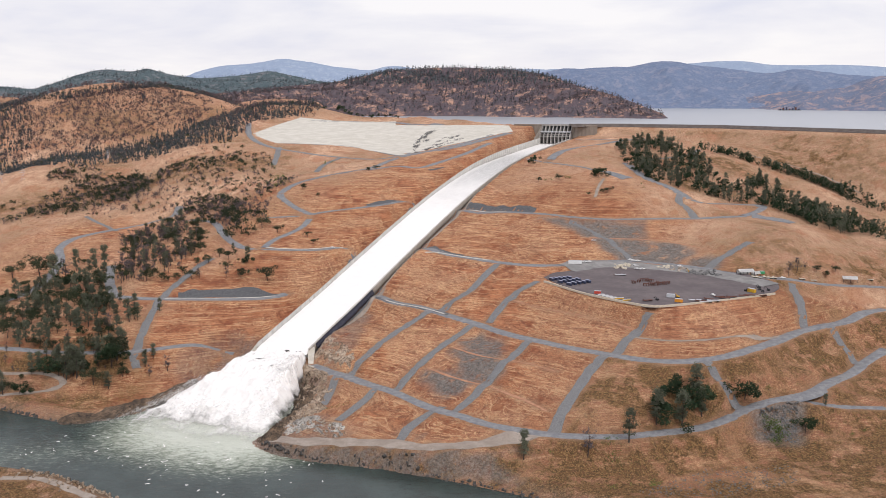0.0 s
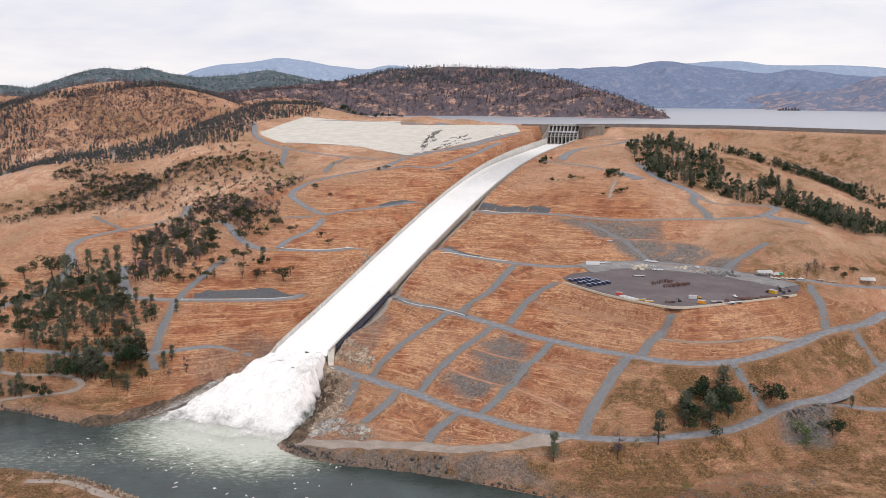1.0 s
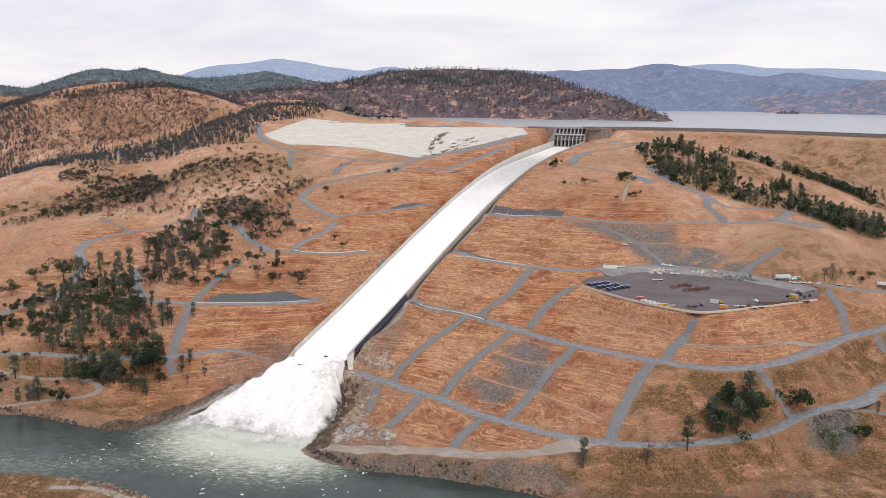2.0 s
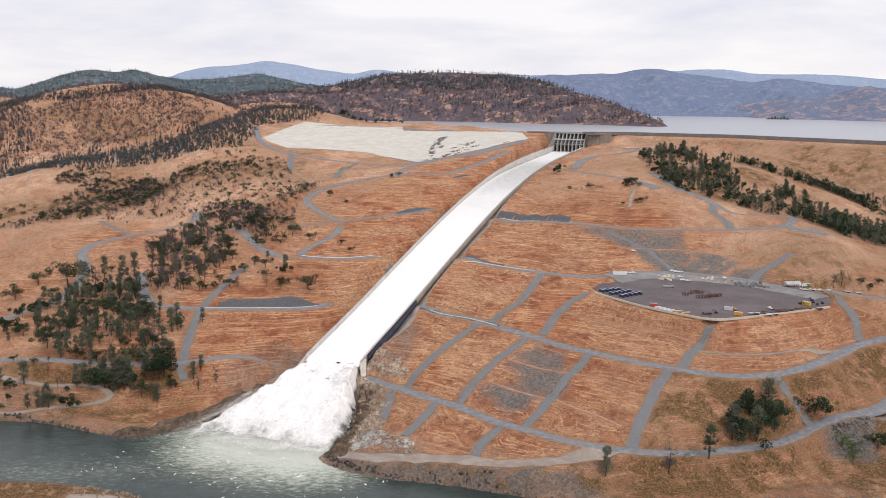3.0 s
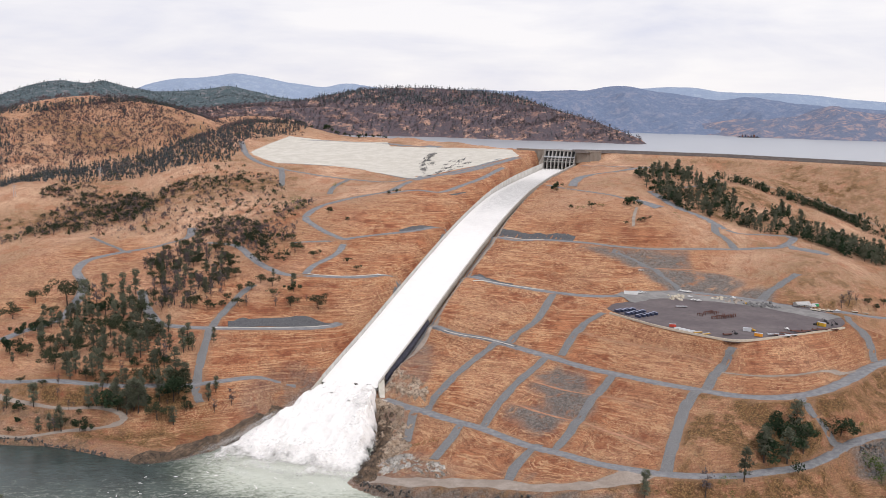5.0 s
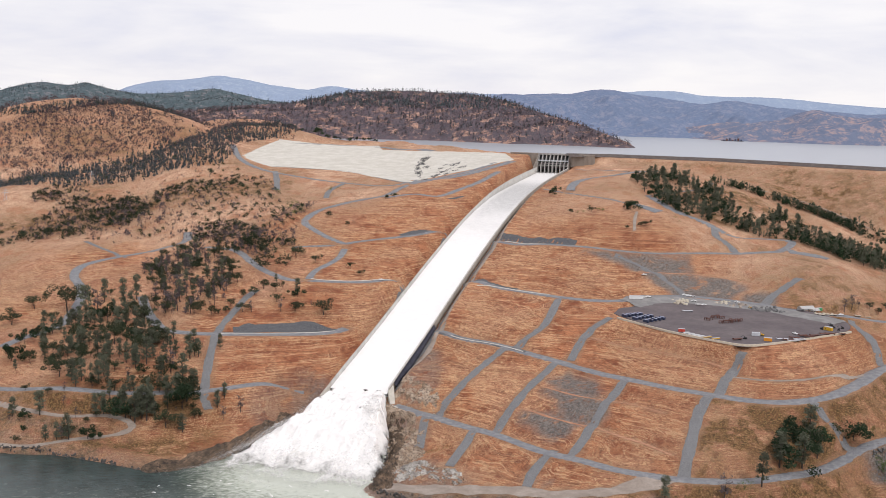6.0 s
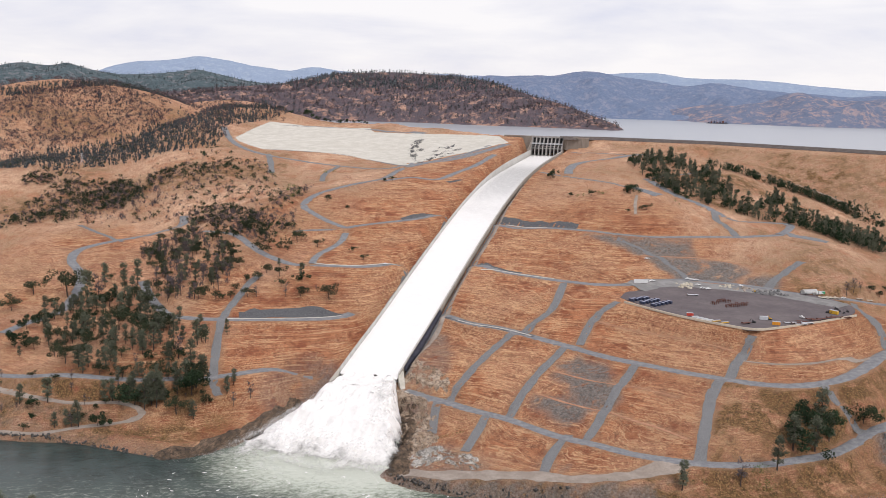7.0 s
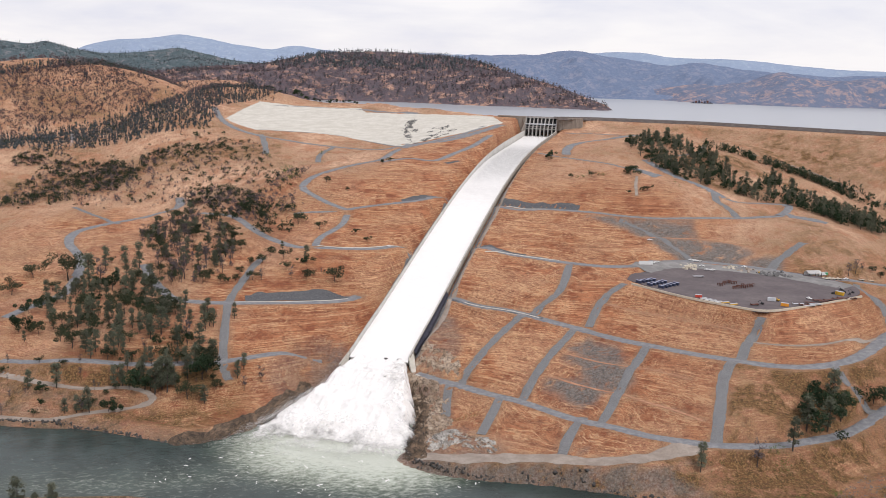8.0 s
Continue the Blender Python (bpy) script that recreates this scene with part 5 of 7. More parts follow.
def loader(mat, label):
    """A wheeled loader or digger."""
    root = tagged(new("excavator"), label, "excavator")
    for x in (-1.2, 1.2):
        block("track", (x - 0.35, -2.0, 0), (x + 0.35, 2.0, 0.9), RUBBER, root, edge=0.2)
    block("house", (-1.3, -1.8, 0.95), (1.3, 1.2, 2.2), mat, root, edge=0.12)
    cab = block("cab", (-1.2, 0.1, 2.202), (0.0, 1.3, 3.1), mat, root, edge=0.1)
    block("window", (-1.0, 1.302, 2.35), (-0.2, 1.36, 2.95), GLASS, cab)
    bm = bmesh.new()
    tube(bm, [(0.6, 1.0, 1.9), (0.6, 3.4, 4.4), (0.6, 5.4, 2.6)], 0.3, 0.2, 4)
    boom = part("boom", bm, mat, root)
    block("bucket", (0.0, 5.0, 1.6), (1.2, 6.0, 2.6), STEEL, boom, taper=0.2)
    return root


def tank(mat, label):
    root = tagged(new("storage_tank"), label, "tank")
    bm = bmesh.new()
    bmesh.ops.create_cone(bm, cap_ends=True, segments=20, radius1=1.8, radius2=1.8, depth=2.6, matrix=Matrix.Translation((0, 0, 1.4)))
    part("drum", bm, mat, root)
    bm = bmesh.new()
    bmesh.ops.create_cone(bm, cap_ends=True, segments=20, radius1=1.9, radius2=0.4, depth=0.6, matrix=Matrix.Translation((0, 0, 3.02)))
    part("lid", bm, mat, root)
    return root


def tent(label, long=18.0, wide=9.0, high=5.0, mat=None):
    """A ridge-roofed shed on posts."""
    root = tagged(new("storage_shed"), label, "shed")
    bm = bmesh.new()
    h, e = wide / 2, high * 0.62
    for s in (-1, 1):
        vs = [bm.verts.new(p) for p in ((-long / 2, s * (h + 0.4), e - 0.2), (long / 2, s * (h + 0.4), e - 0.2), (long / 2, 0, high), (-long / 2, 0, high))]
        bm.faces.new(vs if s < 0 else vs[::-1])
    bmesh.ops.solidify(bm, geom=bm.faces[:], thickness=0.15)
    part("roof", bm, mat or WHITE, root)
    for s in (-1, 1):
        for x in (-long / 2 + 0.5, 0, long / 2 - 0.5):
            block("post", (x - 0.2, s * h - 0.2, 0), (x + 0.2, s * h + 0.2, e - 0.25), STEEL, root)
    block("back_wall", (-long / 2 + 0.3, h - 0.15, 0.05), (long / 2 - 0.3, h - 0.05, e - 0.3), mat or WHITE, root)
    return root


def heap(name, mat, label, category, spots, size, seed, kind=""):
    """A low pile of irregular lumps: sacks one by one, or loose stone as one mesh."""
    rng = np.random.default_rng(seed)
    root = None if kind else tagged(new(name), label, category)
    bm = bmesh.new()
    for x, y in spots:
        z = float(lie(x, y)[0])
        for _ in range(5):
            r = size * rng.uniform(0.4, 1.0)
            m = Matrix.Translation((x + rng.normal() * size, y + rng.normal() * size, z + r * 0.35)) @ Euler(rng.uniform(0, 6, 3)).to_matrix().to_4x4() @ Matrix.Diagonal((r, r * rng.uniform(0.6, 1), r * rng.uniform(0.5, 0.9), 1))
            got = bmesh.ops.create_icosphere(bm, subdivisions=1, radius=1.0, matrix=m)
            for v in got["verts"]:
                v.co += Vector(rng.normal(size=3)) * 0.12 * r
            if root:
                part("sack", bm, mat, root)
                bm = bmesh.new()
    if root:
        bm.free()
        return root
    return tagged(part(name, bm, mat), label, category, kind=kind)


def rows_of(make, a, b, n, turn, group, up=0.4):
    """n copies of one thing in a row from a to b."""
    first = None
    for k in range(n):
        x, y = (a[0] + (b[0] - a[0]) * k / max(1, n - 1), a[1] + (b[1] - a[1]) * k / max(1, n - 1))
        m = at(x, y, turn + random.uniform(-2, 2), up)
        if first is None:
            first = make
            first.matrix_basis = m
        else:
            copy_at(make, m)
        tagged(first, group=group)


ROW_A, ROW_B, ROW_C = ((107.2, 921.0), (125.0, 929.4)), ((114.0, 908.6), (132.8, 920.4)), ((121.4, 897.8), (141.6, 910.8))


def furnish_yard():
    first = container(NAVY, "navy blue steel container standing in a row")
    rows_of(first, ROW_A[0], ROW_A[1], 5, 33, "navy containers in the yard")
    for a, b in (ROW_B, ROW_C):
        for k in range(5):
            x, y = a[0] + (b[0] - a[0]) * k / 4, a[1] + (b[1] - a[1]) * k / 4
            copy_at(first, at(x, y, 33 + random.uniform(-2, 2), 0.4))
    f = steel_frame()
    spots = [(185.0, 906.4), (191.2, 911.7), (196.3, 917.1), (201.2, 919.8), (203.4, 914.7), (194.9, 894.1), (200.1, 896.7), (204.0, 896.8), (209.4, 899.5), (214.2, 902.1), (218.5, 904.8), (207.8, 904.5)]
    for k, (x, y) in enumerate(spots):
        m = at(x, y, random.uniform(0, 180), 0.4, 0.85)
        if k:
            copy_at(f, m)
        else:
            f.matrix_basis = m
        tagged(f, group="rusty steel frames in the yard")
    f = trailer(RUST, "rusty flatbed trailer parked in the yard")
    for k, (x, y, a) in enumerate([(*(254.1, 837.3), 80), (*(261.2, 841.8), 95), (*(273.9, 846.7), 85), (*(280.4, 849.4), 75), (*(292.0, 851.6), 90), (*(238.1, 832.5), 60), (*(228.8, 826.0), 85), (*(250.7, 841.5), 100), (*(182.2, 827.1), 110)]):
        m = at(x, y, a, 0.4)
        if k:
            copy_at(f, m)
        else:
            f.matrix_basis = m
        tagged(f, group="flatbed trailers in the yard")
    f = trailer(PALE_ROOF, "pale grey flatbed trailer parked in the yard", 11)
    for k, (x, y, a) in enumerate([(*(179.7, 946.1), 88), (*(233.2, 824.2), 95), (*(240.9, 828.0), 85), (*(224.4, 827.9), 90)]):
        m = at(x, y, a, 0.4)
        if k:
            copy_at(f, m)
        else:
            f.matrix_basis = m
        tagged(f, group="pale trailers in the yard")
    container(ORANGE, "orange steel container at the yard's edge").matrix_basis = at(*(208.9, 823.4), 60, 0.4, 1.15)
    container(YELLOW, "yellow steel container among machines").matrix_basis = at(*(286.9, 865.1), 30, 0.4, 1.3)
    container(RED, "red steel container at the yard's edge").matrix_basis = at(*(142.7, 859.4), 75, 0.4)
    container(PALE_ROOF, "grey steel container in the yard").matrix_basis = at(*(206.3, 842.8), 70, 0.4, 1.2)
    e = loader(YELLOW, "yellow tracked excavator in the yard")
    for k, (x, y, a) in enumerate([(212.6, 842.9, 40), (253.8, 962.6, 120)]):
        m = at(x, y, a, 0.4, 0.75)
        if k:
            copy_at(e, m)
        else:
            e.matrix_basis = m
        tagged(e, group="excavators in the yard")
    e = loader(STEEL, "dark machine parked in the yard")
    for k, (x, y, a) in enumerate([(*(191.4, 831.5), 30), (*(297.3, 874.8), 80), (*(297.3, 865.4), 150), (*(300.0, 884.5), 20), (*(283.0, 869.7), 210), (*(305.0, 872.6), 60)]):
        m = at(x, y, a, 0.4, 0.75)
        if k:
            copy_at(e, m)
        else:
            e.matrix_basis = m
        tagged(e, group="dark machines in the yard")
    t = truck(WHITE, "white pickup truck parked on gravel")
    for k, (x, y, a) in enumerate([(*(203.1, 978.4), 80), (*(208.2, 975.6), 100), (*(208.5, 1021.7), 95), (*(205.0, 1024.8), 85), (*(212.5, 1020.2), 90), (*(205.1, 996.5), 70), (*(156.6, 1002.0), 85), (*(150.9, 998.6), 95), (*(-125.6, 1062.8), 80), (*(246.1, 848.1), 20), (*(170.4, 1062.9), 80), (*(251.3, 992.1), 40), (*(346.6, 952.1), 90)]):
        m = at(x, y, a, 0.9)
        if k:
            copy_at(t, m)
        else:
            t.matrix_basis = m
        tagged(t, group="pickup trucks")
    block_truck = container(WHITE, "long white box trailer beside the road")
    block_truck.matrix_basis = at(*(140.0, 991.5), 82, 0.9) @ Matrix.Diagonal((1.1, 2.4, 1.4, 1))
    for k, (x, y) in enumerate([(144.9, 852.6), (147.8, 848.2), (150.6, 843.8), (153.5, 839.5)]):
        container(WHITE, "low white storage box at the yard's edge", "storage box").matrix_basis = at(x, y, 100, 0.4) @ Matrix.Diagonal((0.9, 1.0, 0.45, 1))
    for x, y in [(159.0, 837.4), (164.1, 831.0)]:
        container(YELLOW, "low yellow materials rack at the yard's edge", "rack").matrix_basis = at(x, y, 105, 0.4) @ Matrix.Diagonal((0.8, 1.3, 0.4, 1))
    heap("sack_pile", SAND, "pile of pale sacks and sheeting behind the yard", "sacks", [(186.0, 1002.0), (187.0, 992.8), (192.8, 996.1), (199.0, 1002.5), (187.6, 986.8)], 3.0, 60)
    heap("sack_pile", SAND, "pile of beige sacks beside the road", "sacks", [(230.5, 988.3), (237.5, 994.6), (243.7, 998.4), (236.8, 985.5)], 2.4, 61)
    heap("rock_pile", ROCKS, "long heap of broken grey rock beside the yard", "rock pile", [(258.7, 959.9), (261.3, 954.3), (265.0, 951.6), (270.9, 954.6), (273.4, 949.1), (277.0, 946.4), (271.8, 963.2), (276.7, 960.5)], 3.2, 62, "stuff")
    heap("gravel_pile", DIRT, "heap of pale gravel beside the road", "gravel pile", [(248.0, 982.9), (250.7, 977.1), (241.8, 973.8)], 3.0, 63, "stuff")
    tent("white fabric storage shed beside the road", 16, 9, 6).matrix_basis = at(*(308.8, 953.4), 8, 0.3)
    tent("white fabric storage shed beside the road", 8, 7, 4.5).matrix_basis = at(*(320.9, 957.8), 10, 0.3)
    tent("open white-roofed shed beside the eastern road", 15, 11, 6).matrix_basis = at(*(425.9, 977.2), -12, 0.3)
    container(GREEN, "green steel container beside a white shed").matrix_basis = at(*(328.3, 963.9), 95, 0.3, 1.1)
    r = trailer(SAND, "low pale timber rack of materials", 6)
    for k, (x, y, a) in enumerate([(*(311.3, 933.7), 20), (*(314.8, 931.1), 22), (*(327.9, 949.0), 18), (*(332.9, 949.4), 24), (*(337.5, 949.2), 20), (*(370.9, 962.3), 80), (*(383.6, 964.7), 84), (*(452.2, 986.6), 70)]):
        m = at(x, y, a, 0.4)
        if k:
            copy_at(r, m)
        else:
            r.matrix_basis = m
        tagged(r, group="racks beside the road")


def side_strips():
    """Gravel shoulders along the chute, a dark strip for its wall's shade, drains and rock fills by the roads."""
    # The middle strip stands in for the shaded side of the wall.
    for n, w, mat, label in ((-31.3, 4, RIPRAP, "grey gravel shoulder along the chute"), (31.4, 3, ROCKS, "dark strip for the shaded outer side of the chute's wall"), (35.5, 4.5, DIRT, "pale service track along the chute")):
        s = np.array([8, 80, 160, 240, 320, 400, 480, 560, 640, 720, 800.0])
        p = chute_place(s, np.full(len(s), n), np.zeros(len(s)))
        ribbon("track", [tuple(q[:2]) for q in p], w, mat, lift=0.6, label=label, category="track", ragged=0.2, drape=True)
    # A dark blue-black strip along the lower part of the wall's outside.
    e = np.arange(12, 136, 6.0)
    r = chute_rim(e)
    wide = 2.6 + 1.6 * vnoise(e, e * 0, 18, 98)
    ns = (CHUTE_HALF + 1.65, CHUTE_HALF + 1.9 + wide, CHUTE_HALF + 1.95 + wide, CHUTE_HALF + 1.70)
    wall_strip = strip("sheeting", e, ns, np.column_stack([r - 0.7, r - 4.6, r - 5.2, r - 1.2]), DARK_STRIP, None, "dark blue-black strip along the chute's outer wall", True)
    tagged(wall_strip, category="sheeting")
    rock = "fan of dark broken rock beside the road"
    for pts, w in (([(-274.4, 961.5), (-233.3, 968.8), (-193.8, 971.9), (-173.7, 970.9)], 10), ([(-69.0, 967.8), (-45.7, 942.8), (-20.3, 911.6), (4.7, 891.8)], 8), ([(28.0, 1221.0), (55.0, 1190.0), (85.0, 1171.0), (112.0, 1152.0)], 13),
                   ([(-25.0, 1094.4), (-0.5, 1065.2), (23.1, 1049.3)], 11), ([(-97.3, 1204.1), (-73.0, 1213.9), (-49.3, 1230.3)], 13), ([(-21.0, 1365.9), (0.8, 1378.0)], 9)):
        ribbon("track", pts, w, DARK_FILL, lift=0.55, label=rock, category="rock fill", ragged=0.35, drape=True, across=9)
    for pts in ([(-285.7, 953.0), (-254.1, 956.5), (-215.4, 961.6), (-175.2, 968.0)], [(-59.1, 955.7), (-30.4, 921.8), (2.0, 891.6)], [(-20.0, 1059.7), (10.6, 1050.3), (53.1, 1019.6)], [(-202.9, 1075.9), (-164.5, 1064.8), (-114.4, 1071.3)], [(33.6, 1202.5), (77.9, 1164.3)], [(-132.4, 849.0), (-118.0, 837.0)]):
        ribbon("drain", pts, 1.6, PALE_CONCRETE, lift=0.9, label="pale concrete drain wall along the road", category="drain", drape=True)
    for pts, w in (([(370.0, 1131.0), (390.0, 1124.0), (412.0, 1109.0)], 30), ([(214.0, 1254.0), (224.0, 1238.0), (238.0, 1221.0)], 18), ([(-275.0, 2010.0), (-209.0, 2036.0), (-125.0, 2010.0), (-67.0, 1955.0), (0.0, 1862.0)], 16)):
        ribbon("road", pts, w, GRAVEL, drape=True, across=9, lift=0.6, label="grey gravel turning place on the hill", ragged=0.3)


def rocks_along(name, mat, label, spots, low, high, seed, lift=0.0):
    """Many loose angular stones as one mesh."""
    rng = np.random.default_rng(seed)
    base = np.array([(-1, -1, -0.7), (1, -1, -0.7), (1, 1, -0.7), (-1, 1, -0.7), (-0.7, -0.7, 0.8), (0.7, -0.7, 0.8), (0.7, 0.7, 0.8), (-0.7, 0.7, 0.8)])
    side = np.array([(3, 2, 1, 0), (4, 5, 6, 7), (0, 1, 5, 4), (1, 2, 6, 5), (2, 3, 7, 6), (3, 0, 4, 7)])
    xy = np.array(spots)
    z = lie(xy[:, 0], xy[:, 1])
    co, q = [], []
    for k, ((x, y), h) in enumerate(zip(xy, z)):
        r = rng.uniform(low, high) ** 1.0
        turn = np.array(Euler(rng.uniform(-3, 3, 3)).to_matrix())
        co.append((base * rng.uniform(0.6, 1.3, (8, 3)) * r * np.array((1.1, 0.7, 0.5))) @ turn.T + np.array((x, y, h + lift + 0.05 * r)))
        q.append(side + 8 * k)
    tagged(faces(name, np.concatenate(co), np.concatenate(q), mat, False), label, "rocks", kind="stuff")


def bedrock(poly, mat, label, tall, seed, base=-0.9):
    """Rock breaking through the soil in tilted, jagged beds."""
    p = np.array(poly, float)
    lo, hi = p.min(0) - 4, p.max(0) + 4
    xs, ys = np.arange(lo[0], hi[0], 1.1), np.arange(lo[1], hi[1], 1.1)
    gx, gy = np.meshgrid(xs, ys)
    u, v = 0.8 * gx + 0.6 * gy, -0.6 * gx + 0.8 * gy
    d = away(gx, gy, poly, True) + 5 * vnoise(gx, gy, 11, seed)
    beds = (u * 0.28 + 1.6 * vnoise(gx, gy, 14, seed + 1)) % 1.0
    cracks = np.abs(vnoise(u * 0.6, v * 1.6, 5, seed + 2))
    rise = 0.25 + 0.75 * beds + 0.5 * vnoise(gx, gy, 9, seed + 3) + 0.3 * vnoise(gx, gy, 3, seed + 4) - 0.55 * np.exp(-((cracks / 0.10) ** 2))
    z = lie(gx.ravel(), gy.ravel()).reshape(gx.shape) + base * (1 - 2 * step(-4, 6, d) * (base > 0)) + tall * np.clip(rise, 0, 2) * np.clip(-d / 7 + 0.6, 0, 1) - 2.5 * step(0, 6, d)
    ob = sheet("bedrock", xs, ys, z, mat, False)
    tagged(ob, label, "bedrock", kind="structure")


def build_rocks():
    rng = np.random.default_rng(70)
    shore = smooth_line(SHORE[2:26], 1.1)
    rocks_along("shore_rocks", SHORE_ROCK, "dark wet stones along the river bank", shore + rng.normal(size=shore.shape) * 1.5, 0.5, 1.7, 71)
    near = smooth_line(SHORE[30:36], 1.2)
    rocks_along("shore_rocks", BANK_ROCK, "grey stones along the near river bank", np.concatenate([near + rng.normal(size=near.shape) * 2.0, near - (0, 8) + rng.normal(size=near.shape) * 5]), 0.5, 2.0, 72)
    bedrock(BLUFF, BANK_ROCK, "fractured brown and grey bedrock bluff beside the spray", 3.2, 73)
    bedrock(CRAG, PALE_CRAG, "pale grey bedrock outcrop above the river track", 2.4, 75)
    bedrock(POOL_WEST, WEST_ROCK, "steep dark wet rock face beside the plunge pool", 2.0, 87, 0.5)
    bedrock(POOL_EAST, WEST_ROCK, "steep dark wet rock face beside the plunge pool", 3.0, 88, 0.4)
    bedrock(SLAB, BANK_ROCK, "exposed tan bedrock beside the chute", 1.5, 78)
    for poly, seed in ((BLUFF, 83), (CRAG, 84), (SLAB, 86)):
        rocks_along("bluff_rocks", BANK_ROCK, "loose broken stones on the bedrock", [q[:2] for q in inside(poly, 140, seed, 1, 2)], 0.3, 1.3, seed + 10)
    talus = [q[:2] for q in inside(TALUS, 260, 79, 1, 2)]
    rocks_along("talus_rocks", ROCKS, "grey loose stones on the eastern bank", talus, 0.4, 1.3, 80)
    scree = [q[:2] for q in inside(SCREE, 520, 81, 1, 2)]
    rocks_along("talus_rocks", ROCKS, "grey loose stones on the eastern bank", scree, 0.2, 0.75, 82)


WEST_ROCK = rock_material("dark_brown_bank_rock", (0.10, 0.075, 0.055), (0.24, 0.165, 0.11), (0.022, 0.02, 0.02))
SHORE_ROCK = simple("dark_wet_rock", (0.05, 0.047, 0.045), (0.12, 0.11, 0.10), 0.3, 0.6, by_object=0.3)
PALE_CRAG = rock_material("pale_grey_rock", (0.30, 0.27, 0.235), (0.58, 0.55, 0.50), (0.06, 0.055, 0.05))
BLUFF = [(-127, 841), (-107, 823), (-100, 802), (-106, 746), (-124, 732), (-133, 793), (-132, 831)]
POOL_WEST = [(-316, 750), (-285, 757), (-262, 776), (-238, 804), (-220, 838), (-206, 866), (-213, 873), (-230, 846), (-248, 815), (-272, 788), (-292, 766), (-319, 758)]
POOL_EAST = [(-134, 826), (-128, 795), (-132, 765), (-141, 735), (-142, 703), (-132, 704), (-125, 735), (-119, 765), (-115, 795), (-121, 830)]
SLAB = [(-123, 891), (-102, 867), (-82, 845), (-85, 824), (-102, 831), (-116, 848)]
CRAG = [(-129, 734), (-107, 742), (-85, 718), (-71, 694), (-86, 692), (-107, 713), (-124, 710)]
TALUS = [(245, 706), (279, 716), (270, 690), (245, 692)]
SCREE = [(133, 609), (190, 652), (256, 662), (252, 632), (196, 604), (138, 597)]


def stain_apron():
    """Dark stones and scoured spots in ragged lines down the apron."""
    rng = np.random.default_rng(95)
    spots = []
    for pts in ([(-25, 1773), (-40, 1707), (-46, 1625), (-44, 1545)], [(-17, 1780), (-32, 1712), (-28, 1656)], [(28, 1666), (-2, 1606), (-30, 1550), (-50, 1529)], [(18, 1660), (-4, 1642), (-12, 1584)], [(31, 1622), (9, 1588), (-9, 1556)]):
        line = smooth_line(pts, 1.0)
        for _ in range(3):
            spots.append(line + rng.normal(size=line.shape) * (2.5, 5.0))
    spots = np.concatenate(spots)
    spots = spots[vnoise(spots[:, 0], spots[:, 1], 9, 96) > -0.15]
    rocks_along("scour_stones", ROCKS, "dark loose stones in ragged scour lines on pale concrete", spots, 0.25, 0.8, 97, 1.2)


def build_lake_things():
    barge = tagged(new("work_barge"), "dark work barge moored on the lake", "barge")
    block("hull", (-38, -7, -0.8), (38, 7, 2.0), STEEL, barge, taper=0.6)
    for k in range(7):
        block("deckhouse", (-32 + 10 * k, -4, 2.01), (-27 + 10 * k, 4, 5.5 + 2.5 * (k % 3)), RUST if k % 2 else NAVY, barge)
    for k in range(3):
        block("mast", (-20 + 18 * k, -0.4, 5.6), (-19.2 + 18 * k, 0.4, 15), STEEL, barge)
    barge.matrix_basis = pose(1190, 3300, LAKE, 0, 0, -12)


def build_pylon():
    """A lattice power pylon on the western ridge."""
    root = tagged(new("power_pylon"), "thin grey lattice power pylon on a grassy ridge", "pylon")
    for sx in (-1, 1):
        for sy in (-1, 1):
            bm = bmesh.new()
            tube(bm, [(sx * 3.2, sy * 3.2, -0.5), (sx * 1.3, sy * 1.3, 16), (sx * 0.4, sy * 0.4, 28)], 0.22, 0.14, 4)
            part("leg", bm, PALE_ROOF, root)
    for z, w in ((18, 6.5), (22, 5.5), (26, 4.5)):
        block("crossarm", (-w, -0.25, z), (w, 0.25, z + 0.5), PALE_ROOF, root)
    for k in range(5):
        z = 3 + 3.2 * k
        w = 3.2 - 1.9 * z / 16
        bm = bmesh.new()
        tube(bm, [(-w, -w, z), (0, -w, z + 1.6), (w, -w, z)], 0.1, 0.1, 3)
        part("brace", bm, PALE_ROOF, root)
    root.matrix_basis = at(-731, 1567, 20, 0, 0.7)
    tagged(root, group="power pylons")
    for x, y, turn in ((-692, 1562, 25), (-593, 1684, 30)):
        copy_at(root, at(x, y, turn, 0, 0.7))


build_headworks()
build_lip()
build_dam_crest()
build_yard()
furnish_yard()
side_strips()
build_rocks()
stain_apron()
build_lake_things()
build_pylon()

# ---- trees ----
def leaf_material(name, color, color2, rough=0.9):
    m, nt, b = material(name, rough, 0, 0.2)
    geo, info = nt.nodes.new("ShaderNodeNewGeometry"), nt.nodes.new("ShaderNodeObjectInfo")
    col = blend(nt, geo.outputs["Random Per Island"], color, color2)
    col = blend(nt, times(nt, info.outputs["Random"], 0.55), col, tuple(c * 0.5 for c in color))
    nt.links.new(col, b.inputs["Base Color"])
    return m


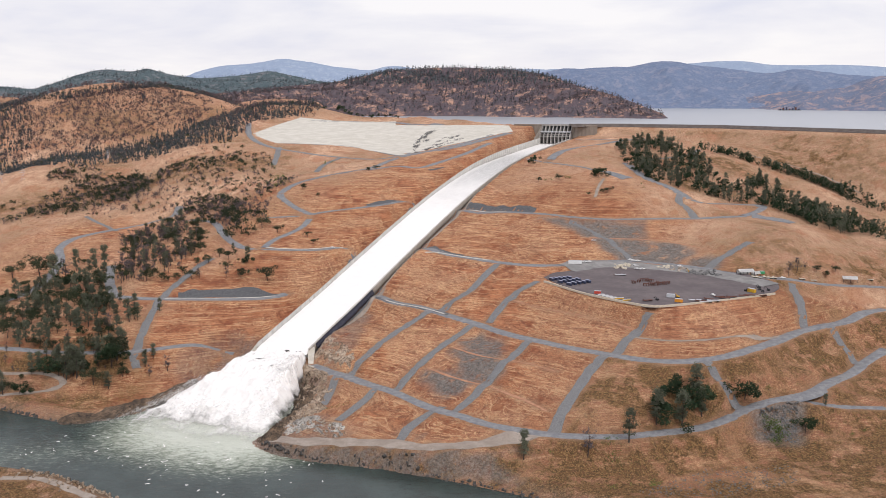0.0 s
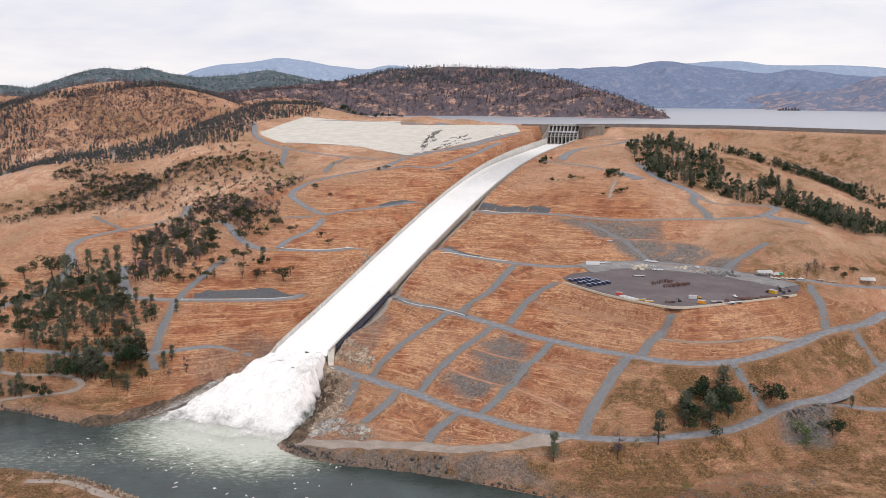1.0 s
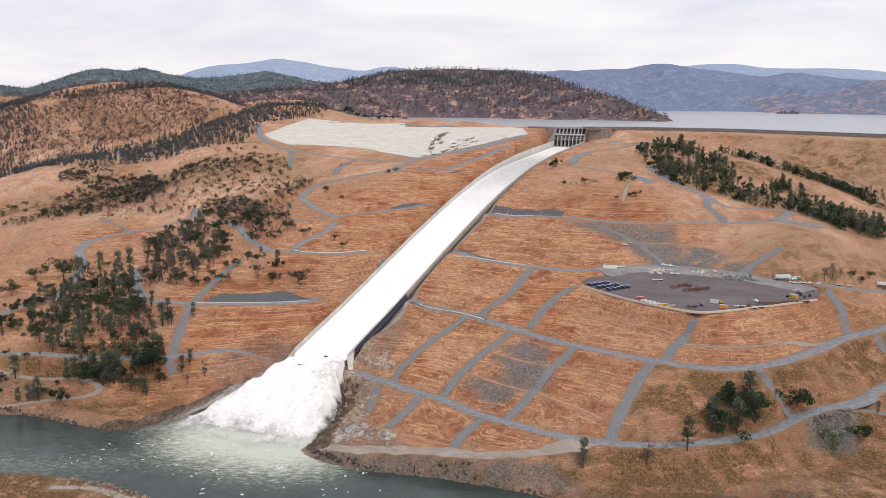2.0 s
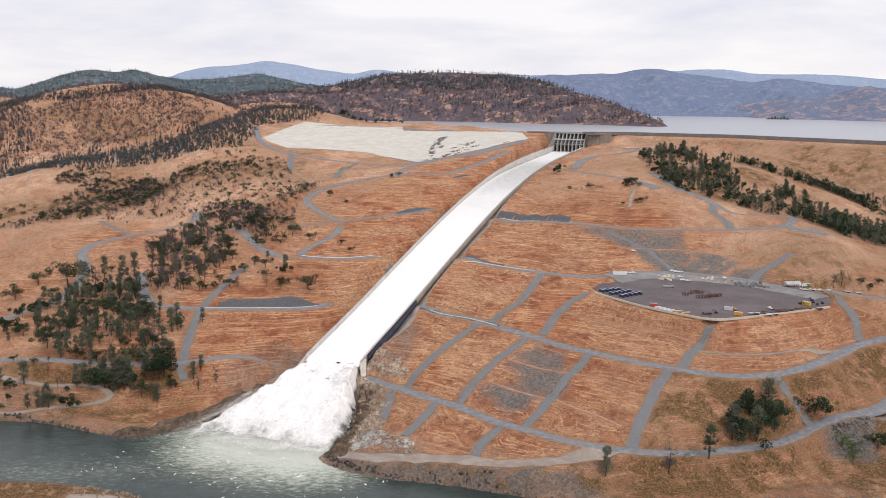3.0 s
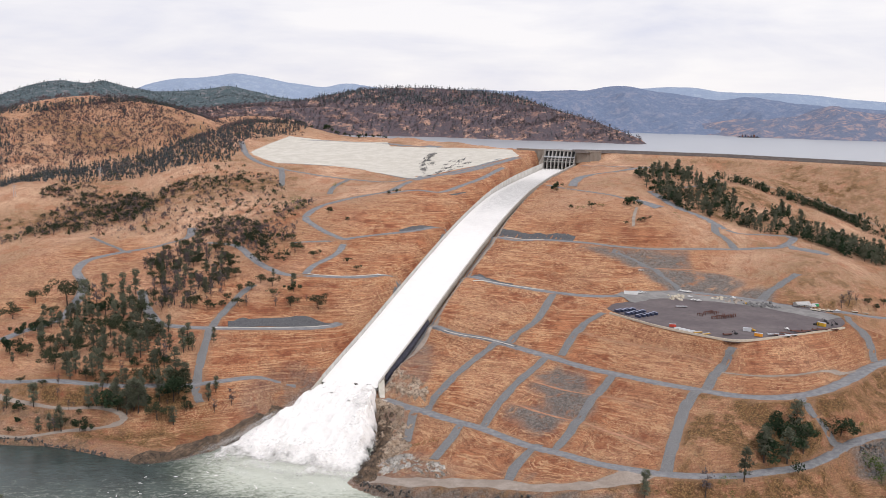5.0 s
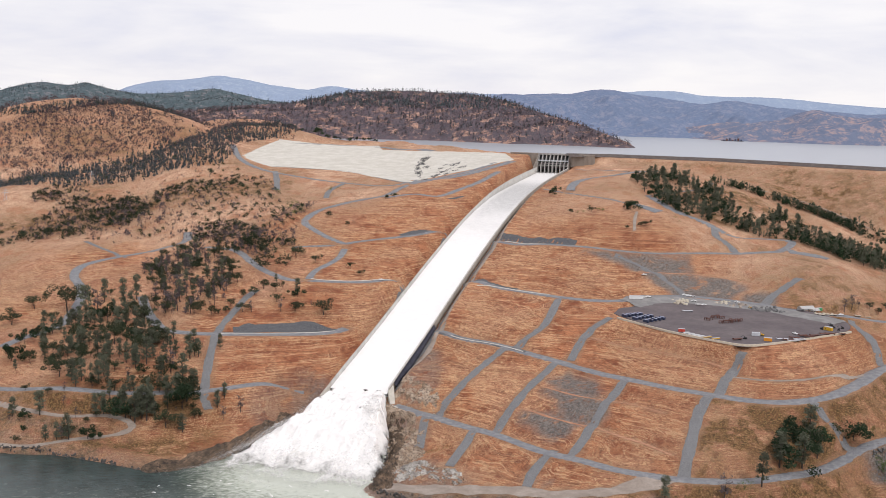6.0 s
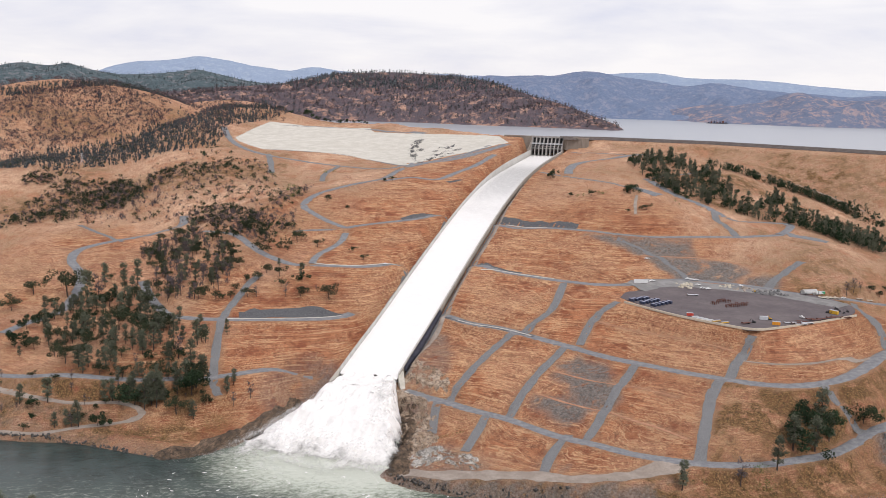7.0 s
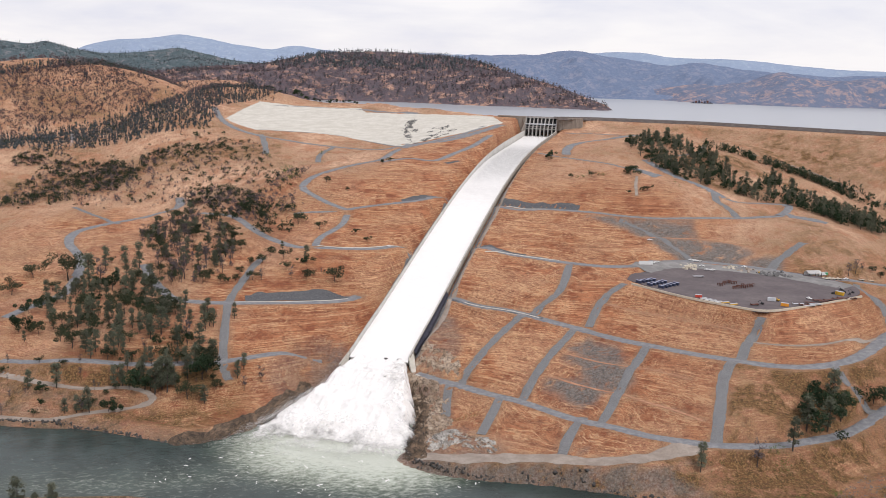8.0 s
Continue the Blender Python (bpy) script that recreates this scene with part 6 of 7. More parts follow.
PINE_LEAF = leaf_material("grey_green_needles", (0.085, 0.098, 0.066), (0.205, 0.215, 0.15))
OAK_LEAF = leaf_material("dark_olive_leaves", (0.030, 0.040, 0.022), (0.075, 0.088, 0.046))
DARK_LEAF = leaf_material("deep_green_leaves", (0.016, 0.034, 0.017), (0.05, 0.08, 0.038))
BURNT_LEAF = leaf_material("scorched_twigs", (0.085, 0.07, 0.073), (0.20, 0.165, 0.168))
TUFT_LEAF = leaf_material("dry_brush_twigs", (0.10, 0.068, 0.035), (0.24, 0.165, 0.085))
# Distance haze is put into the paler, bluer colour of these needles.
FAR_LEAF = leaf_material("hazed_far_needles", (0.065, 0.088, 0.097), (0.15, 0.175, 0.185))
SCRUB_LEAF = leaf_material("dark_burnt_scrub", (0.09, 0.063, 0.07), (0.215, 0.155, 0.165))
SHRUB_LEAF = leaf_material("bright_shrub_leaves", (0.07, 0.12, 0.025), (0.15, 0.20, 0.05))
BARK = simple("grey_brown_bark", (0.06, 0.048, 0.042), (0.115, 0.092, 0.08), 1.2)
BURNT_BARK = simple("charred_bark", (0.06, 0.048, 0.045), (0.12, 0.10, 0.095), 1.2)


def clump_quads(rng, centres, sizes):
    """Small tilted leaf sprays, a bent pair of faces each, at the centres."""
    n = len(centres)
    a = rng.normal(size=(n, 3))
    a /= np.linalg.norm(a, axis=1)[:, None]
    b = np.cross(a, rng.normal(size=(n, 3)))
    b /= np.linalg.norm(b, axis=1)[:, None] + 1e-9
    c = np.cross(a, b)
    s = np.asarray(sizes)[:, None]
    k = rng.uniform(0.6, 1.2, (n, 1))
    p = [centres - a * s - b * s * 0.3, centres - b * s * k + c * s * 0.35, centres + a * s * k + b * s * 0.25, centres + b * s - c * s * 0.3]
    co = np.stack(p, 1).reshape(-1, 3)
    return co, np.arange(4 * n).reshape(-1, 4)


def crown_points(kind, rng, n):
    """Where leaf sprays sit in a tree one unit high."""
    pts, size = [], []
    if kind == "pine":
        tops = []
        for _ in range(34):
            h = rng.uniform(0.22, 0.97)
            reach, az = 0.145 * math.sqrt(max(0.03, 1 - ((h - 0.5) / 0.52) ** 2)) * rng.uniform(0.15, 1.0), rng.uniform(0, 6.2832)
            tops.append((reach * math.cos(az), reach * math.sin(az), h, rng.uniform(0.028, 0.062)))
        for _ in range(n):
            x, y, h, r = tops[rng.integers(len(tops))]
            d = rng.normal(size=3) * r * 0.7
            pts.append((x + d[0], y + d[1], h + d[2] * 0.8 + abs(d[2]) * 0.3))
            size.append(rng.uniform(0.009, 0.018))
    elif kind == "spire":
        h = rng.uniform(0.12, 1.0, n)
        az, reach = rng.uniform(0, 6.2832, n), (0.20 * (1 - h) + 0.025) * rng.uniform(0.2, 1.0, n)
        return np.stack([reach * np.cos(az), reach * np.sin(az), h], 1), rng.uniform(0.10, 0.165, n) * (1.15 - 0.65 * h)
    elif kind in ("oak", "bush"):
        low = 0.36 if kind == "oak" else 0.10
        lobes = [(rng.normal() * 0.24, rng.normal() * 0.24, rng.uniform(low + 0.12, 0.84), rng.uniform(0.13, 0.22)) for _ in range(13 if kind == "oak" else 11)]
        for _ in range(n):
            x, y, z, r = lobes[rng.integers(len(lobes))]
            d = rng.normal(size=3)
            d *= r * rng.uniform(0.55, 1.05) / np.linalg.norm(d)
            pts.append((x + d[0], y + d[1], max(0.04, z + d[2] * 0.85)))
            size.append(rng.uniform(0.016, 0.033))
    else:
        limbs = [(rng.uniform(0.35, 0.95), rng.uniform(0, 6.28), rng.uniform(0.08, 0.30)) for _ in range(20)]
        for _ in range(n):
            h, az, r = limbs[rng.integers(len(limbs))]
            k = rng.uniform(0.3, 1.0)
            pts.append((r * k * np.cos(az) + rng.normal() * 0.02, r * k * np.sin(az) + rng.normal() * 0.02, h + r * k * 0.5 + rng.normal() * 0.03))
            size.append(rng.uniform(0.010, 0.026))
    return np.array(pts), np.array(size)


TREE_KINDS = {
    "pine": ("pine_tree", PINE_LEAF, BARK, "tall sparse grey-green pine on the dry hillside", 2300),
    "oak": ("oak_tree", OAK_LEAF, BARK, "rounded dark olive oak on dry grass", 1200),
    "bush": ("dark_tree", DARK_LEAF, BARK, "dense deep green broad tree beside the road", 1700),
    "burnt": ("burnt_tree", BURNT_LEAF, BURNT_BARK, "scorched thin tree with grey-brown twigs", 380),
    "far_pine": ("far_tree", FAR_LEAF, BARK, "haze-tinted grey-green tree on the far hillside", 300),
    "scrub": ("burnt_scrub", SCRUB_LEAF, BURNT_BARK, "low burnt scrub on the far hillside", 120),
    "tuft": ("dry_tuft", TUFT_LEAF, BARK, "low dry brush tuft on the hillside", 60),
    "shrub": ("shrub", SHRUB_LEAF, BARK, "low bright green shrub in dry grass", 330),
}


def make_tree(kind, seed):
    """One tree, one unit high, with a trunk and a crown."""
    rng = np.random.default_rng(seed)
    name, leaf, bark, label, n = TREE_KINDS[kind]
    root = tagged(new(name), label, name.replace("_", " "))
    bm = bmesh.new()
    lean = rng.normal(size=2) * 0.03
    top = {"pine": 0.95, "oak": 0.6, "bush": 0.55, "burnt": 0.93, "shrub": 0.4, "tuft": 0.3}[kind]
    stem = [(lean[0] * h, lean[1] * h, h * top - (0.03 if h == 0 else 0)) for h in (0, 0.3, 0.65, 1)]
    tube(bm, stem, 0.02 if kind != "oak" else 0.03, 0.004)
    for _ in range(9 if kind in ("burnt", "oak") else 5):
        h, az, r = rng.uniform(0.3, 0.85) * top, rng.uniform(0, 6.28), rng.uniform(0.12, 0.28)
        tube(bm, [(0, 0, h), (r * 0.5 * math.cos(az), r * 0.5 * math.sin(az), h + r * 0.3), (r * math.cos(az), r * math.sin(az), h + r * 0.65)], 0.009, 0.002, 4)
    part("trunk", bm, bark, root)
    pts, size = crown_points({"shrub": "bush", "tuft": "bush"}.get(kind, kind), rng, n)
    co, quads = clump_quads(rng, pts, size)
    crown = faces("crown", co, quads, leaf, False)
    crown.parent = root
    return root


TEMPLATES = {k: [make_tree(k, 100 * i + j) for j in range(3)] for i, k in enumerate(TREE_KINDS) if k not in ("tuft", "far_pine", "scrub")}
USED = set()


def plant(kind, spots, group):
    """A tree of that kind at each spot: easting, northing, height."""
    for x, y, h in spots:
        pick = TEMPLATES[kind][random.randrange(3)]
        z = float(lie(x, y)[0]) - 0.3
        wide = h * random.uniform(0.85, 1.2) * (1.12 if kind in ("oak", "bush", "shrub") else 1.12)
        m = pose(x, y, z, random.uniform(-3, 3), random.uniform(-3, 3), random.uniform(0, 360)) @ Matrix.Diagonal((wide, wide, h, 1))
        if pick.name in USED:
            tree = copy_at(pick, m)
        else:
            USED.add(pick.name)
            tree = pick
            tree.matrix_basis = m
        tagged(tree, group=group)


def woods(name, spots, kinds, label, seed, leaves=46, fat=2.6):
    """Far woods as one mesh: many crowns and stems too small to count."""
    rng = np.random.default_rng(seed)
    for kind, share in kinds:
        mine = [s for s in spots if rng.random() < share]
        allco = []
        xy = np.array([(s[0], s[1]) for s in mine])
        zz = np.array([s[3] if len(s) > 3 else np.nan for s in mine])
        zz = np.where(np.isnan(zz), on_ground(xy[:, 0], xy[:, 1]), zz)
        for (x, y, h, *_), z in zip(mine, zz):
            pts, size = crown_points({"tuft": "bush", "shrub": "bush", "scrub": "bush", "far_pine": "spire"}.get(kind, kind), rng, leaves)
            stem = np.stack([rng.normal(size=5) * 0.006, rng.normal(size=5) * 0.006, np.linspace(0.02, 0.5, 5)], 1)
            co, _q = clump_quads(rng, np.vstack([pts, stem]), np.r_[size * (1.0 if kind == "far_pine" else fat), np.full(5, 0.02)])
            allco.append(co * np.array((h, h, h)) + np.array((x, y, z - min(0.4, 0.08 * h))))
        co = np.concatenate(allco)
        tagged(faces(name, co, np.arange(len(co)).reshape(-1, 4), TREE_KINDS[kind][1], False), label, "woods", kind="stuff")


PINES_LOW = [(57, 642, 23.7), (135, 659, 25.2), (161, 687, 27.9), (182, 693, 28.2), (199, 717, 26.5), (200, 705, 25.2), (-420, 833, 21.6), (-409, 811, 13.4), (-400, 810, 16.3), (-389, 806, 22.9), (-443, 835, 17.7), (-375, 835, 19.7), (-369, 838, 19.8), (-356, 839, 21.8),
             (-341, 828, 27.4), (-331, 827, 29.4), (-336, 833, 28.6), (-330, 839, 19.9), (-316, 840, 21.9), (-300, 819, 16.6), (-310, 846, 23.1), (-295, 850, 25.2), (-275, 846, 17.1), (-270, 855, 14.2), (300, 716, 10.7)]
PINES_WOOD = [(-476, 1034, 19.3), (-438, 1049, 36.8), (-429, 1091, 26.7), (-410, 1098, 23.1), (-393, 1084, 29.2), (-447, 1028, 18.0), (-452, 1008, 15.3), (-467, 918, 10.7), (-425, 935, 21.9), (-406, 879, 20.6), (-400, 869, 17.4), (-418, 949, 24.5), (-388, 873, 18.5), (-395, 925, 23.9), (-379, 882, 18.6),
              (-390, 987, 26.6), (-389, 1012, 24.9), (-364, 902, 21.2), (-353, 890, 22.0), (-370, 976, 26.3), (-345, 898, 26.4), (-403, 1063, 19.9), (-309, 877, 23.8), (-307, 904, 24.5), (-306, 920, 20.6), (-300, 909, 18.2), (-321, 909, 16.1), (-352, 860, 15.2), (-241, 1076, 10.1), (-216, 1031, 17.0), (-282, 922, 16.3)]
OAKS = [(-504, 1091, 17.8), (-515, 1052, 17.2), (-464, 1074, 30.1), (-475, 1053, 11.1), (-427, 1111, 9.1), (-458, 931, 13.1), (-439, 939, 18.7), (-433, 904, 12.7), (-419, 887, 17.7), (-424, 976, 19.4), (-407, 913, 16.1), (-386, 952, 21.2), (-360, 928, 18.5), (-368, 999, 17.6), (-342, 942, 16.6), (-337, 935, 13.2),
        (-330, 889, 12.6), (-365, 860, 12.2), (-336, 864, 15.3), (-314, 821, 16.6), (-301, 847, 24.1), (-292, 833, 10.9), (-224, 1165, 15.0), (-200, 1135, 10.7), (-160, 1105, 7.8), (-239, 1042, 12.2), (-254, 1061, 11.2), (-261, 1039, 9.8), (-273, 1037, 9.7), (-269, 996, 10.5), (-236, 1013, 9.5), (-216, 995, 11.7)]
OAKS_MORE = [(-209, 1001, 7.1), (-187, 991, 16.4), (-286, 998, 8.2), (-283, 1012, 8.9), (-300, 993, 10.5), (-293, 992, 7.0), (-189, 1274, 8.9), (-163, 1238, 6.5), (-108, 1376, 7.3), (-97, 1383, 8.1), (-149, 1080, 7.6), (203, 1167, 8.3), (197, 1168, 6.3), (179, 1168, 4.9), (254, 1273, 5.3), (150, 1229, 8.7), (125, 1242, 6.6),
             (390, 974, 8.3), (399, 972, 7.1), (412, 981, 8.4), (465, 1212, 5.9)]
DARK_TREES = [(-469, 1007, 11.8), (-481, 986, 16.1), (-478, 940, 17.6), (-471, 945, 14.4), (-410, 1023, 21.6), (-432, 831, 9.8), (-430, 821, 5.8), (-374, 806, 12.4), (-369, 805, 8.6), (-350, 833, 22.7), (-304, 841, 26.9), (-305, 1238, 13.0), (-215, 1024, 10.9), (169, 689, 24.6), (183, 713, 20.2), (191, 706, 19.1), (200, 712, 20.2),
              (239, 724, 20.5), (132, 1364, 11.3), (125, 1356, 8.8), (278, 697, 13.9), (200, 1224, 13.1), (206, 1229, 11.7), (196, 1226, 10.2)]
SHRUBS = [(260, 731, 5.4), (213, 735, 4.1), (251, 699, 13.9), (256, 694, 13.8), (250, 699, 10.4), (255, 688, 12.0), (145, 613, 7.7), (128, 617, 3.9), (318, 789, 3.9), (328, 795, 3.9), (115, 607, 5.4), (77, 652, 3.2), (121, 656, 8.1), (123, 649, 8.8), (279, 1053, 2.5), (250, 1181, 3.5), (250, 1195, 3.6),
          (299, 1244, 3.0), (163, 1223, 5.8), (133, 1234, 5.1), (140, 1233, 5.1), (158, 1228, 5.8), (314, 695, 3.9), (325, 699, 3.5), (249, 725, 2.7)]
BURNT = [(104, 651, 20.1), (-428, 1056, 27.2), (-321, 885, 20.9), (-395, 808, 11.9), (-269, 839, 12.5), (-255, 847, 15.1), (-260, 993, 11.7), (-231, 995, 12.9), (-200, 1006, 5.9), (358, 967, 14.1), (367, 969, 15.3), (377, 973, 9.5), (-356, 873, 11.3)]
WOOD_WEST = [(-483, 1023), (-444, 1047), (-386, 1058), (-349, 968), (-305, 933), (-297, 893), (-333, 873), (-382, 866), (-432, 881)]
WOOD_LOW = [(-379, 840), (-355, 858), (-301, 864), (-290, 844), (-303, 828), (-339, 828), (-375, 834)]
WOOD_SCORCHED = [(-354, 1003), (-412, 1199), (-406, 1311), (-371, 1323), (-319, 1242), (-285, 1117), (-294, 1026), (-316, 985)]
BAND_EAST = [(255, 1404), (292, 1443), (319, 1432), (343, 1397), (353, 1368), (368, 1342), (361, 1273), (388, 1262), (443, 1303), (454, 1253), (471, 1220), (495, 1190), (515, 1177), (468, 1082), (440, 1118), (419, 1166), (398, 1186), (347, 1187), (310, 1206), (275, 1212), (255, 1247), (250, 1322)]
BAND_CREST = [(374, 1402), (419, 1404), (464, 1407), (503, 1387), (538, 1368), (563, 1341), (578, 1299), (563, 1294), (547, 1332), (526, 1351), (494, 1368), (461, 1388), (419, 1387), (378, 1390)]
BAND_EAST_END = [(431, 1168), (489, 1226), (506, 1179), (543, 1155), (513, 1089), (476, 1105), (439, 1114)]
BAND_CREST_END = [(560, 1328), (589, 1257), (574, 1224), (553, 1291)]
GULLY = [(-555, 1429), (-512, 1464), (-505, 1521), (-453, 1520), (-413, 1542), (-344, 1497), (-318, 1435), (-382, 1424), (-426, 1401), (-468, 1375), (-522, 1398)]
GLADE = [(-394, 1364), (-343, 1388), (-277, 1309), (-226, 1251), (-210, 1200), (-241, 1191), (-286, 1215), (-349, 1329)]
MEADOW = [(-477, 1549), (-382, 1618), (-286, 1594), (-237, 1296), (-307, 1306), (-420, 1373), (-495, 1358), (-590, 1459), (-621, 1557)]
SLOPE = [(-672, 1603), (-469, 1596), (-372, 1678), (-286, 1594), (-238, 1381), (-270, 1313), (-415, 1467), (-582, 1517)]
HEDGE = [(-740, 1388), (-764, 1442), (-601, 1494), (-538, 1483), (-510, 1399), (-615, 1390)]
THICKET = [(-296, 1282), (-246, 1240), (-217, 1195), (-233, 1123), (-266, 1146)]

plant("pine", PINES_LOW, "pines by the lower road")
plant("pine", PINES_WOOD, "pines of the western wood")
plant("oak", OAKS, "oaks of the western slope")
plant("oak", OAKS_MORE, "scattered oaks")
plant("bush", DARK_TREES, "dark broad trees")
NEAR_PINES = [(-400, 646, 24.0), (-379, 648, 18.0), (-388, 640, 15.0)]
plant("pine", NEAR_PINES, "pines of the near bank")
LOT_TREES = [(*(-209, 2150), 11.2), (*(-192, 2150), 9.6), (*(-180, 2150), 8), (*(-161, 2150), 11.2), (*(-146, 2150), 11.2), (*(-131, 2150), 9.6), (*(-116, 2150), 9.6), (*(-102, 2150), 8), (*(-46, 2150), 9.6), (*(-33, 2150), 9.6), (*(-16, 2150), 20.8), (*(2, 2150), 8), (*(15, 2150), 8), (*(-292, 2150), 11.2), (*(-282, 2150), 9.6), (*(-266, 2150), 8), (*(-229, 2150), 19.2), (*(46, 2150), 11.2), (*(37, 2150), 9.6)]
plant("bush", LOT_TREES, "trees of the parking place")
LOWER_BANK = [(-480, 812), (-400, 812), (-330, 826), (-285, 836), (-285, 852), (-370, 850), (-470, 872)]
plant("oak", inside(LOWER_BANK, 14, 47, 3.5, 7.5), "scattered oaks")
plant("burnt", inside(LOWER_BANK, 16, 48, 4, 10), "scorched trees")
plant("shrub", SHRUBS, "green shrubs")
plant("burnt", BURNT, "scorched trees")
plant("pine", inside(WOOD_WEST, 56, 1, 12, 22), "pines of the western wood")
plant("oak", inside(WOOD_WEST, 30, 2, 7, 13), "oaks of the western slope")
plant("bush", inside(WOOD_WEST, 14, 24, 9, 15), "dark broad trees")
plant("pine", inside(WOOD_LOW, 12, 25, 13, 20), "pines by the lower road")
plant("bush", inside(WOOD_LOW, 5, 26, 8, 14), "dark broad trees")
plant("shrub", [(-243, 1378, 11.3), (-238, 1387, 13.0), (-228, 1339, 11.7), (-235, 1334, 9.4), (-244, 1341, 6.3), (-272, 1514, 7.9), (-190, 1530, 7.2), (-179, 1536, 5.4)], "green shrubs")
plant("burnt", inside(WOOD_SCORCHED, 62, 3, 12, 20), "scorched trees")
plant("oak", inside(WOOD_SCORCHED, 62, 4, 8, 14), "oaks of the western slope")
plant("pine", inside(WOOD_SCORCHED, 46, 5, 12, 19), "pines of the western wood")
plant("pine", inside(BAND_EAST, 165, 6, 11, 20), "pines of the eastern wood")
plant("bush", inside(BAND_EAST, 60, 7, 7, 13), "dark trees of the eastern wood")
woods("crest_woods", inside(BAND_CREST, 210, 8, 7, 15) + inside(BAND_EAST_END, 120, 17, 8, 17) + inside(BAND_CREST_END, 24, 18, 9, 15) + inside(BAND_EAST, 260, 29, 8, 16), (("bush", 0.35), ("pine", 0.8)), "dark green woods along the crest of the slope", 37, 110)
CLUMPS = (
    ([(-672, 1391), (-559, 1416), (-523, 1448), (-455, 1448), (-453, 1489), (-512, 1546), (-551, 1525), (-584, 1466), (-635, 1421), (-682, 1415)], 190),
    ([(-651, 1547), (-606, 1561), (-618, 1598), (-660, 1588)], 34),
    ([(-593, 1522), (-549, 1521), (-466, 1492), (-488, 1560), (-570, 1590), (-607, 1565)], 95),
    ([(-458, 1511), (-397, 1516), (-334, 1560), (-349, 1600), (-417, 1567), (-470, 1561)], 85),
    ([(-381, 1354), (-293, 1257), (-274, 1307), (-323, 1389), (-378, 1402)], 130),
)
GULLY_LOWER = [(-635, 1412), (-645, 1448), (-615, 1508), (-585, 1548), (-540, 1533), (-491, 1514), (-469, 1529), (-466, 1464), (-482, 1425), (-553, 1447), (-590, 1411)]
GULLY_UPPER = [(-654, 1563), (-644, 1618), (-588, 1634), (-557, 1574), (-500, 1566), (-479, 1516), (-540, 1533), (-585, 1548), (-628, 1558)]
ROAD_BRAKE = [(-374, 1369), (-372, 1418), (-324, 1355), (-285, 1331), (-249, 1381), (-202, 1409), (-231, 1282), (-246, 1199), (-262, 1168), (-279, 1236), (-342, 1308)]
OPEN_BRAKE = [(-452, 1342), (-452, 1406), (-437, 1458), (-386, 1431), (-364, 1347), (-398, 1350)]
GULLY_SCRUB = inside(GULLY_LOWER, 240, 150, 4, 9) + inside(GULLY_UPPER, 110, 151, 3.5, 8) + inside(ROAD_BRAKE, 190, 152, 3.5, 8.5) + inside(OPEN_BRAKE, 60, 153, 3, 6) + inside(WOOD_SCORCHED, 90, 154, 3, 8)
GULLY_TREES = inside(GULLY_LOWER, 90, 155, 6, 12) + inside(GULLY_UPPER, 40, 156, 5, 10) + inside(ROAD_BRAKE, 45, 157, 5, 10)
CLUMP_TREES = [q for k, (poly, n) in enumerate(CLUMPS) for q in inside(poly, n, 130 + k, 5, 10.5)]
CLUMP_SCRUB = [q for k, (poly, n) in enumerate(CLUMPS) for q in inside(poly, n, 140 + k, 3, 8)]
woods("upland_woods", CLUMP_TREES + GULLY_TREES + inside(THICKET, 50, 11, 8, 14) + inside(MEADOW, 150, 16, 5, 10) + inside(SLOPE, 120, 12, 5, 10) + inside(HEDGE, 60, 13, 5, 11), (("bush", 0.22), ("oak", 0.6), ("pine", 0.22)), "dark oaks in clumps over the dry upland", 14, 70)
woods("scorched_scrub", CLUMP_SCRUB + GULLY_SCRUB + inside(GULLY, 130, 10, 5, 11) + inside(SLOPE, 160, 43, 3, 7) + inside(MEADOW, 260, 44, 3, 7) + inside(GLADE, 200, 15, 4, 9), (("burnt", 0.75), ("scrub", 0.35)), "scorched thin scrub in the gullies", 45, 60)


BROW = [(-110, 672), (60, 585), (420, 470), (520, 760), (330, 800), (230, 700), (60, 645)]
EAST_SLOPES = [(-60, 700), (120, 640), (420, 760), (460, 1100), (330, 1180), (60, 1200), (-40, 1000)]
WEST_SLOPES = [(-480, 830), (-230, 900), (-60, 1180), (-60, 1420), (-300, 1500), (-560, 1400), (-560, 1000)]
woods("dry_tufts", inside(BROW, 3600, 30, 0.7, 2.4) + inside(EAST_SLOPES, 2200, 31, 0.5, 1.5) + inside(WEST_SLOPES, 3200, 32, 0.5, 2.0), (("tuft", 1.0),), "dry brown brush tufts over the slopes", 33, 9)
GREEN_SPOTS = [(117, 653, 5, 150), (122, 647, 5, 150), (131, 651, 6, 90), (155, 663, 7, 60), (170, 669, 7, 60), (48, 636, 8, 90), (-97, 766, 5, 110), (-84, 769, 5, 90), (-338, 800, 7, 110), (-323, 792, 6, 90), (-276, 822, 5, 70), (-290, 812, 6, 60)]
GREEN_PATCHES = [(x + random.gauss(0, r), y + random.gauss(0, r * 0.6), random.uniform(0.5, 1.5)) for x, y, r, n in GREEN_SPOTS for _ in range(n)]
GREEN_PATCHES += [(x + random.gauss(0, 11), y + random.gauss(0, 6), random.uniform(0.6, 1.8)) for x, y, _ in inside(BROW, 24, 38, 1, 2) for _ in range(18)]
woods("green_tufts", GREEN_PATCHES + inside(BROW, 420, 34, 0.7, 2.6) + inside(EAST_SLOPES, 60, 35, 0.6, 1.8), (("shrub", 1.0),), "low green weeds on the lower slope", 36, 14)
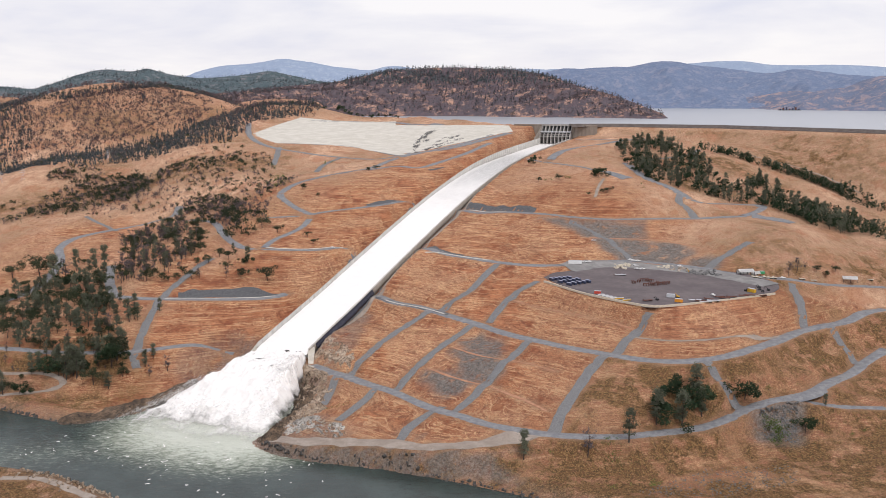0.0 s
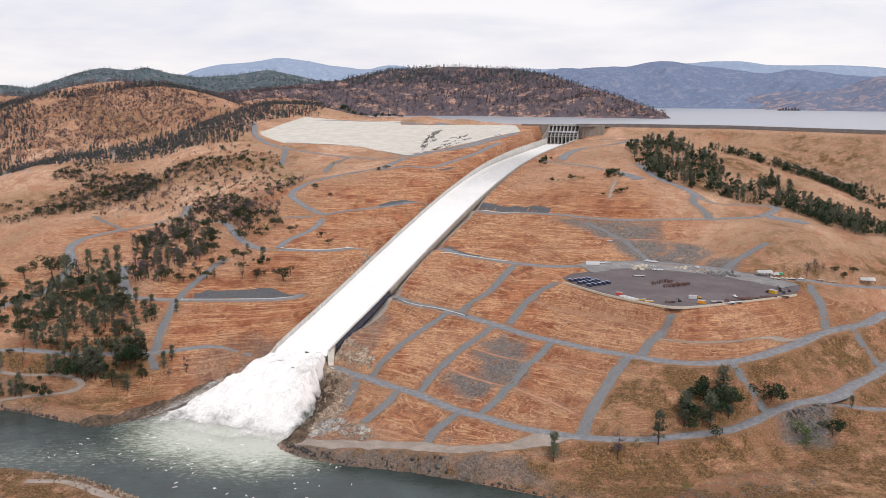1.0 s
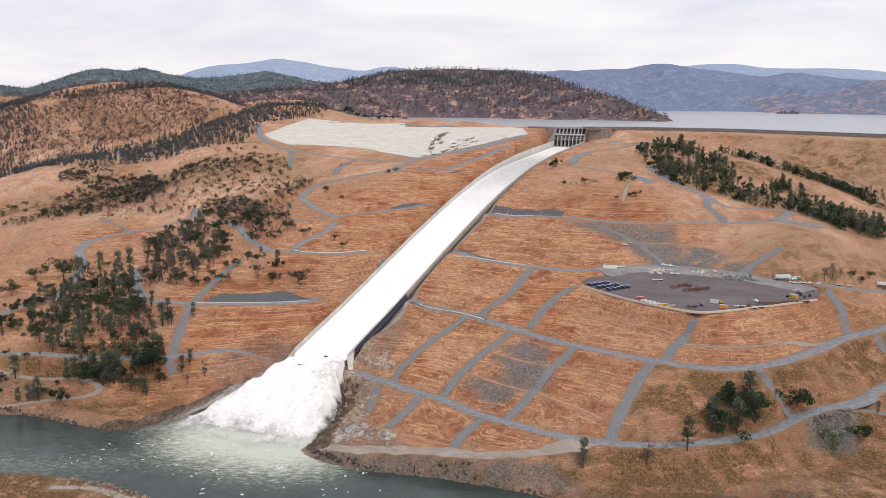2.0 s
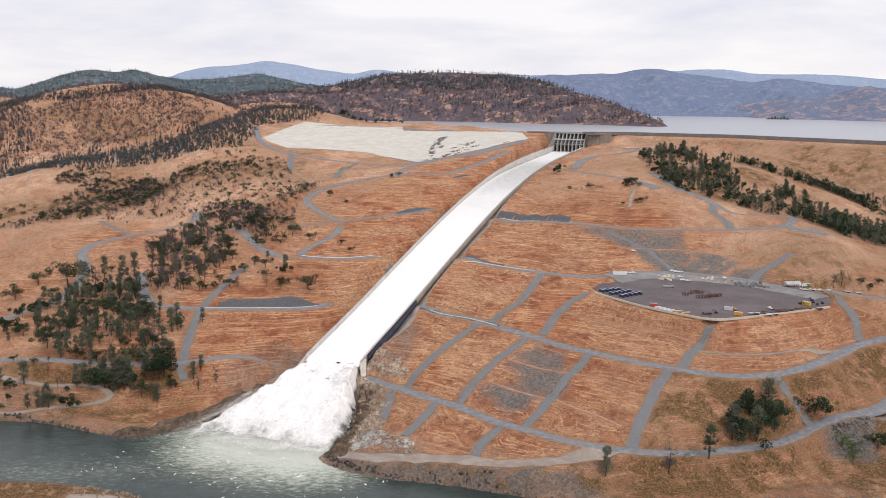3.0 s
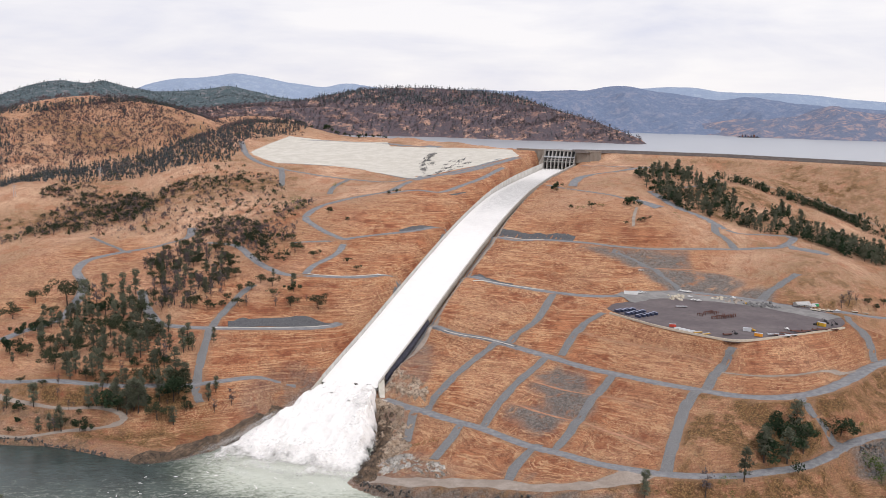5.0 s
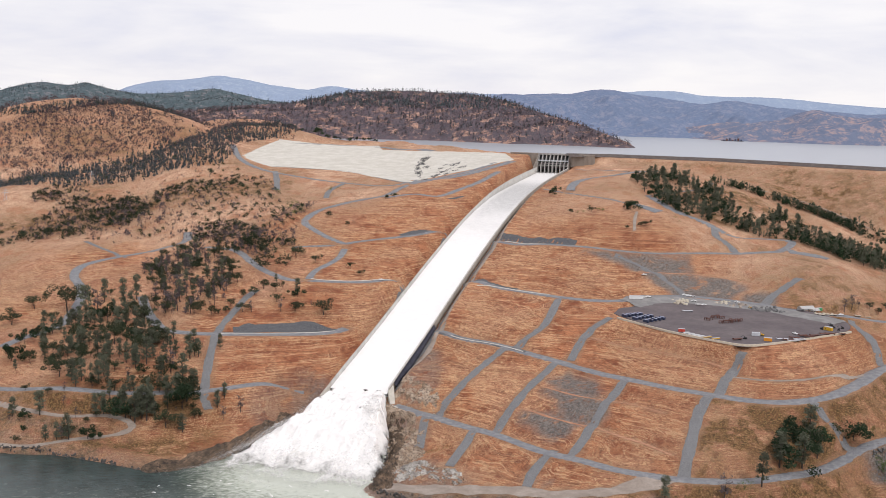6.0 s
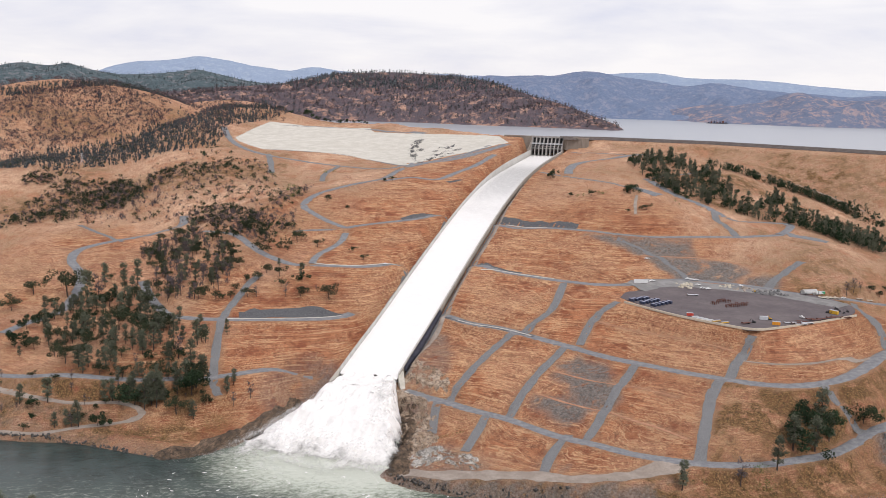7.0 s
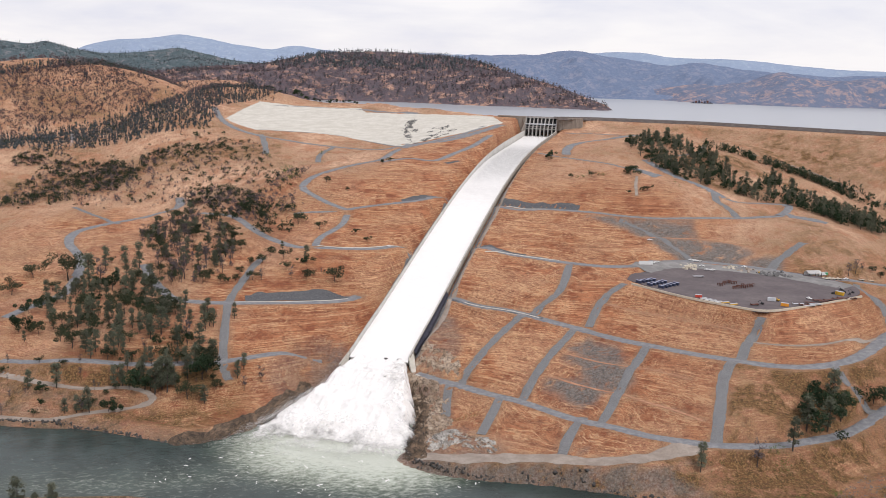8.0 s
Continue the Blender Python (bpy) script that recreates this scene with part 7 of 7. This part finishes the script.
HILL_WOODS = [(-892, 1728), (-920, 1793), (-713, 1840), (-599, 1927), (-535, 2044), (-434, 2071), (-340, 2620), (-340, 4290), (-272, 2130), (-375, 1904), (-376, 1699), (-444, 1654), (-544, 1671), (-632, 1621)]
HILL_FACE = [(-920, 1793), (-1089, 2180), (-850, 2197), (-670, 2217), (-508, 2219), (-532, 2030), (-713, 1840)]
HILL_TOP = [(-1068, 2132), (-1095, 2194), (-809, 2148), (-748, 2185), (-493, 2447), (-583, 2279), (-724, 2146), (-819, 2103)]
HILL_END = [(-535, 2044), (-434, 2071), (-344, 3063), (-340, 4290), (-254, 1895), (-336, 1771), (-405, 1761)]


def clear_of(poly, spots, gap):
    """Only the spots that lie outside a piece of the plan."""
    return [s for s in spots if float(away(np.array([s[0]]), np.array([s[1]]), poly, True)[0]) > gap]


def patchy(spots, size, seed, keep):
    """Thins out spots so that they stand in patches."""
    p = np.array(spots)
    near = vnoise(p[:, 0], p[:, 1], size, seed) + 0.5 * vnoise(p[:, 0], p[:, 1], size * 0.3, seed + 1)
    return [s for s, q in zip(spots, near) if q > keep]


UPLAND = [(-700, 1440), (-560, 1640), (-380, 1690), (-250, 1560), (-60, 1500), (-160, 1200), (-300, 1290), (-560, 1350)]
EAST_TOP = [(60, 1230), (110, 1480), (200, 1600), (420, 1420), (600, 1240), (520, 1060), (400, 1000), (300, 1110)]
woods("dry_scrub", patchy(inside(UPLAND, 6500, 40, 0.8, 2.6), 60, 64, -0.25) + patchy(inside(EAST_TOP, 2600, 41, 0.6, 1.9), 50, 66, -0.1), (("tuft", 0.6), ("scrub", 0.4)), "low dry scrub over the upper slopes", 42, 8)
HILL_WEST = [(-920, 1793), (-1089, 2180), (-960, 2190), (-860, 2010), (-800, 1860)]
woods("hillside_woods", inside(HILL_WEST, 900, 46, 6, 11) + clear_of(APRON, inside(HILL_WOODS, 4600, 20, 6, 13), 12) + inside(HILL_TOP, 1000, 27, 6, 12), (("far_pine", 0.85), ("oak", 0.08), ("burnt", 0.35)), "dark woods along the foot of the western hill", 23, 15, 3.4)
woods("burnt_woods", patchy(inside(HILL_FACE, 7500, 21, 3.5, 8.5), 110, 60, -0.35) + clear_of(APRON, inside(HILL_END, 320, 29, 8, 15), 12) + inside([(-1100, 2000), (-330, 2080), (-200, 2500), (-560, 2560), (-1100, 2500)], 900, 22, 8, 15),
      (("scrub", 0.75), ("burnt", 0.3), ("far_pine", 0.05)), "burnt scrub and trees on the western hillside", 24, 22, 3.2)


def woods_on(ob, count, seed, low, high, label, kinds, above=LAKE + 4):
    """Woods over a far hill's slope."""
    rng = np.random.default_rng(seed)
    co = np.empty(len(ob.data.vertices) * 3, np.float32)
    ob.data.vertices.foreach_get("co", co)
    co = co.reshape(-1, 3)
    co = co[co[:, 2] > above]
    pick = co[rng.integers(0, len(co), count)] + rng.normal(size=(count, 3)) * np.array((5, 5, 0))
    woods("far_woods", [(x, y, rng.uniform(low, high), z - 1.0) for x, y, z in pick], kinds, label, seed + 1, 14, 3.4)


woods_on(FAR["burnt"], 7000, 90, 6, 12, "scorched woods on the far hill", (("scrub", 0.6), ("burnt", 0.35), ("far_pine", 0.3)))
woods_on(FAR["burnt"], 1500, 96, 8, 14, "dark pines along the top of the far hill", (("far_pine", 1.0),), 285)
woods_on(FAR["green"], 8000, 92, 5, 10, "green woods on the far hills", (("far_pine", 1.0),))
